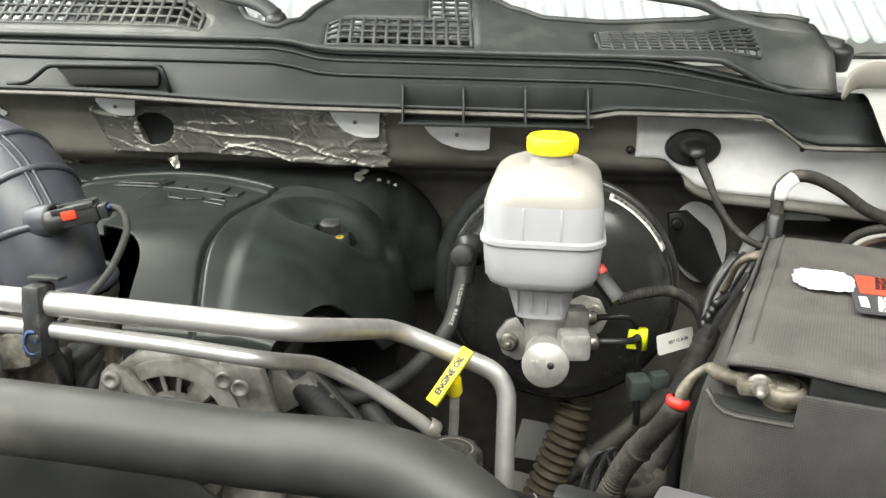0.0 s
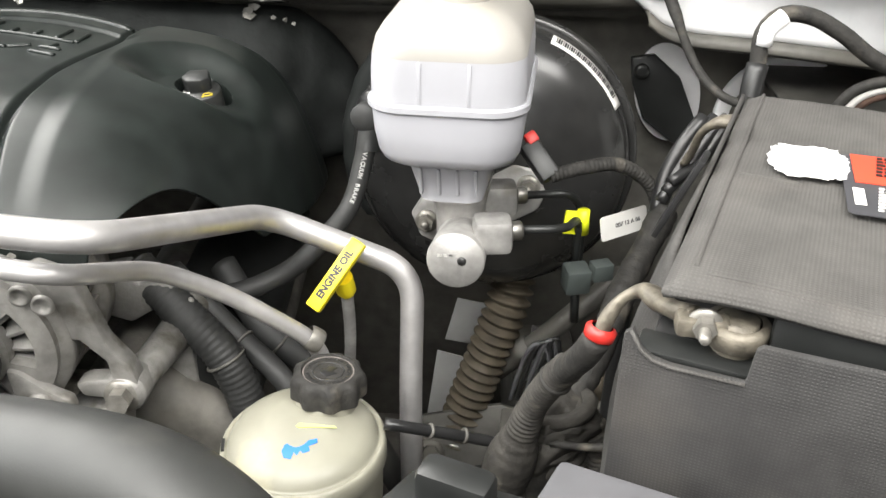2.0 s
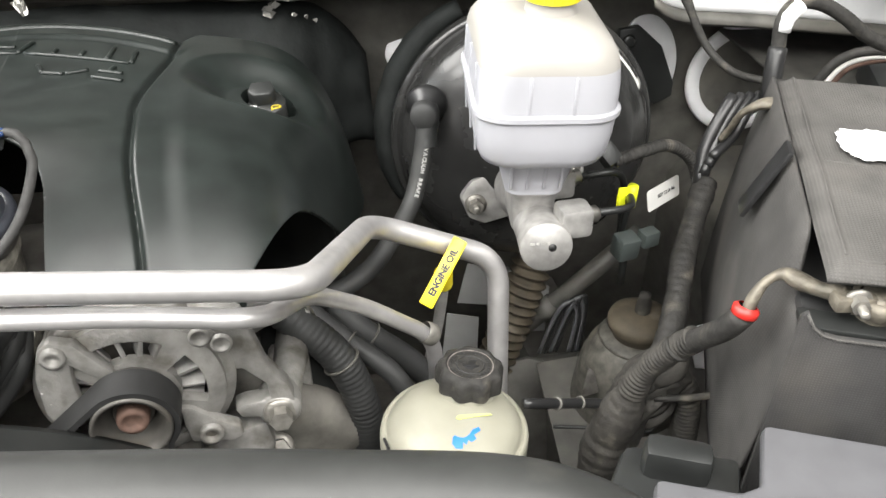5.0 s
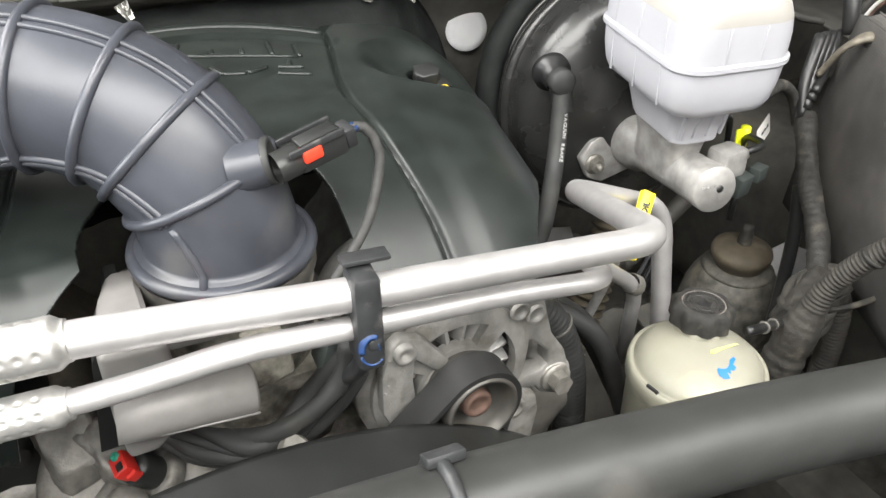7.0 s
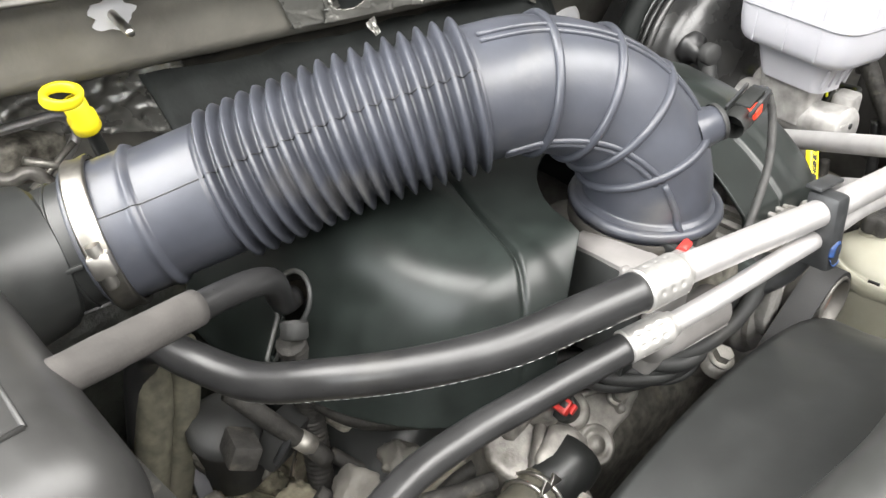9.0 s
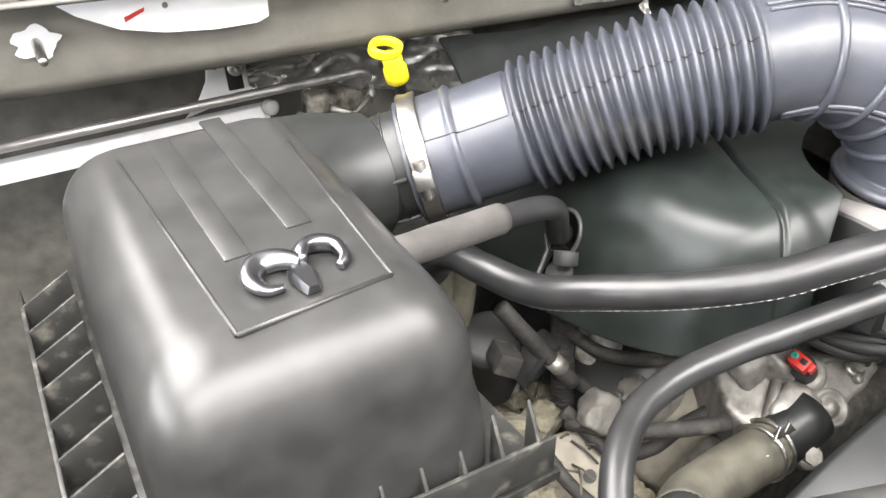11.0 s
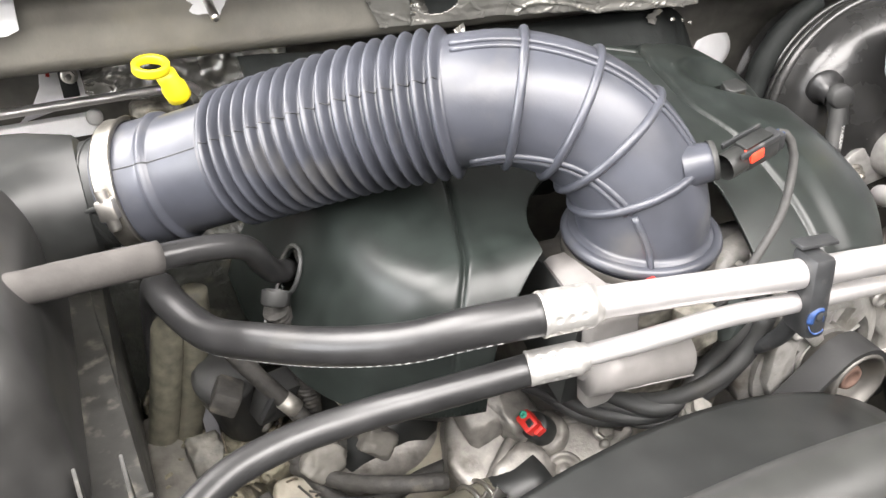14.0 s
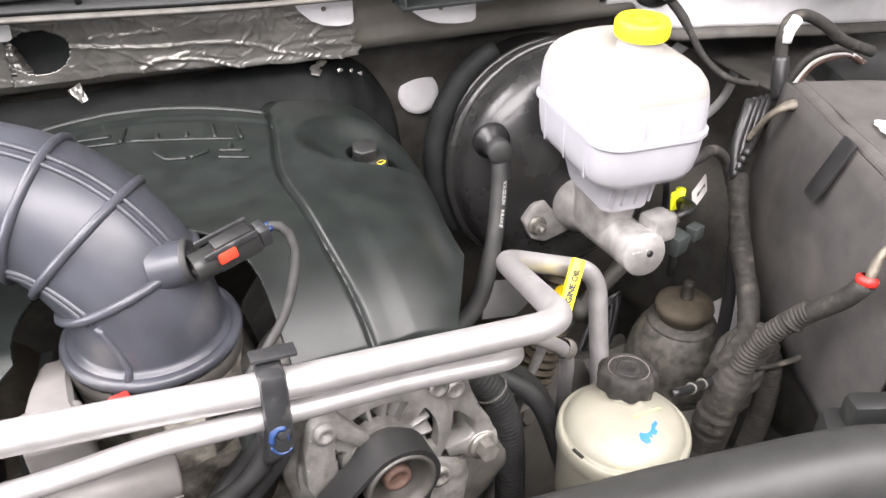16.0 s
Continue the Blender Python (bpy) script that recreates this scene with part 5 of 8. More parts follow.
# ---- air conditioning lines ----
ac = thing("air_conditioning_lines", (-0.3, 0.588, 1.35), "pair of bent bare aluminium air conditioning pipes with rubber hoses", "pipes")
UP = [(-0.475, 0.617, 1.369), (-0.44, 0.611, 1.371), (-0.301, 0.589, 1.366), (-0.106, 0.577, 1.349), (-0.046, 0.748, 1.275), (0.066, 0.748, 1.225), (0.063, 0.72, 1.12), (0.063, 0.70, 1.0)]
LO = [(-0.482, 0.615, 1.332), (-0.447, 0.606, 1.337), (-0.41, 0.597, 1.344), (-0.37, 0.588, 1.3535), (-0.302, 0.587, 1.3455), (-0.215, 0.592, 1.331), (-0.134, 0.588, 1.319), (-0.103, 0.655, 1.283), (-0.062, 0.68, 1.246), (-0.004, 0.692, 1.195), (0.004, 0.70, 1.1)]
part("suction_pipe", tube(filleted(UP, 0.028), 0.0095, 24), ALUM, ac)
part("liquid_pipe", tube(filleted(LO, 0.022), 0.0066, 20), ALUM, ac)
part("pipe_joint", lathe([(0.0085, -0.006), (0.0095, -0.004), (0.0095, 0.004), (0.0085, 0.006)], 24, m=frame_to((-0.008, 0.6915, 1.199), (0.7, 0.1, -0.55))), BOLT, ac)
for pts, r, nm in ((UP, 0.0135, "crimp_sleeve"), (LO, 0.0105, "crimp_sleeve")):
    a, b = Vector(pts[0]), Vector(pts[1])
    d = b - a
    n = 60
    prof = [(0.6 * r, 0), (r * 1.02, 0.0), (r * 1.03, 0.0015)]
    prof += [(r - 0.22 * r * smoothstep(0.8, 0.97, i / n), 0.002 + i / n * (d.length - 0.002)) for i in range(n + 1)] + [(r * 0.6, d.length)]
    sleeve = lathe(prof, 72)
    for v in sleeve.verts:
        # rows of small dents pressed in round the sleeve
        t, ang = v.co.z / d.length, math.atan2(v.co.y, v.co.x)
        dent = sum(math.exp(-((t - c) / 0.05) ** 2) for c in (0.2, 0.42, 0.64)) * max(0, math.cos(8 * ang)) ** 2
        k = 1 - 0.0011 / r * dent if math.hypot(v.co.x, v.co.y) > 0.7 * r else 1
        v.co.x, v.co.y = v.co.x * k, v.co.y * k
    sleeve.transform(frame_to(a, d))
    part(nm, sleeve, CRIMP, ac)
UH = [(-0.47, 0.616, 1.3695), (-0.51, 0.632, 1.36), (-0.545, 0.652, 1.345), (-0.585, 0.685, 1.33), (-0.62, 0.725, 1.315), (-0.645, 0.765, 1.3), (-0.662, 0.81, 1.297), (-0.668, 0.845, 1.29), (-0.672, 0.87, 1.26), (-0.68, 0.88, 1.18)]
LH = [(-0.478, 0.614, 1.332), (-0.508, 0.624, 1.323), (-0.54, 0.634, 1.314), (-0.58, 0.644, 1.305), (-0.625, 0.646, 1.3), (-0.665, 0.634, 1.298), (-0.70, 0.605, 1.29), (-0.725, 0.56, 1.26), (-0.735, 0.52, 1.2), (-0.735, 0.49, 1.1)]
uh = part("suction_hose", tube(spline(UH), 0.0125, 24), RUBBER, ac, "black rubber hose with white print")
part("liquid_hose", tube(spline(LH), 0.0098, 20), RUBBER, ac, "black rubber hose")
# dashes of white print along the suction hose
us = spline(UH, 0.002)
pr = bmesh.new()
for k in range(14, 120, 3):
    if k % 15 in (0, 3):
        continue
    a, b = us[k], us[k + 2]
    t = (b - a).normalized()
    down = V(-0.25, -0.75, -0.62)
    down = (down - down.dot(t) * t).normalized()
    box((b - a).length * 0.9, 0.0016, 0.0006, frame_to((a + b) / 2 + down * 0.0124, down, t), bm=pr)
part("print", pr, PRINTGREY, uh, "row of white printed bars")
# clip that holds both pipes
br = part("pipe_clip", box(0.0155, 0.0245, 0.056, pose(-0.301, 0.586, 1.353, -8, 0, -8), 0.004), CLIPB, ac, "black plastic pipe clip")
pmk = bmesh.new()
for a0, a1, rr_, w in ((60, 190, 0.0075, 0.0022), (200, 310, 0.0085, 0.0012), (-20, 30, 0.005, 0.0012)):
    tube([frame_to((-0.3028, 0.5722, 1.341), (-0.1, -1, 0.13)) @ V(rr_ * math.cos(radians(a)) * 0.8, rr_ * math.sin(radians(a)) * 1.1, 0) for a in linspace(a0, a1, 14)], w, 6, pmk, squash=0.3)
part("paint_mark", pmk, BLUESMUDGE, br, "smudged blue paint mark")
part("clip_button", lathe([(0.0045, 0), (0.0045, 0.0015), (0.002, 0.002), (0, 0.002)], 18, m=frame_to((-0.301, 0.5738, 1.343), (-0.1, -1, 0.13))), CLIPB, br)
part("clip_arm", box(0.026, 0.012, 0.003, pose(-0.296, 0.596, 1.383, -8, 0, -8), 0.001), CLIPB, br)
part("clip_foot", tube(spline([(-0.30, 0.59, 1.33), (-0.298, 0.6, 1.305), (-0.303, 0.615, 1.285)]), 0.006, 10), CLIPB, br)

# breather elbow hose with foam sleeve
breather = thing("breather_hose", (-0.64, 0.8, 1.3), "black elbow hose with a grey foam sleeve", "hose")
part("elbow", tube(spline([(-0.76, 0.765, 1.368), (-0.694, 0.778, 1.36), (-0.633, 0.793, 1.349), (-0.605, 0.803, 1.335), (-0.594, 0.812, 1.313), (-0.584, 0.823, 1.295), (-0.572, 0.832, 1.288)]), 0.009, 24), RUBBER, breather)
part("sleeve", tube(spline([(-0.765, 0.764, 1.369), (-0.70, 0.777, 1.361), (-0.664, 0.786, 1.355)]), lambda d, t: 0.0112 + 0.0006 * noise.noise((d * 60, 1, 0)), 24), SLEEVE, breather)
part("nut", lathe([(0.011, 0), (0.011, 0.01), (0.008, 0.012)], 6, m=frame_to((-0.588, 0.806, 1.29), (-0.3, -0.4, -0.8))), MATTE, breather)

# wiring down beside the cover
loom = thing("wiring_loom", (-0.57, 0.82, 1.1), "dusty taped wiring loom beside the engine cover", "wiring")
part("branch", tube(spline([(-0.59, 0.81, 1.27), (-0.578, 0.815, 1.23), (-0.572, 0.82, 1.18), (-0.58, 0.8, 1.1), (-0.6, 0.78, 1.0)], 0.0012), lambda d, t: 0.0105 + 0.0008 * math.sin(d * 1500), 14), TAPE, loom)
part("branch", tube(spline([(-0.575, 0.818, 1.2), (-0.55, 0.79, 1.18), (-0.52, 0.75, 1.19), (-0.49, 0.72, 1.2)]), 0.006, 10), TAPE, loom)
part("branch", tube(spline([(-0.6, 0.77, 1.14), (-0.57, 0.73, 1.15), (-0.54, 0.70, 1.165), (-0.5, 0.69, 1.16)]), 0.007, 10), TAPE, loom)

# red-locked sensor at the water crossover
cs = thing("coolant_sensor", (-0.44, 0.677, 1.2), "black coolant sensor with a red locking plug", "sensor")
sm = frame_to((-0.4145, 0.692, 1.1745), (-0.6, -0.16, 0.78), (0, -1, 0))
part("base_ring", lathe([(0.0175, -0.008), (0.0178, 0.002), (0.0135, 0.0035), (0, 0.0035)], 32, m=sm), CASTPALE, cs)
part("body", lathe([(0.0115, 0), (0.0115, 0.02), (0.0105, 0.024), (0, 0.024)], 28, m=sm), BLACK, cs)
rp = part("red_plug", box(0.017, 0.0125, 0.013, sm @ Matrix.Translation((0.001, 0.0, 0.0315)), 0.0025), RED, cs, "red locking plug")
part("plug_slot", box(0.006, 0.005, 0.002, sm @ Matrix.Translation((0.0045, 0.001, 0.0378)), 0.0005), BLACK, rp)
part("plug_tab", box(0.0035, 0.008, 0.008, sm @ Matrix.Translation((0.0105, 0.002, 0.028)), 0.001), RED, rp)
part("green_seal", lathe([(0.0032, 0), (0.003, 0.0016), (0.0012, 0.0018), (0.0008, 0.0008), (0, 0.0008)], 18, m=sm @ Matrix.Translation((-0.004, 0.001, 0.0378))), GREEN, cs, "green seal")

# wires in front of the throttle body
fl = thing("front_wiring", (-0.37, 0.62, 1.24), "bundle of dark wires in front of the throttle body", "wiring")
for k, r in enumerate((0.007, 0.0045, 0.006, 0.004, 0.0055)):
    o, q = 0.011 * k, random.Random(40 + k)
    part("wire", tube(spline([(-0.415 + q.uniform(-.01, .01), 0.715, 1.215 - o * .2), (-0.39, 0.68 - o * .2 + q.uniform(-.008, .008), 1.222 - o * .5), (-0.355, 0.642 + q.uniform(-.01, .01), 1.232 - o * .55), (-0.32, 0.632, 1.262 - o * .7), (-0.296 + o * .15, 0.625, 1.30 - o * .6), (-0.285, 0.64, 1.31 - o * .4)]), r, 10), MATTE, fl)
part("taped_lead", tube(spline([(-0.30, 0.612, 1.315), (-0.305, 0.615, 1.285), (-0.325, 0.618, 1.262), (-0.35, 0.632, 1.24), (-0.37, 0.66, 1.22)]), lambda d, t: 0.0062 + 0.001 * noise.noise((d * 90, 0, 0)), 12), MATTE, fl)
part("plug", box(0.02, 0.02, 0.03, pose(-0.302, 0.635, 1.292, 10, 10, 0), 0.003), CLIPG, fl)


# ---- air box ----
airbox = thing("air_filter_box", (-0.825, 0.82, 1.05), "satin black plastic air filter box with a chrome emblem", "air box")
AX0, AX1, AY0, AY1 = -0.93, -0.735, 0.668, 0.985


def lid_ring(inset, z, y0=0.0, r=0.03, y1=0.0):
    out = rounded(AX1 - AX0 - 2 * inset, AY1 - AY0 - 2 * inset - y0 - y1, max(0.008, r), 8)
    cx, cy_ = (AX0 + AX1) / 2, (AY0 + AY1) / 2 + y0 / 2 - y1 / 2
    return [V(cx + a, cy_ + b, z + (0.02 * (cy_ + b - 0.7)) * 0) for a, b in out]


R_LID = 0.058
secs = [lid_ring(0.0, 1.262, r=0.024), lid_ring(0.0, 1.285, r=0.026), lid_ring(0.001, 1.305, 0.001, 0.03), lid_ring(0.003, 1.322, 0.002, 0.034)]
for k in range(1, 15):
    a = radians(90 * k / 14)
    secs.append(lid_ring(0.003 + R_LID * (1 - math.cos(a)) * 0.68, 1.3346 + R_LID * math.sin(a) * 0.99, 0.002 + 0.012 * (1 - math.cos(a)), 0.036 - 0.018 * k / 14))
lid = part("lid", loft(secs), BOXTOP, airbox)
LZ = 1.392
# shallow pressed frame and ribs on the lid
fm = bmesh.new()
for a, b in (((-0.868, 0.711), (-0.778, 0.719)), ((-0.868, 0.711), (-0.883, 0.93)), ((-0.778, 0.719), (-0.772, 0.90))):
    p, q = V(*a, LZ - 0.0008), V(*b, LZ - 0.0008)
    tube([p, q], 0.0016, 8, fm)
part("pressed_line", fm, BOXTOP, lid)
for xa, xb, ye in ((-0.858, -0.842, 0.775), (-0.815, -0.8, 0.79)):
    part("raised_rib", box(0.016, 0.17, 0.003, pose((xa + xb) / 2, ye + 0.085, LZ, 0, 0, 2), 0.001), BOXTOP, lid)
# chrome emblem, kept as a plain curled shape
EMX = Matrix.Translation((-0.822, 0.742, LZ + 0.002)) @ Matrix.Scale(0.8, 4)
for nm, pts in (("emblem", [(0.002, 0.004, 0.006), (-0.01, 0.014, 0.006), (-0.024, 0.016, 0.005), (-0.033, 0.004, 0.004), (-0.028, -0.01, 0.002), (-0.016, -0.012, 0.001)]),
                ("emblem", [(0.002, 0.004, 0.006), (0.008, 0.018, 0.006), (0.02, 0.022, 0.005), (0.032, 0.014, 0.004), (0.033, 0.0, 0.002), (0.026, -0.008, 0.001)])):
    part(nm, tube([EMX @ p for p in spline(pts, 0.002)], lambda d, t: 0.0028 + 0.0046 * math.sin(math.pi * min(1, 0.12 + 0.86 * t)), 12, squash=0.7), CHROME, airbox, "plain curled chrome emblem shape")
part("emblem_centre", loft([[EMX @ V(x * w, y, z) for x, z in ((-1, 0), (-0.6, 0.006), (0.6, 0.006), (1, 0))] for y, w in ((0.008, 0.007), (-0.006, 0.0105), (-0.018, 0.008), (-0.026, 0.005))]), CHROME, airbox)
# flange with ribs
FZ = 1.28
flange = part("flange", prism([(AX0 - 0.04, AY0 - 0.006), (AX1 + 0.034, AY0 - 0.006), (AX1 + 0.03, AY0 + 0.03), (AX1 + 0.01, AY1), (AX0 - 0.04, AY1)], 0.006, Matrix.Translation((0, 0, FZ - 0.032)), 0.001), BOXDIRTY, airbox)
part("flange_edge", box(AX1 - AX0 + 0.07, 0.003, 0.03, pose((AX0 + AX1) / 2, AY0 - 0.007, FZ - 0.017), 0.0008), BOXDIRTY, airbox)
part("flange_edge", box(0.003, AY1 - AY0, 0.03, pose(AX0 - 0.041, (AY0 + AY1) / 2, FZ - 0.017), 0.0008), BOXDIRTY, airbox)
for i in range(8):
    x = -0.893 + 0.0257 * i
    rib = prism([(0, 0), (0.014, 0), (0.014, 0.052), (0.0, 0.028)], 0.0025, Matrix.Translation((x, AY0 - 0.007, FZ - 0.03)) @ Euler((radians(90), 0, radians(90))).to_matrix().to_4x4(), 0.0004)
    part("flange_rib", rib, BOXDIRTY, airbox)
for i in range(9):
    y = AY0 + 0.02 + 0.034 * i
    rib = prism([(0, 0), (0.036, 0.0), (0.036, 0.05), (0.0, 0.03)], 0.0025, Matrix.Translation((AX0 - 0.04, y, FZ - 0.03)) @ Euler((radians(90), 0, 0)).to_matrix().to_4x4(), 0.0004)
    part("flange_rib", rib, BOXDIRTY, airbox)
part("lower_box", box(AX1 - AX0 + 0.055, AY1 - AY0 + 0.0, 0.22, pose((AX0 + AX1) / 2, (AY0 + AY1) / 2 + 0.003, 1.137), 0.012), BOXDIRTY, airbox)
part("seam_bar", box(0.1, 0.006, 0.006, pose(-0.80, AY0 - 0.001, 1.222, 0, -3, 0), 0.001), BOXDIRTY, airbox)
part("seam_bar", box(0.07, 0.006, 0.008, pose(-0.725, AY0 - 0.001, 1.232, 0, -3, 0), 0.001), BOXDIRTY, airbox)
part("wire_clip", tube([(-0.905, 0.655, 1.285), (-0.9, 0.652, 1.27), (-0.908, 0.65, 1.24)], 0.002, 8), STEEL, airbox, "bright wire lid clip")
# outlet stub into the intake hose
part("outlet", tube(spline([(-0.775, 0.938, 1.32), (-0.74, 0.93, 1.327), (-0.688, 0.9095, 1.3425), (-0.66, 0.897, 1.351)]), 0.0425, 40), BLACK, airbox)
part("outlet_rib", torus(frame_to((-0.684, 0.908, 1.3435), (0.9, -0.38, 0.27)), 0.0425, 0.0012, 48, 8), BLACK, airbox)
for a in (200, 262):
    part("outlet_fin", box(0.003, 0.0035, 0.05, frame_to((-0.698, 0.914, 1.3395), (0.9, -0.38, 0.27)) @ Matrix.Rotation(radians(a), 4, "Z") @ Matrix.Translation((0.0435, 0, 0)), 0.0008), BLACK, airbox)
part("outlet_shoulder", loft([[V(x, y + a, z + b) for a, b in rounded(w, h, r, 8)] for x, y, z, w, h, r in ((-0.81, 0.9, 1.325, 0.17, 0.11, 0.03), (-0.765, 0.918, 1.331, 0.14, 0.108, 0.04), (-0.735, 0.926, 1.334, 0.118, 0.104, 0.048), (-0.712, 0.92, 1.336, 0.106, 0.1, 0.049), (-0.702, 0.9165, 1.338, 0.1, 0.096, 0.0475), (-0.698, 0.915, 1.3385, 0.09, 0.088, 0.0435))]), BLACK, airbox)
edge = thing("pale_duct_edge", (-0.85, 1.235, 1.25), "pale painted flange edge behind the air box", "panel")
part("flange", box(0.37, 0.014, 0.024, pose(-0.87, 1.236, 1.258), 0.003), PAINT, edge)
part("peg", lathe([(0.009, 0), (0.009, 0.008), (0.006, 0.011), (0, 0.011)], 18, m=frame_to((-0.686, 1.228, 1.268), (0, -1, 0.3))), WING, edge)

# hydraulic pipe and bracket behind the air box
pipe = thing("heater_pipe", (-0.75, 1.2, 1.29), "thin bright steel pipe along the firewall", "pipe")
part("run", tube(filleted([(-1.06, 1.205, 1.297), (-0.8, 1.205, 1.297), (-0.578, 1.204, 1.2965), (-0.566, 1.206, 1.272), (-0.6, 1.2, 1.235)], 0.014), 0.0052, 14), ALUM, pipe)
part("loop", tube(spline([(-0.665, 1.2, 1.262), (-0.645, 1.195, 1.25), (-0.625, 1.19, 1.255), (-0.612, 1.185, 1.235), (-0.615, 1.18, 1.2)]), 0.0075, 12), CASTPALE, pipe)
part("loop", tube(spline([(-0.675, 1.2, 1.25), (-0.66, 1.19, 1.235), (-0.64, 1.185, 1.23), (-0.62, 1.18, 1.24)]), 0.004, 10), STEEL, pipe)
part("cross_lead", tube([(-0.628, 1.19, 1.268), (-0.575, 1.188, 1.24)], 0.0045, 10), BOLT, pipe)
part("cross_lead", tube([(-0.578, 1.192, 1.27), (-0.628, 1.186, 1.238)], 0.0035, 10), BOLT, pipe)
part("clamp_block", casting(0.07, 0.03, 0.045, pose(-0.615, 1.22, 1.255, 0, 6, 10), 0.006, 0.002), CASTDIRTY, pipe)
hinge = thing("firewall_bracket", (-0.71, 1.3, 1.27), "pale painted bracket with a stud and a red mark", "bracket")
HB = frame_to((-0.706, 1.298, 1.296), (-0.1, -1, 0.2))
part("tab", prism([(-0.062, -0.05), (-0.045, -0.036), (-0.03, -0.012), (-0.026, 0.008), (-0.028, 0.024), (-0.012, 0.029), (0.008, 0.028), (0.02, 0.02), (0.026, 0.004), (0.026, -0.03)], 0.005, HB, 0.001), PAINT, hinge)
part("pad", box(0.018, 0.03, 0.003, HB @ Matrix.Translation((0.002, -0.012, 0.0065)), 0.001), BLACK, hinge, "black square pad")
part("stud", hexbolt(HB @ Matrix.Translation((0.005, -0.002, 0.008)), 0.0065, 0.006, stud=0.012), STEEL, hinge)
part("red_mark", box(0.004, 0.016, 0.001, HB @ pose(-0.017, 0.007, 0.0055, 0, 0, -8)), RED, hinge)
sh = thing("foil_heat_shield", (-0.6, 1.2, 1.3), "crinkled silver foil shield below the firewall panel", "heat shield")
bm = bmesh.new()
g = [[bm.verts.new((-0.69 + 0.2 * i / 80, 1.288 - 0.17 * (i / 80) ** 1.3 - 0.006 * (1 - abs(noise.noise((i * .07, j * .12, 0)))) ** 16 - 0.003 * (1 - abs(noise.noise((i * .2 + j * .1, j * .25, 4)))) ** 12 + 0.004 * noise.noise((i * .06, j * .1, 3)), 1.262 + 0.02 * i / 80 + (0.04 + 0.05 * smoothstep(0, 40, i) + 0.006 * noise.noise((i * .06, 0, 6))) * j / 30)) for j in range(31)] for i in range(81)]
for i in range(80):
    for j in range(30):
        bm.faces.new((g[i][j], g[i + 1][j], g[i + 1][j + 1], g[i][j + 1]))
fo = part("sheet", bm, FOIL, sh)
fo.modifiers.new("thickness", "SOLIDIFY").thickness = 0.001
part("edge_bead", tube([(-0.69 + 0.2 * k / 40, 1.284 - 0.17 * (k / 40) ** 1.3, 1.303 + 0.02 * k / 40 + 0.05 * smoothstep(0, 20, k)) for k in range(41)], 0.0022, 8), FOIL, sh)
for sx, sz in ((-0.568, 1.43), (-0.905, 1.425)):
    st = thing("body_stud", (sx, fw(sx), sz), "steel stud on a round plate on the firewall panel", "stud")
    mm = frame_to((sx, fw(sx) - 0.004, sz), (-0.1, -1, 0.15))
    part("plate", prism([(0.017 * (1 + 0.14 * math.sin(5 * a + 1) + 0.1 * math.sin(9 * a)) * math.cos(a), 0.013 * (1 + 0.14 * math.sin(5 * a + 1)) * math.sin(a)) for a in (2 * math.pi * k / 36 for k in range(36))], 0.0015, mm), PAINT, st)
    part("pin", lathe([(0.004, 0), (0.004, 0.028), (0.003, 0.031), (0, 0.031)], 14, m=frame_to((sx, fw(sx) - 0.004, sz), (0.02, -1, -0.25))), STEEL, st)

# transmission dipstick with a yellow ring
dip = thing("ring_dipstick", (-0.612, 1.06, 1.33), "bright yellow ring-handled dipstick", "dipstick")
part("ring", lathe([(0.0098, -0.0035), (0.0128, -0.0045), (0.0136, -0.003), (0.0136, 0.003), (0.0128, 0.0045), (0.0098, 0.0038), (0.0092, 0.0), (0.0098, -0.0035)], 40, m=frame_to((-0.629, 1.0355, 1.388), (0.1, -0.35, 1)) @ Matrix.Diagonal((1.2, 0.9, 1.1, 1))), YELLOW, dip)
part("stem", lathe([(0.008, 0), (0.0115, 0.003), (0.0115, 0.016), (0.0095, 0.019), (0.0095, 0.032), (0.006, 0.034)], 24, m=frame_to((-0.607, 1.058, 1.345), (-0.35, -0.3, 1))), YELLOW, dip)
part("tube", tube(spline([(-0.606, 1.06, 1.346), (-0.595, 1.07, 1.31), (-0.58, 1.075, 1.25), (-0.56, 1.07, 1.1)]), 0.006, 12), BLACK, dip)

# ---- alternator, pulley and belt ----
alt = thing("alternator", (-0.215, 0.67, 1.2), "dusty cast aluminium alternator with finned vents", "alternator")
am = frame_to((-0.224, 0.626, 1.242), (0, -1, 0.03), (1, 0, 0))
VENTS_A = ((60, 116), (-16, 40), (146, 186), (206, 256), (284, 330))


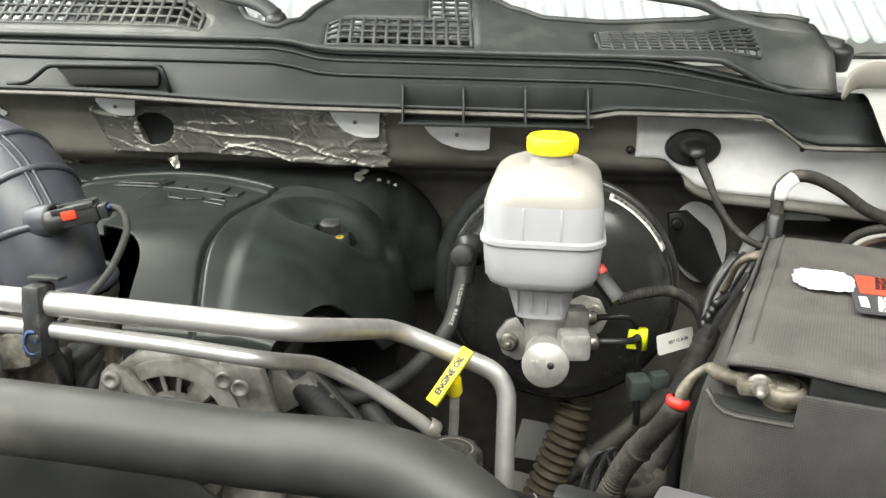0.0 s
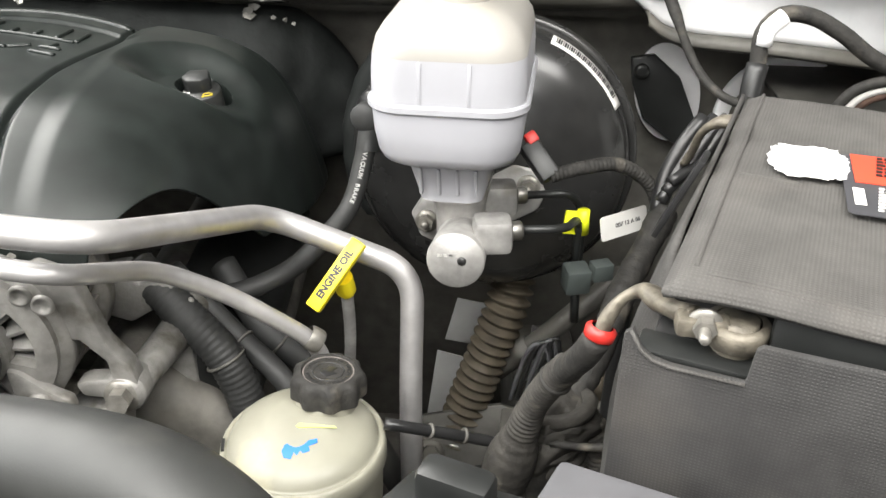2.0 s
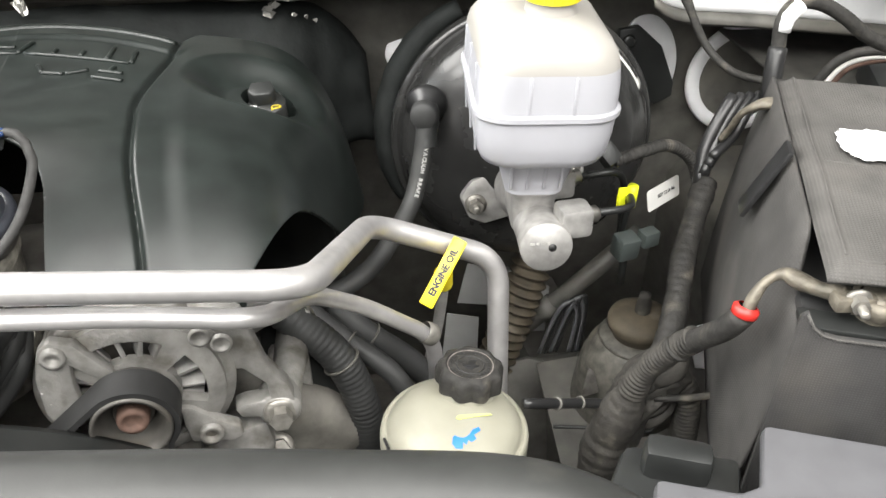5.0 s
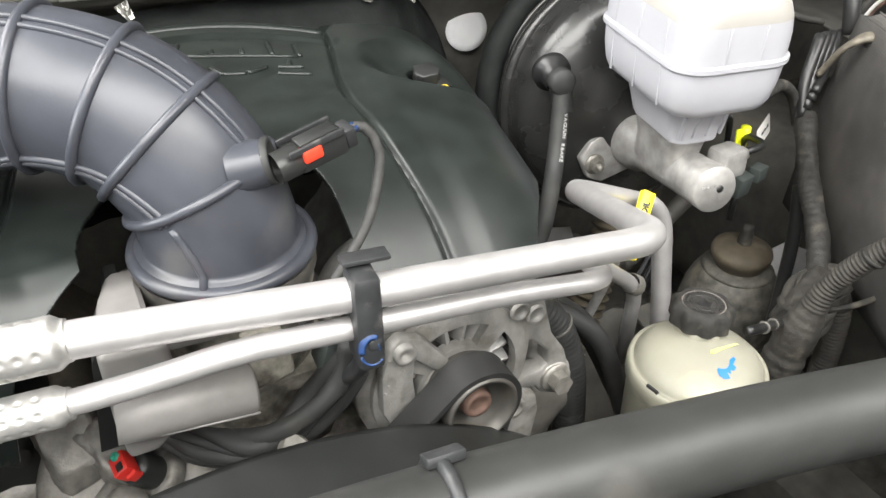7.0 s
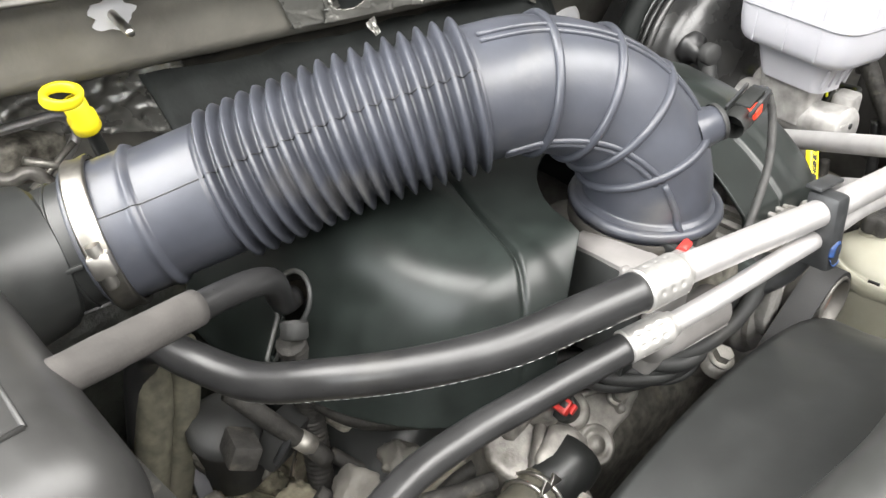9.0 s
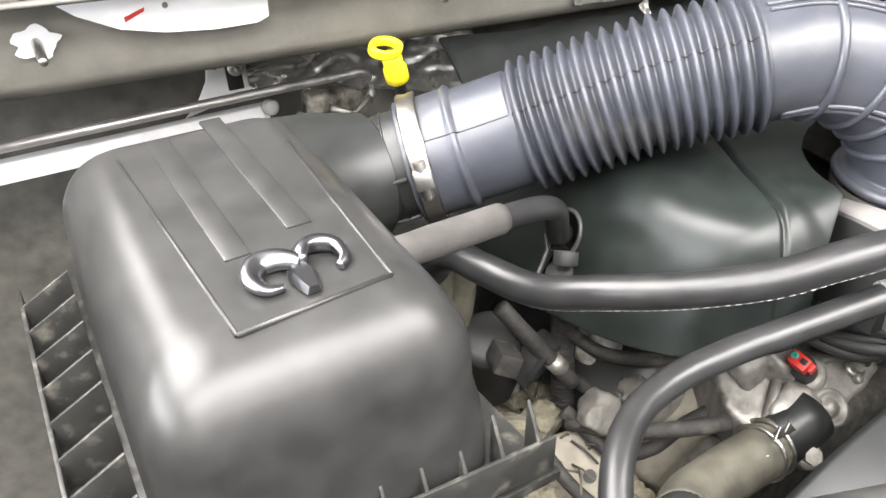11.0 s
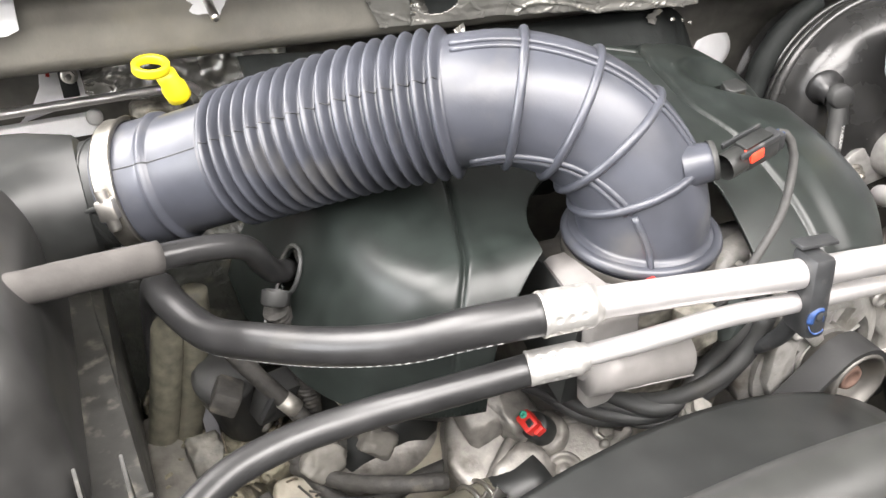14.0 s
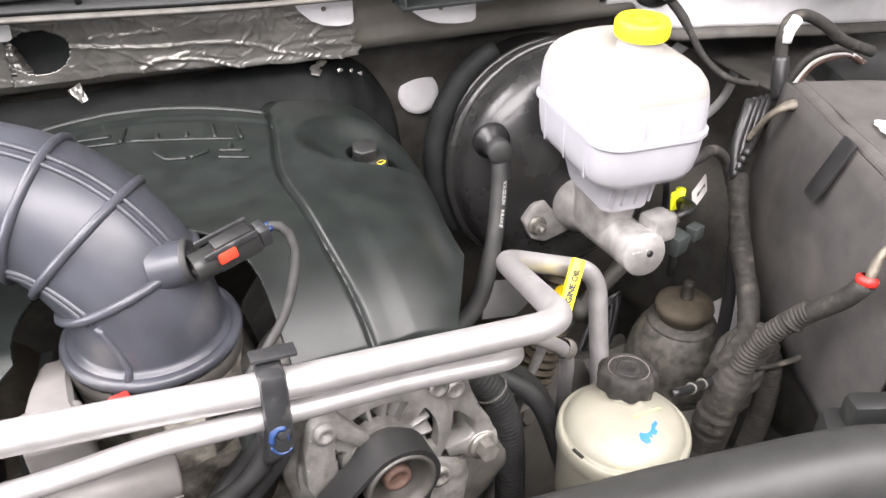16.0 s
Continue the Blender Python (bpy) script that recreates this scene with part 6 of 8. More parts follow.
def pierced_disc(profile, holes, r0, r1, h, m, na=180):
    """A dished disc whose front follows profile(r), open in the given sectors between two radii."""
    rs = [0.012, 0.02, 0.027, r0, 0.035, 0.04, r1, 0.049, 0.053, 0.057, 0.0585]
    bm = bmesh.new()
    front = [[bm.verts.new(m @ V(r * math.cos(2 * math.pi * k / na), r * math.sin(2 * math.pi * k / na), profile(r))) for k in range(na)] for r in rs]
    back = [[bm.verts.new(m @ V(r * math.cos(2 * math.pi * k / na), r * math.sin(2 * math.pi * k / na), profile(r) - h)) for k in range(na)] for r in rs]

    def is_open(i, k):
        a = (360 * (k % na + 0.5) / na)
        return 0 <= i < len(rs) - 1 and r0 - 1e-6 <= rs[i] and rs[i + 1] <= r1 + 1e-6 and any(lo < a < hi or lo < a - 360 < hi for lo, hi in holes)

    for i in range(len(rs) - 1):
        for k in range(na):
            j = (k + 1) % na
            if is_open(i, k):
                continue
            bm.faces.new((front[i][k], front[i + 1][k], front[i + 1][j], front[i][j]))
            bm.faces.new((back[i][j], back[i + 1][j], back[i + 1][k], back[i][k]))
            if is_open(i, k + 1):
                bm.faces.new((front[i][j], front[i + 1][j], back[i + 1][j], back[i][j]))
            if is_open(i, k - 1):
                bm.faces.new((front[i + 1][k], front[i][k], back[i][k], back[i + 1][k]))
            if is_open(i + 1, k):
                bm.faces.new((front[i + 1][k], back[i + 1][k], back[i + 1][j], front[i + 1][j]))
            if is_open(i - 1, k):
                bm.faces.new((front[i][j], back[i][j], back[i][k], front[i][k]))
    for k in range(na):
        j = (k + 1) % na
        bm.faces.new((front[-1][k], back[-1][k], back[-1][j], front[-1][j]))
    bmesh.ops.recalc_face_normals(bm, faces=bm.faces[:])
    return bm


part("front_housing", pierced_disc(lambda r: 0.008 - 0.05 * max(0, r - 0.03) ** 1.2 - 0.5 * max(0, r - 0.05), VENTS_A, 0.0295, 0.0465, 0.009, am), ALTCAST, alt)
part("bearing_boss", lathe([(0.026, 0.004), (0.0245, 0.012), (0.018, 0.014), (0, 0.014)], 40, m=am), ALTCAST, alt)
part("body", lathe([(0.04, -0.12), (0.054, -0.115), (0.0575, -0.1), (0.058, -0.008), (0.0565, -0.004)], 60, m=am), ALTCAST, alt)
# dark disc stands for the shaded cavity behind the vents
part("vent_cavity_disc", lathe([(0.05, -0.022), (0.03, -0.016), (0, -0.016)], 40, m=am), DARK, alt)
for k in range(18):
    part("fan_blade", box(0.017, 0.0035, 0.013, am @ Matrix.Rotation(2 * math.pi * k / 18, 4, "Z") @ Matrix.Translation((0.036, 0, -0.0045)) @ Matrix.Rotation(0.35, 4, "X"), 0.0006), CAST, alt)
# cooling slots round the shell: bars over a dark band painting shaded gaps
part("slot_gap_band", lathe([(0.0595, -0.058), (0.0595, -0.02)], 60, m=am), DARK, alt)
for k in range(30):
    part("housing_fin", box(0.008, 0.0055, 0.046, am @ Matrix.Rotation(2 * math.pi * k / 30, 4, "Z") @ Matrix.Translation((0.061, 0, -0.039)), 0.0012), ALTCAST, alt)
part("rear_band", lathe([(0.058, -0.062), (0.067, -0.063), (0.067, -0.085), (0.058, -0.088)], 60, m=am), ALTCAST, alt)
part("front_band", lathe([(0.058, -0.002), (0.0655, -0.005), (0.0655, -0.018), (0.058, -0.02)], 60, m=am), ALTCAST, alt)


def plate(outline, z, h, bevel=0.0025):
    """A cast plate standing on the alternator's face."""
    return prism(outline, h, am @ Matrix.Translation((0, 0, z)), bevel)


ear = part("mounting_ear", plate([(-0.05, 0.052), (-0.043, 0.058), (-0.028, 0.053), (-0.008, 0.027), (-0.014, 0.018), (-0.033, 0.037), (-0.034, 0.02), (-0.031, -0.004), (-0.047, -0.02), (-0.056, 0.0), (-0.056, 0.03)], 0.004, 0.01), ALTCAST, alt, "cast mounting ear")
part("ear_boss", lathe([(0.0075, 0.012), (0.0075, 0.018), (0.004, 0.0185), (0.0035, 0.015), (0, 0.015)], 20, m=am @ Matrix.Translation((-0.041, 0.047, 0))), ALTCAST, ear)
for k in range(7):
    q = random.Random(950 + k)
    part("cast_nub", lathe([(0.0015, 0), (0.001, 0.0006), (0, 0.0008)], 8, m=am @ Matrix.Translation((-0.045 + q.uniform(-0.009, 0.008), 0.042 - 0.0078 * k + q.uniform(-0.003, 0.003), 0.0135))), ALTCAST, ear)
bk = part("bracket", plate([(0.036, 0.05), (0.05, 0.056), (0.074, 0.046), (0.087, -0.002), (0.1, -0.022), (0.104, -0.036), (0.1, -0.052), (0.086, -0.05), (0.064, -0.047), (0.06, -0.037), (0.068, -0.034), (0.086, -0.033), (0.085, -0.018), (0.07, -0.001), (0.059, 0.0), (0.056, 0.02)], -0.022, 0.016), ALTCAST, alt, "triangular cast mounting bracket")
part("foot", plate([(0.026, -0.012), (0.034, -0.014), (0.052, -0.03), (0.064, -0.036), (0.066, -0.046), (0.058, -0.05), (0.03, -0.046), (0.027, -0.03)], 0.002, 0.01), ALTCAST, bk)
part("foot_boss", lathe([(0.0085, 0.01), (0.0085, 0.016), (0.005, 0.0165), (0.0045, 0.011), (0, 0.011)], 20, m=am @ Matrix.Translation((0.044, -0.038, 0))), ALTCAST, bk)
# black disc paints the dark depth of the boss hole
part("foot_hole_disc", lathe([(0.0043, 0.0115), (0, 0.0115)], 16, m=am @ Matrix.Translation((0.044, -0.038, 0))), INK, bk)
for hx, hy in ((0.047, 0.043), (0.06, 0.036)):
    part("screw_boss", lathe([(0.0075, 0.007), (0.007, 0.0095), (0.005, 0.0095), (0.0045, 0.008), (0, 0.008)], 20, m=am @ Matrix.Translation((hx, hy, 0))), ALTCAST, bk)
part("spacer", tube([(-0.132, 0.629, 1.1975), (-0.124, 0.672, 1.1945), (-0.1155, 0.722, 1.1916)], lambda d, t: 0.0126 + 0.0022 * smoothstep(0.86, 0.9, t), 28), ALTCAST, alt, "cast spacer sleeve")
part("bolt_boss", lathe([(0.016, -0.022), (0.0158, -0.004), (0.0145, -0.002), (0, -0.002)], 32, m=frame_to((-0.132, 0.629, 1.1975), (0, -1, 0.1))), ALTCAST, alt)
part("bolt", hexbolt(frame_to((-0.132, 0.629, 1.1975), (0, -1, 0.1)), 0.0085, 0.0095), BOLT, alt)
part("bolt_washer", lathe([(0.0125, -0.004), (0.0125, 0.0), (0, 0.0)], 28, m=frame_to((-0.132, 0.629, 1.1975), (0, -1, 0.1))), BOLT, alt)
RE = frame_to((-0.1155, 0.728, 1.1916), (0, -1, 0.06), (1, 0, 0))
part("rear_ear", prism([(-0.075, 0.046), (-0.0365, 0.0537), (-0.025, 0.0414), (-0.01, 0.047), (0.0065, 0.028), (0.0187, 0.0118), (0.0178, 0.0), (0.0113, -0.0087), (0.0, -0.0125), (-0.0115, -0.005), (-0.0113, 0.021), (-0.0365, 0.006), (-0.072, 0.018)], 0.024, RE @ Matrix.Translation((0, 0, -0.01)), 0.003), ALTCAST, alt, "hooked cast mounting ear")
part("ear_pin", lathe([(0.003, 0), (0.003, 0.004), (0, 0.005)], 12, m=frame_to((-0.105, 0.716, 1.216), (0.3, -0.4, 0.9))), ALTCAST, alt)
part("lower_leg", prism([(0.01, 0.0), (0.011, -0.05), (0.018, -0.098), (0.022, -0.16), (0.003, -0.16), (0.002, -0.0685), (-0.0126, -0.0476), (-0.03, -0.025), (-0.02, -0.005)], 0.014, RE @ Matrix.Translation((0, 0, 0.008)), 0.003), ALTCAST, alt)
part("leg_web", prism([(-0.06, -0.03), (-0.01, -0.03), (0.003, -0.07), (0.006, -0.16), (-0.05, -0.16)], 0.008, RE @ Matrix.Translation((0, 0, -0.012)), 0.002), ALTCAST, alt)
part("leg_bolt", hexbolt(frame_to((-0.138, 0.668, 1.118), (0, -0.8, 0.6)), 0.009, 0.008), BOLT, alt)
part("leg_bolt", hexbolt(frame_to((-0.104, 0.692, 1.1), (0, -0.8, 0.6)), 0.0075, 0.007), BOLT, alt)
part("lower_leg", prism([(-0.06, -0.02), (-0.01, -0.008), (-0.006, -0.03), (-0.03, -0.16), (-0.07, -0.16)], 0.03, frame_to((-0.132, 0.665, 1.19), (0, -1, 0.05), (1, 0, 0)), 0.006), ALTCAST, alt)
PC = V(-0.2235, 0.596, 1.2465)
pm = frame_to(PC, (0, -1, 0.05), (1, 0, 0))
pul = part("pulley", lathe([(0.024, -0.02), (0.0255, -0.018), (0.0255, 0.012), (0.0245, 0.014), (0.0225, 0.0135), (0.021, 0.004), (0.0195, -0.006), (0.011, -0.008)], 48, m=pm), PULLEY, alt, "dull grey steel pulley")
part("pulley_washer", lathe([(0.013, -0.008), (0.013, -0.003), (0.011, -0.002)], 28, m=pm), PULLEY, pul)
part("pulley_nut", lathe([(0.0105, -0.01), (0.0105, 0.004), (0.0095, 0.0065), (0.0065, 0.007), (0.006, 0.006), (0.0, 0.006)], 24, m=pm), RUST, pul, "rusty pulley nut")
belt = thing("drive_belt", (-0.3, 0.588, 1.05), "black ribbed rubber drive belt over the alternator pulley", "belt")
bl = bmesh.new()
path = []
lo_l, lo_r = V(-0.15, 0, -0.155), V(-0.02, 0, -0.25)
ang0 = radians(132)
for k in range(25):
    a = ang0 - radians(132 + 40) * k / 24
    path.append(V(math.cos(a), 0, math.sin(a)) * 0.0278)
path = [path[0] + V(-math.sin(ang0), 0, math.cos(ang0)) * 0.26] + path + [path[-1] + V(-0.05, 0, -0.25)]
vs = []
for i, q in enumerate(path):
    t = (path[min(i + 1, len(path) - 1)] - path[max(0, i - 1)]).normalized()
    n = V(-t.z, 0, t.x)
    vs.append([bl.verts.new(PC + q + n * o + V(0, y, 0)) for o, y in ((-0.0019, -0.011), (0.0019, -0.011), (0.0019, 0.012), (-0.0019, 0.012))])
for a, b in zip(vs, vs[1:]):
    for k in range(4):
        bl.faces.new((a[k], a[(k + 1) % 4], b[(k + 1) % 4], b[k]))
bl.faces.new(vs[0])
bl.faces.new(list(reversed(vs[-1])))
bmesh.ops.recalc_face_normals(bl, faces=bl.faces[:])
part("belt_loop", bl, BELT, belt)

# ---- fan shroud and top hose ----
shroud = thing("fan_shroud", (-0.37, 0.5, 0.9), "black plastic radiator fan shroud", "fan shroud")
sh_m = frame_to((-0.388, 0.583, 0.972), (0, -1, 0), (1, 0, 0))
part("ring", lathe([(0.303, 0), (0.308, -0.002), (0.31, 0.004), (0.312, 0.03), (0.321, 0.08), (0.335, 0.13), (0.349, 0.17), (0.344, 0.17), (0.328, 0.12), (0.307, 0.03), (0.303, 0)], 128, m=sh_m), BLACK, shroud)
part("panel", box(1.1, 0.01, 0.55, pose(-0.36, 0.36, 1.02), 0.004), BLACK, shroud)
rad = thing("radiator_hose", (-0.3, 0.45, 1.3), "thick black rubber top radiator hose across the bay", "radiator hose")
RH = [(-0.458, 0.667, 1.146), (-0.49, 0.661, 1.147), (-0.535, 0.656, 1.15), (-0.583, 0.645, 1.158), (-0.615, 0.615, 1.18), (-0.626, 0.572, 1.226), (-0.613, 0.523, 1.283), (-0.57, 0.477, 1.334), (-0.5, 0.459, 1.359), (-0.42, 0.459, 1.36), (-0.33, 0.458, 1.352), (-0.22, 0.445, 1.346), (-0.11, 0.427, 1.341), (-0.022, 0.398, 1.346), (0.029, 0.367, 1.328), (0.07, 0.367, 1.272), (0.093, 0.372, 1.197), (0.098, 0.378, 1.088)]
path = spline(RH)
cut = min(range(len(path)), key=lambda i: (path[i] - V(-0.6, 0.63, 1.168)).length)
part("hose", tube(path[cut:], 0.0222, 32), RADHOSE, rad)
part("hose_root", tube(path[:cut + 1], 0.0222, 32), DUSTHOSE, rad, "olive dust on black rubber")
for cx, cyy, cz in ((-0.48, 0.6625, 1.147), (-0.491, 0.661, 1.1473)):
    part("spring_clamp", torus(frame_to((cx, cyy, cz), (-1, -0.15, 0.08)), 0.0236, 0.0018, 40, 6), STEEL, rad, "steel spring clamp")
part("clamp_ears", prism([(-0.012, 0), (-0.004, 0.01), (0.0, 0.003), (0.005, 0.01), (0.012, 0)], 0.003, frame_to((-0.481, 0.653, 1.171), (0, -1, 0.3)), 0.0005), STEEL, rad)
part("printed_mark", bars((0.004, 0.003, 0.004, 0.003), 0.007, 0.0012, 0.0005, frame_to((-0.502, 0.6445, 1.1625), (0, -0.8, 0.62), (-1, -0.1, 0.1))), PAPER, rad)
hc = part("hose_clip", torus(frame_to((-0.322, 0.4575, 1.3515), (1, -0.08, -0.1)), 0.0228, 0.0032, 40, 8), CLIPB, rad, "black hose clip")
part("clip_tail", box(0.018, 0.008, 0.005, pose(-0.317, 0.469, 1.373, -25, 6, 0), 0.001), CLIPB, hc)

# ---- power steering bottle ----
ps = thing("power_steering_reservoir", (-0.005, 0.607, 1.1), "cream plastic power steering bottle with a black cap", "reservoir")
pc = Matrix.Translation((-0.006, 0.607, 0))
part("bottle", lathe([(0, 1.06), (0.03, 1.065), (0.046, 1.078), (0.051, 1.1), (0.0535, 1.158), (0.0545, 1.1605), (0.0562, 1.163), (0.0562, 1.173), (0.0555, 1.1765), (0.054, 1.178), (0.0522, 1.1778), (0.0515, 1.1765), (0.0505, 1.1795), (0.048, 1.184), (0.042, 1.1885), (0.034, 1.1915), (0.026, 1.1945), (0.02, 1.197), (0, 1.198)], 72, m=pc), CREAMP, ps)
# black sliver put in for the shade of the slot
part("rim_slot_shade", box(0.002, 0.011, 0.004, pc @ Matrix.Rotation(radians(188), 4, "Z") @ Matrix.Translation((0.0535, 0, 1.1778))), INK, ps)
part("neck", lathe([(0.021, 0), (0.021, 0.012), (0.018, 0.014)], 36, m=frame_to((0.008, 0.626, 1.188), (0.05, 0.1, 1))), CREAMP, ps)
cm = frame_to((0.01, 0.629, 1.198), (0.05, 0.06, 1))


def cap_ring(r, z, wave):
    return [cm @ V((r + wave * (0.5 + 0.5 * math.cos(9 * a))) * math.cos(a), (r + wave * (0.5 + 0.5 * math.cos(9 * a))) * math.sin(a), z) for a in (2 * math.pi * k / 90 for k in range(90))]


pcap = part("cap", loft([cap_ring(0.0215, 0.0, 0.002), cap_ring(0.0232, 0.002, 0.0032), cap_ring(0.0232, 0.013, 0.0032), cap_ring(0.0222, 0.0175, 0.0025), cap_ring(0.0205, 0.0195, 0.001), cap_ring(0.0185, 0.0202, 0), cap_ring(0.0175, 0.0188, 0)]), TAPE, ps, "black scalloped screw cap")
part("cap_top", lathe([(0.0178, 0.0186), (0.0172, 0.0192), (0.0165, 0.0186), (0, 0.0186)], 48, m=cm), DUSTYCAP, pcap, "dusty cap top")
part("symbol", torus(cm @ Matrix.Translation((0, 0, 0.0186)), 0.0105, 0.0006, 40, 6), RUBBER, pcap)
part("symbol", prism([(-0.005, -0.003), (-0.001, -0.0065), (0.006, -0.003), (0.0035, 0.0), (0.006, 0.004), (0.0, 0.006), (-0.002, 0.002), (-0.006, 0.0025)], 0.0007, cm @ Matrix.Translation((0, 0, 0.0184)), 0.0002), RUBBER, pcap)
for k in range(30):
    if k % 8 == 7:
        continue
    q = random.Random(900 + k)
    part("rim_mark", box(0.0021, q.uniform(0.0008, 0.0015), 0.0008, cm @ Matrix.Rotation(2 * math.pi * k / 30, 4, "Z") @ Matrix.Translation((0.0142, 0, 0.0187))), RUBBER, pcap)
part("blue_mark", prism([(-0.011, -0.004), (-0.0095, 0.0005), (-0.004, 0.004), (0.004, 0.0035), (0.011, 0.0052), (0.0115, 0.0025), (0.006, -0.0002), (0.007, -0.0035), (0.003, -0.0055), (0.001, -0.0035), (-0.001, -0.007), (-0.003, -0.0045), (-0.0045, -0.0095), (-0.009, -0.0085)], 0.0012, frame_to((-0.004, 0.582, 1.1935), (0.0, -0.3, 1)), 0.0002), BLUE, ps, "blue paint mark")
part("pen_mark", prism([(-0.012, 0.001), (-0.01, 0.003), (0.0, 0.0022), (0.014, 0.0004), (0.015, -0.0008), (0.0, 0.0), (-0.01, -0.0006)], 0.0008, frame_to((0.004, 0.5955, 1.1973), (0.0, -0.2, 1))), LIMEPEN, ps, "green pen mark")
part("bracket", prism([(-0.05, 0), (0.0, 0), (0.0, 0.05), (-0.02, 0.06)], 0.008, frame_to((-0.06, 0.58, 1.06), (0, -1, 0.1)), 0.002), CREAMP, ps)

# ---- brakes ----
booster = thing("brake_booster", (0.14, 0.95, 1.1), "gloss black round brake servo on the firewall", "brake booster")
bmx = frame_to((0.1375, 0.905, 1.251), (-0.12, -1, 0.12))
part("shell", lathe([(0.114, -0.12), (0.126, -0.09), (0.128, -0.03), (0.1315, -0.024), (0.1315, -0.016), (0.128, -0.012), (0.1275, -0.002), (0.121, 0.012), (0.1, 0.026), (0.075, 0.032), (0.06, 0.036), (0.05, 0.042), (0, 0.043)], 96, m=bmx), BOOSTER, booster)
part("crimped_rim", torus(bmx @ Matrix.Translation((0, 0, -0.02)), 0.1312, 0.0058, 96, 10), BOOSTER, booster)
for dz, R_ in ((-0.032, 0.1295), (-0.044, 0.1285)):
    part("shell_bead", torus(bmx @ Matrix.Translation((0, 0, dz)), R_, 0.0035, 96, 8), BOOSTER, booster)
part("foam_edge", tube([bmx @ V(0.14 * math.cos(radians(a)), 0.14 * math.sin(radians(a)), -0.042 + 0.01 * math.sin(radians(a * 2))) for a in range(116, 214, 3)], lambda d, t: (0.0135 + 0.002 * noise.noise((d * 60, 0, 2))) * math.sin(math.pi * min(1, 0.06 + 0.94 * t)) ** 0.25, 18, squash=1.0), LINER, booster, "black foam edge round the servo")
strip_ = bmesh.new()
arc = [radians(a) for a in linspace(26, 66, 18)]
sv = [[strip_.verts.new(bmx @ V(r * math.cos(a), r * math.sin(a), z)) for r, z in ((0.1285, -0.0015), (0.1228, 0.0108))] for a in arc]
for p, q in zip(sv, sv[1:]):
    strip_.faces.new((p[0], q[0], q[1], p[1]))
cst = part("code_strip", strip_, PAPER, booster, "pale code strip along the rim")
cst.modifiers.new("thickness", "SOLIDIFY").thickness = 0.0006
for k in range(34):
    a = radians(31 + 1.0 * k)
    part("code_bar", box(0.0007 + 0.0005 * (k % 3), 0.006, 0.0008, frame_to(bmx @ V(0.1265 * math.cos(a), 0.1265 * math.sin(a), 0.0052), bmx.to_3x3() @ V(math.cos(a) * 0.9, math.sin(a) * 0.9, 0.43), bmx.to_3x3() @ V(-math.sin(a), math.cos(a), 0))), INK, cst)
RM = pose(0.1015, 0.79, 0, 0, 0, -9)
mc = thing("brake_master_cylinder", (0.11, 0.8, 1.2), "cast aluminium brake master cylinder", "master cylinder")
nose, root = V(0.099, 0.722, 1.249), V(0.124, 0.872, 1.226)
md = nose - root
mcm = frame_to(root, md, (1, 0, 0))
L = md.length
part("saddle", loft([[RM @ V(a + 0.004, b + 0.01, z) for a, b in rounded(w, d, 0.012)] for w, d, z in ((0.036, 0.07, 1.236), (0.038, 0.068, 1.262), (0.046, 0.07, 1.28), (0.046, 0.07, 1.286))]), CAST, mc)
part("barrel", lathe([(0.028, 0), (0.028, 0.03), (0.022, 0.045), (0.0215, L - 0.035), (0.0225, L - 0.002), (0.0215, L), (0.0, L)], 48, m=mcm), CAST, mc)
# flat black disc for the dark of the hole in the end face
part("end_hole_disc", lathe([(0.0035, L), (0.0035, L + 0.0006), (0, L + 0.0006)], 16, m=mcm @ Matrix.Translation((0.005, 0.0, 0))), INK, mc)
part("end_print", bars((0.004, 0.003, 0.004, 0.003), 0.0025, 0.001, 0.0004, mcm @ Matrix.Translation((-0.014, 0.004, L)) @ Matrix.Rotation(math.pi, 4, "X")), PAPER, mc)
part("flange", prism([(-0.062, -0.012), (-0.05, -0.024), (0.0, -0.03), (0.05, -0.024), (0.062, -0.012), (0.062, 0.012), (0.045, 0.024), (-0.045, 0.024), (-0.062, 0.012)], 0.012, mcm @ Matrix.Rotation(radians(22), 4, "Z"), 0.003), CAST, mc)
for s in (-1, 1):
    part("nut", hexbolt(mcm @ Matrix.Rotation(radians(22), 4, "Z") @ Matrix.Translation((0.05 * s, 0, 0.012)), 0.0075, 0.008, stud=0.006), BOLT, mc)
xw = V(1, 0.05, 0.1).normalized()
for at, nm in ((V(0.128, 0.742, 1.262), "a"), (V(0.138, 0.812, 1.258), "b")):
    part("port_boss", box(0.03, 0.026, 0.028, frame_to(at, (0, 0.05, 1), xw), 0.005), CAST, mc)
    part("port_nut", lathe([(0.0075, 0.01), (0.0075, 0.022), (0.005, 0.024)], 6, m=frame_to(at, xw)), STEEL, mc)
part("line", tube(filleted([(0.148, 0.744, 1.264), (0.185, 0.748, 1.262), (0.203, 0.79, 1.25), (0.205, 0.80, 1.18)], 0.016), 0.0035, 10), BLACK, mc, "black steel brake line")
part("line", tube(filleted([(0.158, 0.812, 1.26), (0.2, 0.812, 1.262), (0.212, 0.82, 1.24), (0.21, 0.81, 1.17)], 0.014), 0.0035, 10), BLACK, mc, "black steel brake line")
part("tape_flag", box(0.019, 0.003, 0.02, frame_to((0.2, 0.793, 1.244), (0.15, 0.3, 1), (1, 0.35, -0.2)), 0.0008), LIME, mc, "lime yellow tape flag")
part("tape_turn", tube([(0.2075, 0.795, 1.2545), (0.2085, 0.797, 1.232)], 0.0052, 14), LIME, mc)

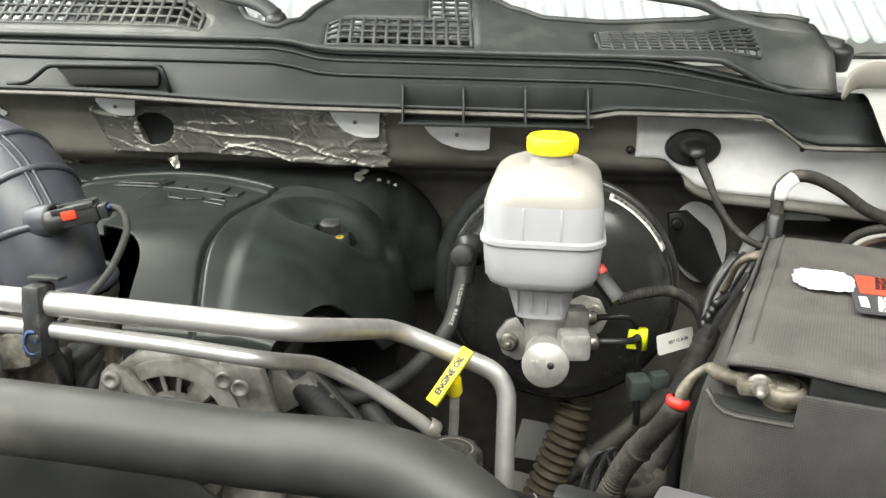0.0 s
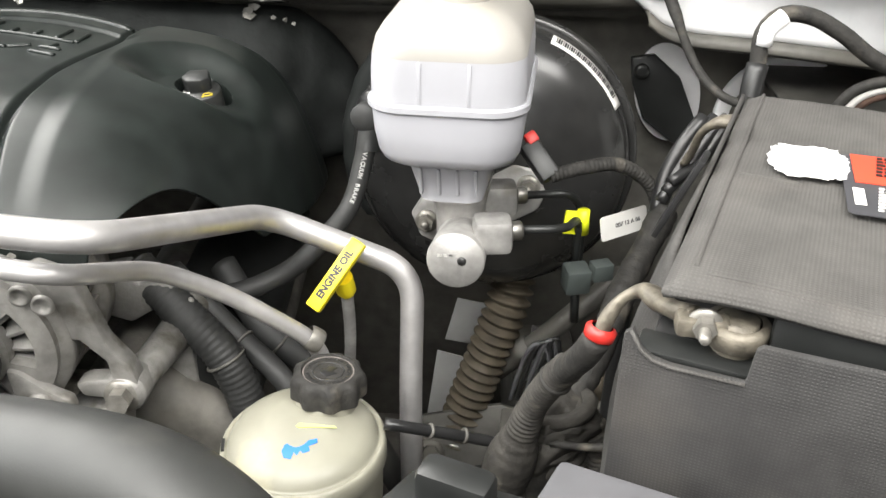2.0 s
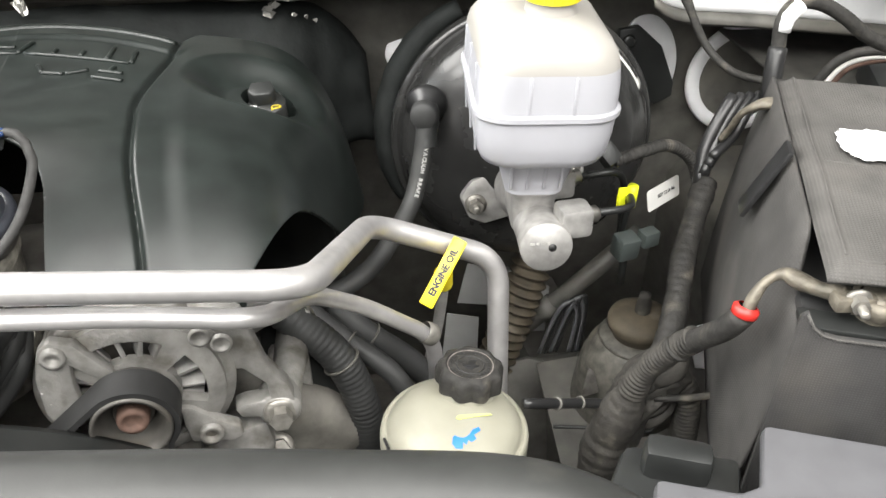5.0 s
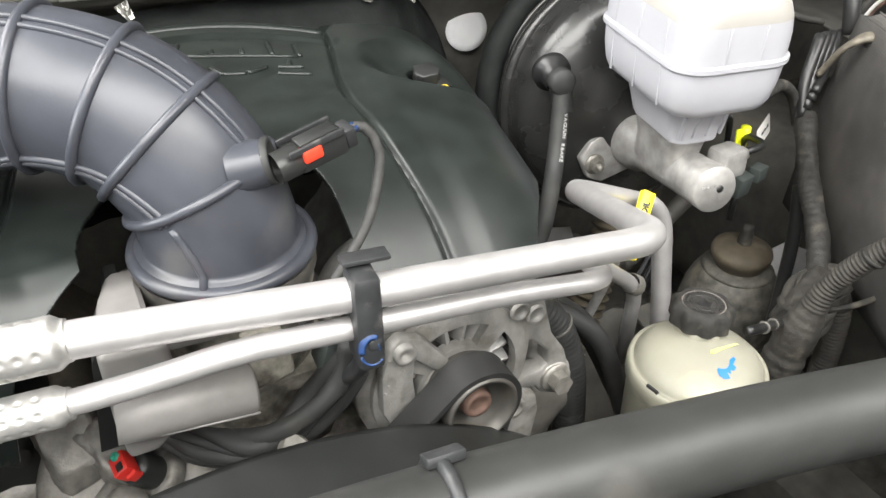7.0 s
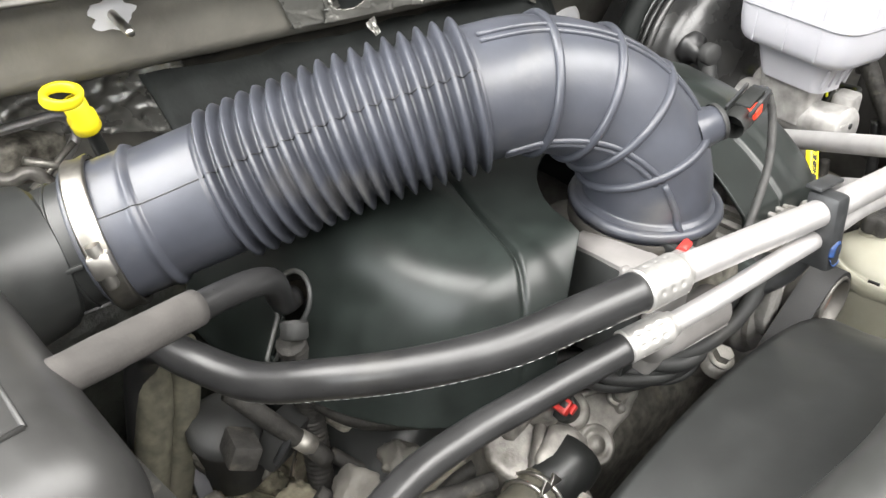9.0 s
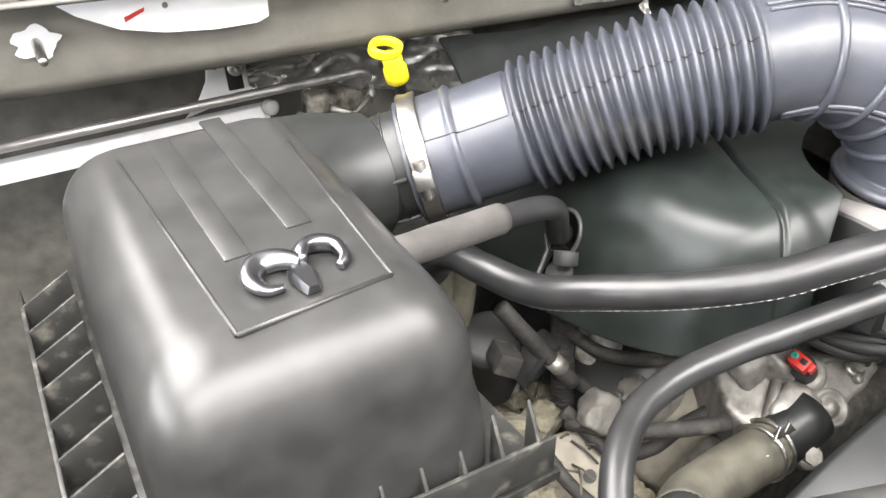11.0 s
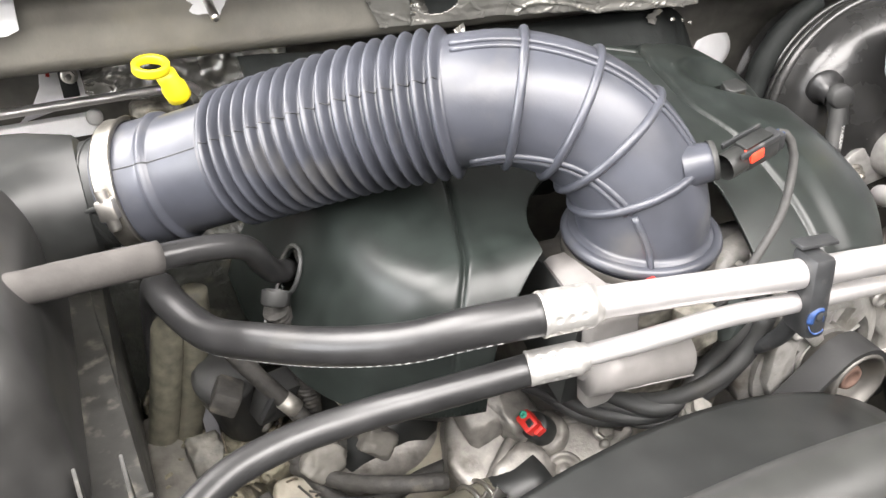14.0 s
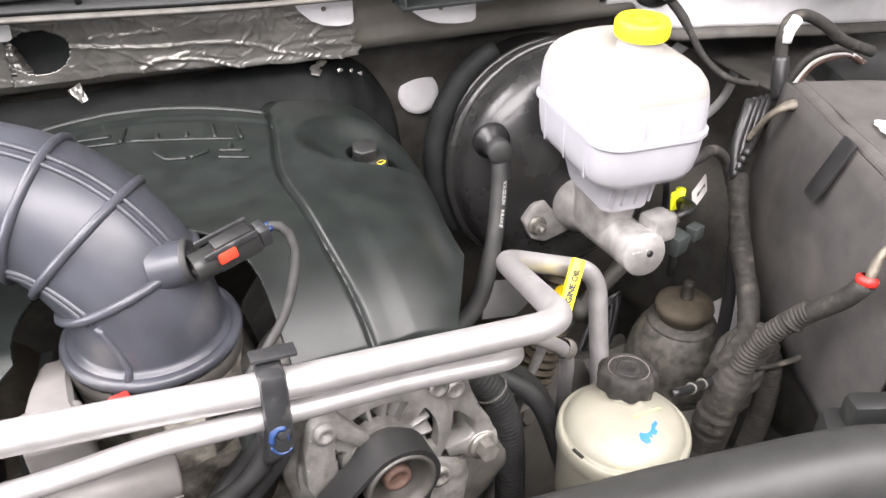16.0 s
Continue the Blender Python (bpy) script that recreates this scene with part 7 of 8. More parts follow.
res = thing("brake_fluid_reservoir", (0.107, 0.79, 1.27), "white translucent brake fluid reservoir", "reservoir")


def rr(w, d, r, z, oy=0.0, ox=0.0):
    return [RM @ V(a * 1.11 + ox, b * 0.96 + oy, z) for a, b in rounded(w, d, r, 7)]


part("lower_tank", loft([rr(0.044, 0.082, 0.012, 1.284), rr(0.046, 0.086, 0.013, 1.288, 0.002), rr(0.06, 0.1, 0.016, 1.316, 0.002), rr(0.064, 0.106, 0.016, 1.3215, 0.002), rr(0.079, 0.13, 0.022, 1.3225), rr(0.088, 0.142, 0.025, 1.326), rr(0.0935, 0.1485, 0.026, 1.333), rr(0.0972, 0.152, 0.025, 1.348), rr(0.099, 0.153, 0.024, 1.3665)]), FLUIDP, res)
part("seam", loft([rr(0.101, 0.155, 0.024, 1.366), rr(0.104, 0.158, 0.026, 1.3675), rr(0.104, 0.158, 0.026, 1.3715), rr(0.101, 0.155, 0.024, 1.373)]), FLUIDP, res)
part("upper_tank", loft([rr(0.099, 0.153, 0.024, 1.372), rr(0.0985, 0.1525, 0.024, 1.392), rr(0.0972, 0.1512, 0.026, 1.404)]), FLUIDP, res)
part("tank_top", loft([rr(0.0972, 0.1512, 0.026, 1.404), rr(0.097, 0.151, 0.026, 1.405), rr(0.0935, 0.148, 0.028, 1.4135), rr(0.086, 0.141, 0.03, 1.4205), rr(0.073, 0.127, 0.029, 1.4265), rr(0.052, 0.105, 0.023, 1.4315), rr(0.034, 0.075, 0.016, 1.433)]), WHITEP, res)
for dx in (-0.017, 0.017):
    part("wall_rib", box(0.003, 0.002, 0.03, RM @ Matrix.Translation((dx, -0.0728, 1.388)), 0.0009), FLUIDP, res)
for dy in (-0.04, 0.0, 0.04):
    part("wall_rib", box(0.002, 0.003, 0.03, RM @ Matrix.Translation((-0.0545, dy, 1.388)), 0.0009), FLUIDP, res)
    part("wall_rib", box(0.002, 0.003, 0.04, RM @ Matrix.Translation((-0.0535, dy, 1.348)) @ Matrix.Rotation(radians(-3), 4, "Y"), 0.0009), FLUIDP, res)
part("neck", lathe([(0.021, 0), (0.02, 0.008), (0.0185, 0.02)], 36, m=frame_to((0.104, 0.778, 1.428), (0, -0.02, 1))), WHITEP, res)
rc = part("cap", lathe([(0.0225, 0), (0.0235, 0.001), (0.0235, 0.013), (0.022, 0.0155), (0.017, 0.016), (0.0155, 0.0145), (0.008, 0.0145), (0.007, 0.016), (0, 0.016)], 48, m=frame_to((0.104, 0.778, 1.443), (0, -0.02, 1))), YELLOW, res, "yellow screw cap")
for k in range(24):
    part("cap_grip", box(0.0012, 0.0022, 0.0105, frame_to((0.104, 0.778, 1.4505), (0, -0.02, 1)) @ Matrix.Rotation(radians(15 * k), 4, "Z") @ Matrix.Translation((0.0236, 0, 0)), 0.0004), YELLOW, rc)
for k in range(4):
    part("cap_mark", box(0.008, 0.0018, 0.0008, frame_to((0.104, 0.778, 1.4582), (0, -0.02, 1)) @ Matrix.Rotation(radians(90 * k + 20), 4, "Z") @ Matrix.Translation((0, 0.0115, 0))), CAPMARK, rc)
for dx in (-0.022, -0.008, 0.006, 0.02):
    part("stiffening_rib", box(0.0028, 0.004, 0.024, RM @ Matrix.Translation((dx, -0.0425, 1.3025)) @ Matrix.Rotation(radians(12), 4, "X"), 0.001), FLUIDP, res)
fs = thing("fluid_level_plug", (0.155, 0.79, 1.315), "black level sensor plug with a red clip", "connector")
fmx = frame_to((0.163, 0.787, 1.308), (0.5, -0.5, -0.6))
part("plug", box(0.016, 0.014, 0.034, fmx @ Matrix.Translation((0, 0, 0.006)), 0.002), BLACK, fs)
part("clip", box(0.01, 0.008, 0.01, fmx @ Matrix.Translation((0.004, 0.004, -0.012)), 0.002), RED, fs, "red locking clip")
part("lead", tube(spline([(0.175, 0.775, 1.295), (0.2, 0.775, 1.302), (0.23, 0.785, 1.3), (0.258, 0.79, 1.28), (0.27, 0.785, 1.25)], 0.001), lambda d, t: 0.0055 + 0.0005 * math.sin(d * 1800), 14), TAPE, fs)
tag = thing("paper_tag", (0.245, 0.808, 1.24), "pale paper code tag on the wiring", "tag")
tm = frame_to((0.244, 0.803, 1.238), (0.5, -0.86, 0.25), (0.86, 0.5, 0.0))
part("sheet", prism(rounded(0.051, 0.021, 0.003), 0.0008, tm), PAPER, tag)
part("print", text_mesh("007 12 A 06", 0.0055, 0.0002, tm @ Matrix.Translation((0.004, 0.0, 0.001))), INK, tag, "black code print")
conn = thing("line_clip", (0.206, 0.782, 1.19), "grey green plastic line clip", "clip")
part("block", box(0.022, 0.02, 0.024, pose(0.204, 0.784, 1.195, 5, 0, 10), 0.003), CLIPG, conn)
part("side", box(0.018, 0.014, 0.016, pose(0.224, 0.78, 1.205, 0, 0, 15), 0.002), CLIPG, conn)
part("tail", tube([(0.204, 0.784, 1.19), (0.206, 0.785, 1.15)], 0.004, 8), BLACK, conn)

vac = thing("vacuum_hose", (0.02, 0.87, 1.2), "black rubber vacuum hose to the brake servo", "hose")
VH = spline([(0.026, 0.868, 1.3), (0.02, 0.858, 1.27), (0.008, 0.842, 1.235), (-0.015, 0.815, 1.215), (-0.045, 0.785, 1.2), (-0.09, 0.76, 1.195), (-0.13, 0.745, 1.215)], 0.002)
part("hose", tube(VH, 0.0087, 20), MATTE, vac)
part("elbow", lathe([(0, -0.012), (0.009, -0.01), (0.0115, -0.004), (0.0115, 0.008), (0.01, 0.014), (0.01, 0.03)], 28, m=frame_to((0.028, 0.874, 1.306), (-0.1, -0.4, -0.85))), BLACK, vac)
part("check_valve", lathe([(0.019, -0.004), (0.019, 0.004), (0.013, 0.007), (0.0115, 0.022)], 28, m=frame_to((0.032, 0.896, 1.306), (-0.25, -0.9, -0.1))), RUBBER, vac)
part("valve_end", lathe([(0.0125, 0), (0.0125, 0.01), (0.011, 0.012), (0, 0.012)], 24, m=frame_to((0.025, 0.872, 1.309), (-0.25, -0.9, 0.1))), MATTE, vac)
vp = bmesh.new()
for k, ch in enumerate("VACUUM BRAKE"):
    if ch == " ":
        continue
    i = 12 + 2 * k
    t = (VH[i + 2] - VH[i - 2]).normalized()
    n = V(0.15, -0.8, 0.6)
    n = (n - n.dot(t) * t).normalized()
    joined(vp, text_mesh(ch, 0.0052, 0.0001, frame_to(VH[i] + n * 0.0088, n, t), 0.0002))
part("print", vp, PRINTGREY, vac, "white lettering VACUUM BRAKE")

oil = thing("engine_oil_dipstick", (0.015, 0.73, 1.1), "yellow T-handled engine oil dipstick", "dipstick")
ta, tb = V(-0.008, 0.700, 1.224), V(0.026, 0.733, 1.257)
tx = (tb - ta).normalized()
tmx = frame_to((ta + tb) / 2, V(-0.15, -0.75, 0.62), tx)
part("handle", box((tb - ta).length + 0.004, 0.0125, 0.0075, tmx, 0.0015), YELLOW, oil)
part("lettering", text_mesh("ENGINE OIL", 0.0079, 0.0003, tmx @ Matrix.Translation((0, 0, 0.0038)), 0.00045), INK, oil, "black lettering ENGINE OIL")
part("stem", lathe([(0.006, 0), (0.008, 0.004), (0.008, 0.02)], 20, m=frame_to((0.014, 0.735, 1.212), (-0.1, -0.3, 0.9))), YELLOW, oil)
part("tube", tube(spline([(0.014, 0.735, 1.215), (0.012, 0.75, 1.15), (0.0, 0.77, 1.05), (-0.02, 0.78, 0.9)]), 0.005, 12), CAST, oil)


# ---- battery ----
BYAW = -25.5
BM = pose(0.192, 0.513, 0, 0, 0, BYAW)   # front left top corner; x across, y back
BW, BD, BT = 0.2, 0.302, 1.362
battery = thing("battery", BM @ V(BW / 2, BD / 2, 1.1), "black car battery in a grey woven thermal wrap", "battery")
# soft wrapped top with a slightly uneven edge
bm = bmesh.new()
NXB, NYB = 20, 30
g = []
for i in range(NXB + 1):
    row = []
    for j in range(NYB + 1):
        a, b = BW * i / NXB, BD * j / NYB
        e = min(a, b, BW - a, BD - b)
        z = BT - 0.006 * smoothstep(0.012, 0, e) + 0.0025 * noise.noise((a * 12, b * 12, 0)) - 0.004 * math.exp(-((b - 0.2 - 0.02 * math.sin(a * 30)) / 0.012) ** 2) * 0.5
        row.append(bm.verts.new(BM @ V(a, b + 0.003 * noise.noise((a * 15, b * 4, 5)), z)))
    g.append(row)
for i in range(NXB):
    for j in range(NYB):
        bm.faces.new((g[i][j], g[i + 1][j], g[i + 1][j + 1], g[i][j + 1]))
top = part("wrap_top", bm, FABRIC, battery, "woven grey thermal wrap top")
top.modifiers.new("thickness", "SOLIDIFY").thickness = 0.004
for a, b in (((0.012, 0.02), (0.012, BD - 0.006)), ((0.018, 0.014), (BW - 0.004, 0.014)), ((0.016, 0.14), (0.05, 0.142))):
    line = [BM @ V(a[0] + (b[0] - a[0]) * t, a[1] + (b[1] - a[1]) * t, BT - 0.0005 + 0.0025 * noise.noise(((a[0] + (b[0] - a[0]) * t) * 12, (a[1] + (b[1] - a[1]) * t) * 12, 0))) for t in linspace(0, 1, 40)]
    part("seam", tube(line, 0.0013, 6), FABRIC, battery)
# side flap of the wrap, hanging and slightly bowed
bm = bmesh.new()
g = []
for j in range(31):
    b = -0.008 + (BD + 0.008) * j / 30
    cut = 0.045 * smoothstep(0.06, 0.035, b)
    g.append([bm.verts.new(BM @ V(-0.004 - 0.016 * math.sin(math.pi * k / 12) * (0.6 + 0.4 * math.sin(b * 14)) * smoothstep(-0.01, 0.07, b) - 0.02 * k / 12, b, BT - 0.004 - cut - (0.22 - cut) * k / 12)) for k in range(13)])
for j in range(30):
    for k in range(12):
        bm.faces.new((g[j][k], g[j + 1][k], g[j + 1][k + 1], g[j][k + 1]))
side = part("wrap_side", bm, FABRICS_SHADED, battery)
side.modifiers.new("thickness", "SOLIDIFY").thickness = 0.003
part("strap", box(0.004, 0.022, 0.062, BM @ pose(-0.018, 0.152, BT - 0.026, 0, 22, 0), 0.001), RUBBER, battery, "black hook and loop strap")
# bare case showing in the cut-out of the wrap by the terminal
part("case", box(BW + 0.02, BD - 0.01, 0.2, BM @ Matrix.Translation((BW / 2 + 0.006, BD / 2 - 0.004, BT - 0.141)), 0.006), CASE, battery)
part("case_shelf", box(0.056, 0.02, 0.006, BM @ Matrix.Translation((0.02, 0.003, BT - 0.04)), 0.002), BLACK, battery)
part("case_riser", box(0.16, 0.012, 0.03, BM @ Matrix.Translation((0.132, 0.012, BT - 0.024)), 0.004), BLACK, battery)
FRONT = BM @ Matrix.Translation((0, -0.012, BT)) @ Euler((radians(90), 0, 0)).to_matrix().to_4x4()
front = prism([(-0.014, -0.22), (-0.012, -0.024), (-0.008, -0.02), (-0.003, -0.03), (0.003, -0.0345), (0.012, -0.036), (0.046, -0.035), (0.0475, -0.016), (0.05, -0.0135), (BW + 0.04, -0.008), (BW + 0.04, -0.22)], 0.004, FRONT, 0.0012)
part("wrap_front", front, FABRICF_SHADED, battery, "woven grey thermal wrap front")
part("wrap_hem", tube([FRONT @ V(x, z, 0.004) for x, z in ((-0.0085, -0.0215), (-0.003, -0.031), (0.003, -0.0355), (0.012, -0.037), (0.046, -0.036))], 0.001, 8), FABRIC, battery)
lab = part("warning_label", prism(rounded(0.1, 0.085, 0.004), 0.0006, BM @ pose(0.122, 0.152, BT + 0.0035, 0, 0, 6)), LABELDARK, battery, "red and dark warning label")
part("red_band", box(0.096, 0.042, 0.0006, BM @ pose(0.124, 0.173, BT + 0.0046, 0, 0, 6)), LABELRED, lab, "red band")
for k in range(8):
    q = random.Random(90 + k)
    part("print_line", bars([q.uniform(0.002, 0.006) for _ in range(6)], 0.0022, 0.0012, 0.0004, BM @ pose(0.091, 0.142 - 0.0042 * k, BT + 0.0046, 0, 0, 6)), PAPER, lab)
part("print_line", bars((0.022,), 0.006, 0.001, 0.0004, BM @ pose(0.0825, 0.116, BT + 0.0046, 0, 0, 96)), PAPER, lab)
for k in range(6):
    q = random.Random(60 + k)
    part("print_line", bars([q.uniform(0.002, 0.005) for _ in range(4)], 0.0026, 0.001, 0.0004, BM @ pose(0.089, 0.186 - 0.0052 * k, BT + 0.0054, 0, 0, 6)), INK, lab)
rb = random.Random(8)
part("torn_label", prism([(0.0225 * q * math.copysign(abs(math.cos(a)) ** 0.6, math.cos(a)), 0.0245 * q * math.copysign(abs(math.sin(a)) ** 0.6, math.sin(a))) for a, q in ((2 * math.pi * k / 96, 1 + rb.uniform(-0.05, 0.05) + 0.07 * math.sin(k * 0.55) * math.sin(k * 0.17)) for k in range(96))], 0.0008, BM @ pose(0.052, 0.168, BT + 0.0035, 0, 0, 9)), WHITE, battery, "torn white label patch")

# battery terminals and cables
term = thing("battery_terminal", (0.215, 0.51, 1.335), "dull lead battery clamp with a bolt", "terminal")
part("post", lathe([(0.0125, -0.012), (0.011, 0), (0.01, 0.016), (0, 0.016)], 24, m=Matrix.Translation((0.231, 0.51, 1.326))), LEAD, term)
part("clamp", lathe([(0.01, 0), (0.0155, 0.001), (0.0155, 0.011), (0.0115, 0.012)], 28, m=Matrix.Translation((0.231, 0.51, 1.329))), LEAD, term)
part("jaw", box(0.026, 0.013, 0.011, pose(0.214, 0.511, 1.338, 0, 0, -10), 0.003), LEAD, term)
part("bolt", hexbolt(frame_to((0.2145, 0.509, 1.3405), (-0.25, -0.9, -0.05)), 0.0058, 0.006, stud=0.008), BOLT, term)
part("lug", tube(spline([(0.1755, 0.5525, 1.303), (0.1785, 0.554, 1.313), (0.186, 0.556, 1.3235), (0.1955, 0.5535, 1.33), (0.2015, 0.543, 1.3305), (0.205, 0.53, 1.334), (0.213, 0.516, 1.338)], 0.002), lambda d, t: 0.0052 + 0.0026 * smoothstep(0.35, 0.6, t) + 0.0008 * math.sin(14 * t), 14, squash=0.72), LEAD, term)
bc = thing("battery_cable", (0.18, 0.6, 1.2), "dusty taped battery cable with a red end", "cable")
part("red_end", lathe([(0.006, 0), (0.0088, 0.0015), (0.009, 0.0065), (0.0062, 0.0085)], 24, m=frame_to((0.174, 0.5535, 1.2985), (0.25, 0.1, 1))), RED, bc, "red heat-shrink end")
part("cable", tube(spline([(0.1745, 0.5535, 1.301), (0.17, 0.562, 1.282), (0.165, 0.58, 1.258), (0.16, 0.598, 1.235)]), 0.0085, 16), TAPE, bc)
part("conduit", tube(spline([(0.165, 0.585, 1.254), (0.158, 0.602, 1.228), (0.15, 0.617, 1.196), (0.142, 0.622, 1.16), (0.13, 0.625, 1.1), (0.12, 0.62, 1.0)], 0.0008), lambda d, t: 0.0095 + 0.0085 * smoothstep(0.25, 0.5, t) + 0.0008 * math.sin(d * 1500) * (1 - smoothstep(0.28, 0.4, t)) + 0.0012 * noise.noise((d * 160, 7, 0)) * smoothstep(0.28, 0.4, t) + 0.004 * noise.noise((d * 28, 3, 0)) * smoothstep(0.2, 0.4, t), 18), CONDUIT, bc)
part("tie", torus(frame_to((0.16, 0.596, 1.236), (-0.3, 0.35, -0.9)), 0.0095, 0.002, 24, 6), TAPE, bc)
hn = thing("main_harness", (0.19, 0.68, 1.0), "thick taped wiring harness beside the battery", "harness")
part("trunk", tube(spline([(0.27, 0.778, 1.262), (0.247, 0.747, 1.238), (0.228, 0.72, 1.22), (0.202, 0.675, 1.19), (0.175, 0.645, 1.16), (0.155, 0.635, 1.12), (0.13, 0.63, 1.05), (0.12, 0.63, 0.95)], 0.0015), lambda d, t: 0.0108 + 0.0075 * smoothstep(0.4, 0.7, t) + 0.0016 * noise.noise((d * 40, 0, 0)) + 0.0009 * noise.noise((d * 200, 0, 0)), 20), TAPE, hn)
part("branch", tube(spline([(0.235, 0.735, 1.21), (0.23, 0.72, 1.15), (0.225, 0.71, 1.05)]), 0.007, 12), RUBBER, hn)
part("junction", lump(0.03, 0.026, 0.04, pose(0.172, 0.643, 1.15, 20, 10, 30), 0.35, 2.6, 6.0), CONDUIT, hn)
for k in range(5):
    q = random.Random(70 + k)
    c = V(0.172 + q.uniform(-.006, .006), 0.643 + q.uniform(-.006, .006), 1.15 - 0.012 * (k - 2))
    part("wrap_turn", torus(frame_to(c, (-0.3 + q.uniform(-.3, .3), 0.2, 0.9)), 0.0185 + q.uniform(0, .003), 0.006, 24, 6), CONDUIT, hn)
part("branch", tube(spline([(0.19, 0.645, 1.165), (0.205, 0.635, 1.14), (0.208, 0.63, 1.08), (0.2, 0.63, 1.0)], 0.001), lambda d, t: 0.0115 + 0.001 * math.sin(d * 1500), 14), CONDUIT, hn)
for k in range(4):
    o = k * 0.009
    part("cable", tube(spline([(0.262 + o * .3, 0.776, 1.262 + o), (0.27 + o, 0.79, 1.29 + o * .4), (0.285 + o, 0.80, 1.315 + o * .2), (0.3 + o, 0.81, 1.33)]), 0.006 - 0.0005 * k, 12), RUBBER, hn)
part("lug", tube(spline([(0.282, 0.787, 1.3), (0.2855, 0.782, 1.313), (0.287, 0.772, 1.332), (0.2935, 0.762, 1.344), (0.305, 0.757, 1.347), (0.32, 0.757, 1.344)], 0.003), lambda d, t: 0.0045 + 0.003 * smoothstep(0.5, 0.8, t), 14, squash=0.7), LEAD, hn, "bare lead cable lug")
part("tie_strap", tube(spline([(0.165, 0.62, 1.16), (0.19, 0.61, 1.165), (0.21, 0.605, 1.17)]), 0.003, 8), TAPE, hn)
# looped cable by the back of the battery
lp = thing("looped_cable", (0.335, 0.8, 1.36), "black looped cable with white tape behind the battery", "cable")
part("loop", tube(spline([(0.33, 0.805, 1.345), (0.337, 0.815, 1.37), (0.338, 0.82, 1.395), (0.352, 0.825, 1.408), (0.375, 0.825, 1.407), (0.4, 0.82, 1.395), (0.43, 0.815, 1.375), (0.48, 0.81, 1.355)]), 0.0065, 14), TAPE, lp)
part("white_tape", tube(spline([(0.3385, 0.8165, 1.387), (0.341, 0.817, 1.399), (0.352, 0.819, 1.4085)]), 0.0068, 14), WHITE, lp)
part("stalk", tube(spline([(0.331, 0.80, 1.33), (0.333, 0.808, 1.355), (0.337, 0.815, 1.372)]), 0.0085, 12), RUBBER, lp)
fb = thing("fuse_box", (0.54, 0.84, 1.26), "dark fuse box with red and white cables behind the battery", "fuse box")
part("base", box(0.12, 0.1, 0.06, pose(0.54, 0.84, 1.29, 0, 0, BYAW), 0.008), BLACK, fb)
for k in range(3):
    part("cable", tube(spline([(0.425 + 0.009 * k, 0.87, 1.30), (0.445 + 0.006 * k, 0.862, 1.335 - 0.004 * k), (0.48 + 0.006 * k, 0.85, 1.345 - 0.004 * k), (0.53, 0.85, 1.32)]), 0.005, 10), (TAPE, PAPER, RUST)[k], fb)

# grey moulded cover in front of the battery
tray = thing("battery_tray_cover", (0.15, 0.44, 1.25), "grey moulded plastic cover beside the battery", "cover")
TM = pose(0.143, 0.471, 1.29, 0, 0, BYAW)
part("top_plate", prism([(0.0, 0.0), (0.3, 0.0), (0.3, -0.3), (-0.07, -0.3), (-0.06, -0.055), (-0.016, -0.054), (-0.004, -0.046)], 0.012, TM @ Matrix.Translation((0, 0, -0.012)), 0.004), GREYP, tray)
part("step", prism([(-0.075, -0.005), (-0.005, 0.0), (-0.008, -0.05), (-0.05, -0.055), (-0.085, -0.05)], 0.03, TM @ Matrix.Translation((0, 0, -0.06)), 0.006), BLACK, tray)
part("clip_block", box(0.04, 0.02, 0.03, TM @ Matrix.Translation((-0.045, -0.02, -0.025)), 0.006), BLACK, tray)
part("front_skirt", box(0.36, 0.012, 0.2, TM @ Matrix.Translation((0.12, -0.295, -0.11)), 0.004), BLACK, tray)
part("side_wall", box(0.012, 0.22, 0.2, TM @ Matrix.Translation((-0.062, -0.18, -0.11)), 0.004), BLACK, tray)

# suspension mount below
mount = thing("suspension_mount", (0.235, 0.775, 0.95), "dusty black suspension mount with a rubber top", "suspension mount")
mm = Matrix.Translation((0.232, 0.778, 0))
part("tower", lathe([(0.066, 0.9), (0.061, 0.99), (0.0575, 1.03), (0.0545, 1.05), (0.049, 1.066), (0.042, 1.078), (0.036, 1.084), (0.028, 1.087), (0.0, 1.088)], 48, m=mm), GRIME, mount)
part("collar", lathe([(0.038, 1.079), (0.0405, 1.0815), (0.038, 1.0845), (0.033, 1.087)], 48, m=mm), GRIME, mount)
part("rubber", lathe([(0.026, 1.084), (0.029, 1.092), (0.0325, 1.097), (0.0335, 1.103), (0.032, 1.108), (0.022, 1.112), (0.01, 1.115), (0, 1.1155)], 40, m=mm), BOOTDUST, mount, "dusty rubber mount top")
part("stud", lathe([(0.008, 1.112), (0.0075, 1.126), (0.006, 1.132), (0.006, 1.137), (0, 1.1375)], 16, m=mm), CONDUIT, mount)
part("fin", prism([(0, 0), (0.03, 0.01), (0.02, 0.05), (0.01, 0.06)], 0.003, frame_to((0.165, 0.75, 1.035), (-0.2, -1, 0.2)) @ Matrix.Scale(0.6, 4), 0.001), CASTPALE, mount, "pale bent sheet tab")
part("base_flange", prism([(-0.1, -0.08), (0.09, -0.09), (0.1, 0.06), (-0.08, 0.07)], 0.006, pose(0.232, 0.778, 0.995, 4, -6, 0), 0.002), BODYDARK, mount)
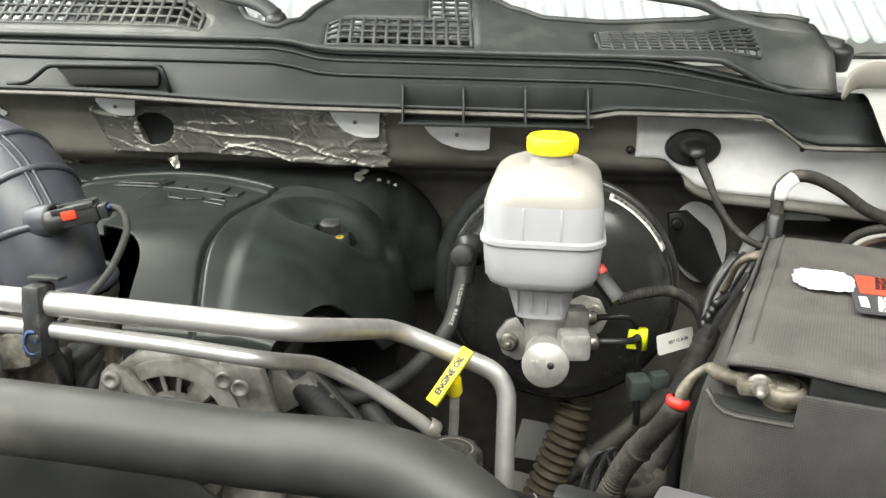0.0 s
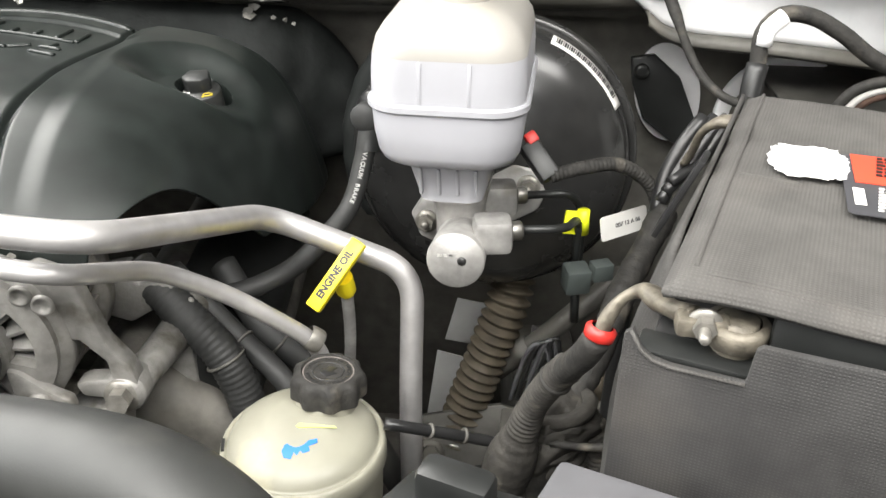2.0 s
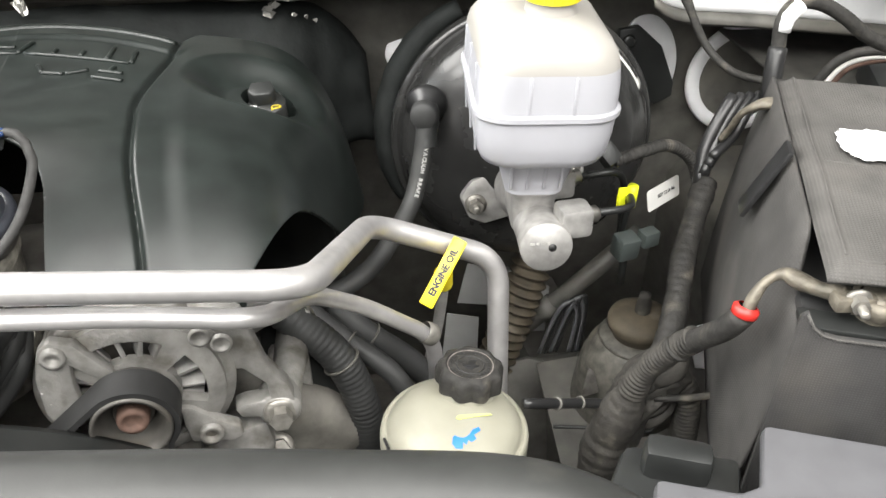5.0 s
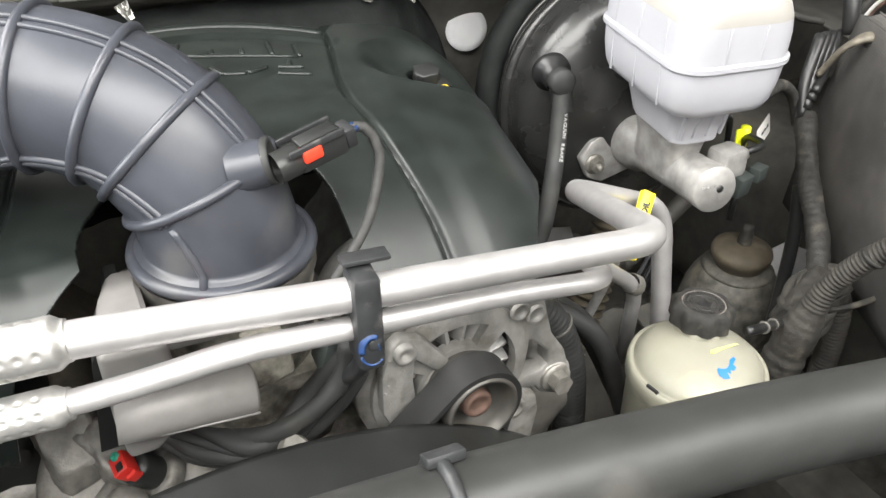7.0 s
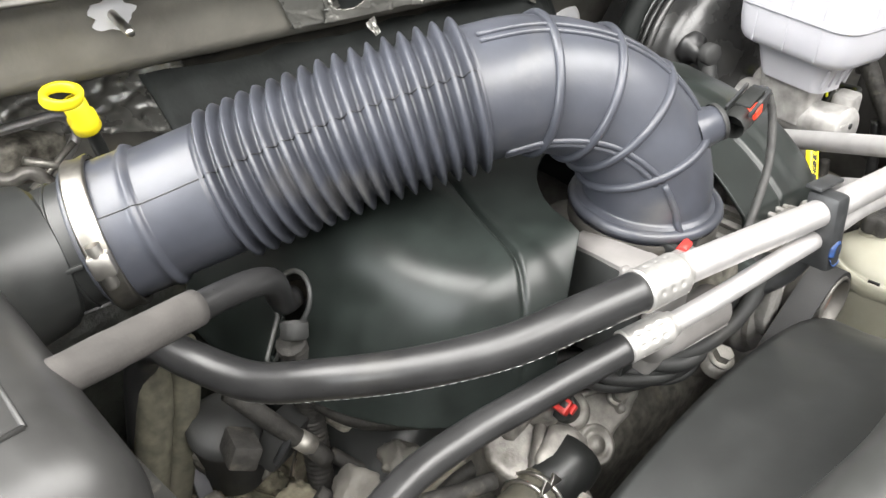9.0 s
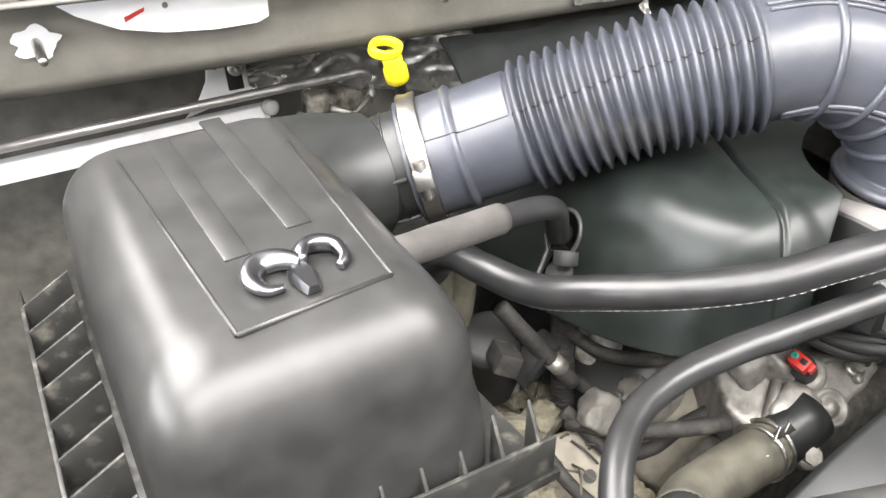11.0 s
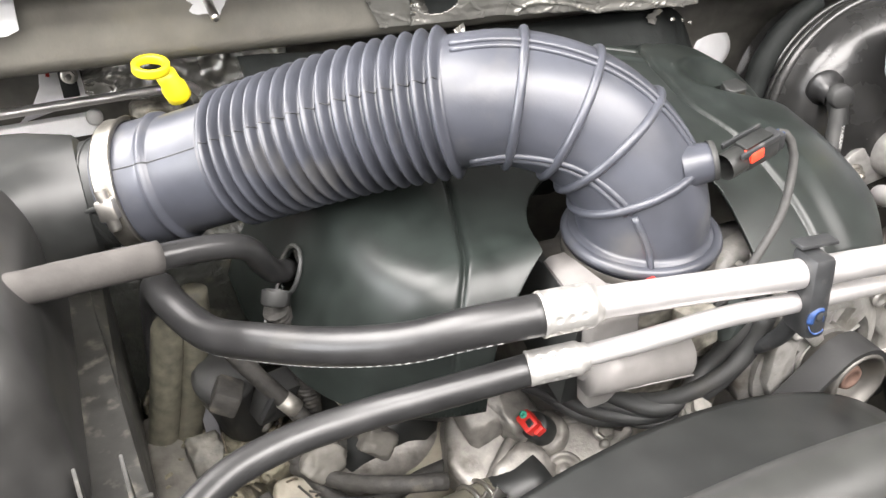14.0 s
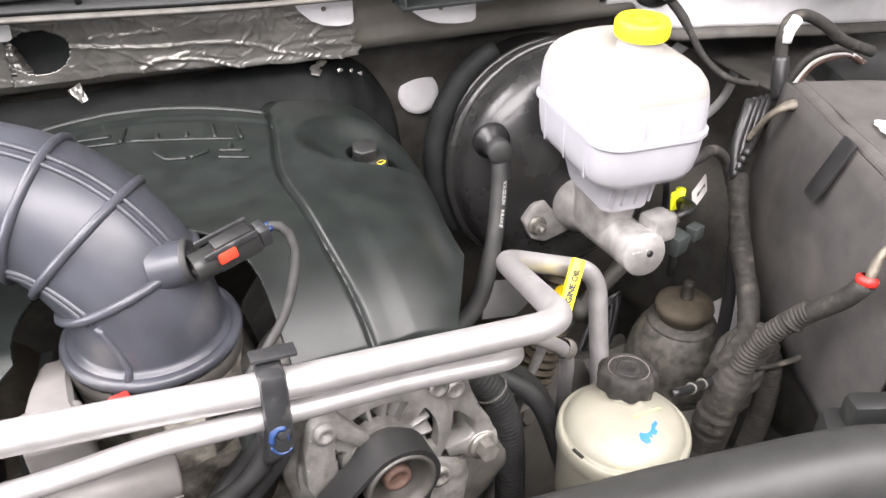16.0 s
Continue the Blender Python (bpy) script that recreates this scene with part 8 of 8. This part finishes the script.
part("edge_wire", tube(spline([(0.13, 0.73, 1.02), (0.18, 0.71, 1.028), (0.225, 0.705, 1.02), (0.235, 0.715, 1.06), (0.24, 0.725, 1.075)]), 0.002, 8), BLACK, mount)
# pale plate takes the place of light falling into the wheel well
arch = thing("lit_wheel_well_patch", (0.338, 0.8, 1.01), "pale plate standing in for the lit wheel well behind the mount", "panel")
part("edge", prism([(-0.02, -0.03), (0.03, -0.035), (0.04, 0.01), (0.012, 0.028), (-0.025, 0.02)], 0.004, frame_to((0.338, 0.8, 1.033), (-0.3, -0.8, 0.5)), 0.001), PAINT, arch)

# corrugated boot and pipes towards the frame
boot = thing("steering_boot", (0.12, 0.86, 1.0), "dusty corrugated rubber boot below the servo", "boot")
part("bellows", tube(spline([(0.175, 0.95, 1.16), (0.163, 0.918, 1.095), (0.145, 0.905, 1.04), (0.122, 0.895, 0.975), (0.105, 0.888, 0.92)], 0.0012), lambda d, t: 0.0205 + 0.0036 * math.sin(d * 560), 22), BOOTDUST, boot)
part("sleeve", tube([(0.108, 0.889, 0.93), (0.095, 0.884, 0.88), (0.075, 0.876, 0.8)], 0.018, 20), BOOTDUST, boot)
part("band", torus(frame_to((0.106, 0.8885, 0.923), (-0.25, -0.1, -1)), 0.0205, 0.0022, 32, 6), STEEL, boot)
rod = thing("steering_shaft", (0.2, 0.89, 1.05), "dusty dark steel steering shaft", "shaft")
part("shaft", tube([(0.27, 0.88, 1.14), (0.2, 0.893, 1.058), (0.14, 0.905, 0.99)], 0.0105, 16), BODYDARK, rod)
part("joint", tube([(0.185, 0.895, 1.042), (0.172, 0.898, 1.027)], 0.0135, 16), BODYDARK, rod)
tie = thing("track_bar", (0.17, 0.9, 0.94), "dark dusty steel bar beside the boot", "bar")
part("bar", tube([(0.12, 0.9, 0.938), (0.19, 0.9, 0.942), (0.26, 0.9, 0.944)], 0.0105, 16), BODYDARK, tie)
part("bracket", prism([(-0.02, -0.02), (0.02, -0.02), (0.014, 0.025), (-0.014, 0.022)], 0.01, frame_to((0.235, 0.885, 0.95), (-0.1, -1, 0.2)), 0.002), BODYDARK, tie)
link = thing("cross_pipe", (0.1, 0.62, 1.16), "thin black pipe across the frame", "pipe")
part("run", tube(spline([(0.049, 0.612, 1.186), (0.062, 0.613, 1.182), (0.1, 0.626, 1.162), (0.135, 0.638, 1.142), (0.17, 0.652, 1.12)]), 0.0042, 12), RUBBER, link)
for k in (0.08, 0.104):
    part("pipe_band", torus(frame_to((k, 0.6165 + (k - 0.074) * 0.37, 1.176 - (k - 0.074) * 0.52), (0.75, 0.27, -0.36)), 0.0046, 0.0012, 20, 6), BODYDARK, link)
plate_ = thing("frame_bracket", (0.12, 0.86, 0.85), "dusty dark frame bracket with a bolt and a hole", "bracket")
part("plate", prism([(-0.075, -0.1), (0.09, -0.1), (0.095, 0.06), (0.03, 0.085), (-0.06, 0.07)], 0.008, frame_to((0.125, 0.862, 0.89), (-0.05, -1, 0.35)), 0.002), BODYDARK, plate_)
part("bolt", hexbolt(frame_to((0.078, 0.855, 0.93), (-0.05, -1, 0.35)), 0.01, 0.007), BODYDARK, plate_)
# black disc in place of a shaded hole through the bracket
part("hole", lathe([(0.008, 0.0003), (0, 0.0003)], 20, m=frame_to((0.13, 0.845, 0.91), (-0.05, -1, 0.35))), INK, plate_)
# pale plates added in place of lit floor showing through the gaps
shield = thing("floor_glimpse_plates", (0.11, 1.0, 0.95), "pale plates standing in for lit floor seen through gaps", "shield")
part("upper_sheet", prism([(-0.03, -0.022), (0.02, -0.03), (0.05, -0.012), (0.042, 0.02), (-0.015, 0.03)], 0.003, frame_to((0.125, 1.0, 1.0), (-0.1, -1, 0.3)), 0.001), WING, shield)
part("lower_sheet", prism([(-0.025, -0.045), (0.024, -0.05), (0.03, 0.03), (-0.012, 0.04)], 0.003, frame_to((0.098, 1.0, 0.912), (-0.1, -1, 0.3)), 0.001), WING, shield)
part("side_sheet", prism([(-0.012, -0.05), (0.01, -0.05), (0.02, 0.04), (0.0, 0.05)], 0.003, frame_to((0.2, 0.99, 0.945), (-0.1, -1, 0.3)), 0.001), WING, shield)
wl = thing("wire_loop", (0.2, 0.86, 1.02), "looped bundle of grey wires beside the steering shaft", "wiring")
for k in range(4):
    o = 0.007 * k
    part("wire", tube(spline([(0.163 + o, 0.87, 0.99), (0.17 + o, 0.865, 1.03), (0.178 + o, 0.86, 1.062 + o * 0.3), (0.19 + o * 0.8, 0.86, 1.07 + o * 0.3), (0.2 + o * 0.5, 0.862, 1.045), (0.198 + o * 0.6, 0.866, 0.99)]), 0.0024, 8), (GREYP, RUBBER, GREYP, RUBBER)[k], wl)
# hoses between alternator and bottle
for pts, r, mt, lb in (([(-0.15, 0.74, 1.235), (-0.112, 0.715, 1.208), (-0.083, 0.703, 1.178), (-0.066, 0.695, 1.135), (-0.06, 0.69, 1.08), (-0.06, 0.68, 0.97)], 0.0145, MATTE, "dusty ribbed conduit hose beside the alternator"),
                       ([(-0.13, 0.76, 1.22), (-0.08, 0.73, 1.18), (-0.03, 0.7, 1.14), (0.0, 0.68, 1.05)], 0.009, MATTE, "black rubber hose beside the alternator"),
                       ([(-0.1, 0.8, 1.2), (-0.06, 0.76, 1.16), (0.0, 0.75, 1.1), (0.05, 0.74, 1.0)], 0.012, MATTE, "black rubber hose beside the alternator")):
    h = thing("engine_hose", pts[0], lb, "hose")
    ribbed = r == 0.0145
    part("hose", tube(spline(pts, 0.0015 if ribbed else 0.006), (lambda d, t, r=r: r + 0.0005 * math.sin(d * 1300)) if ribbed else r, 16), mt, h)
    k0 = spline(pts)
    part("clamp", torus(frame_to(k0[len(k0) // 3], k0[len(k0) // 3 + 1] - k0[len(k0) // 3]), r + 0.001, 0.0012, 28, 6), BODYDARK, h)
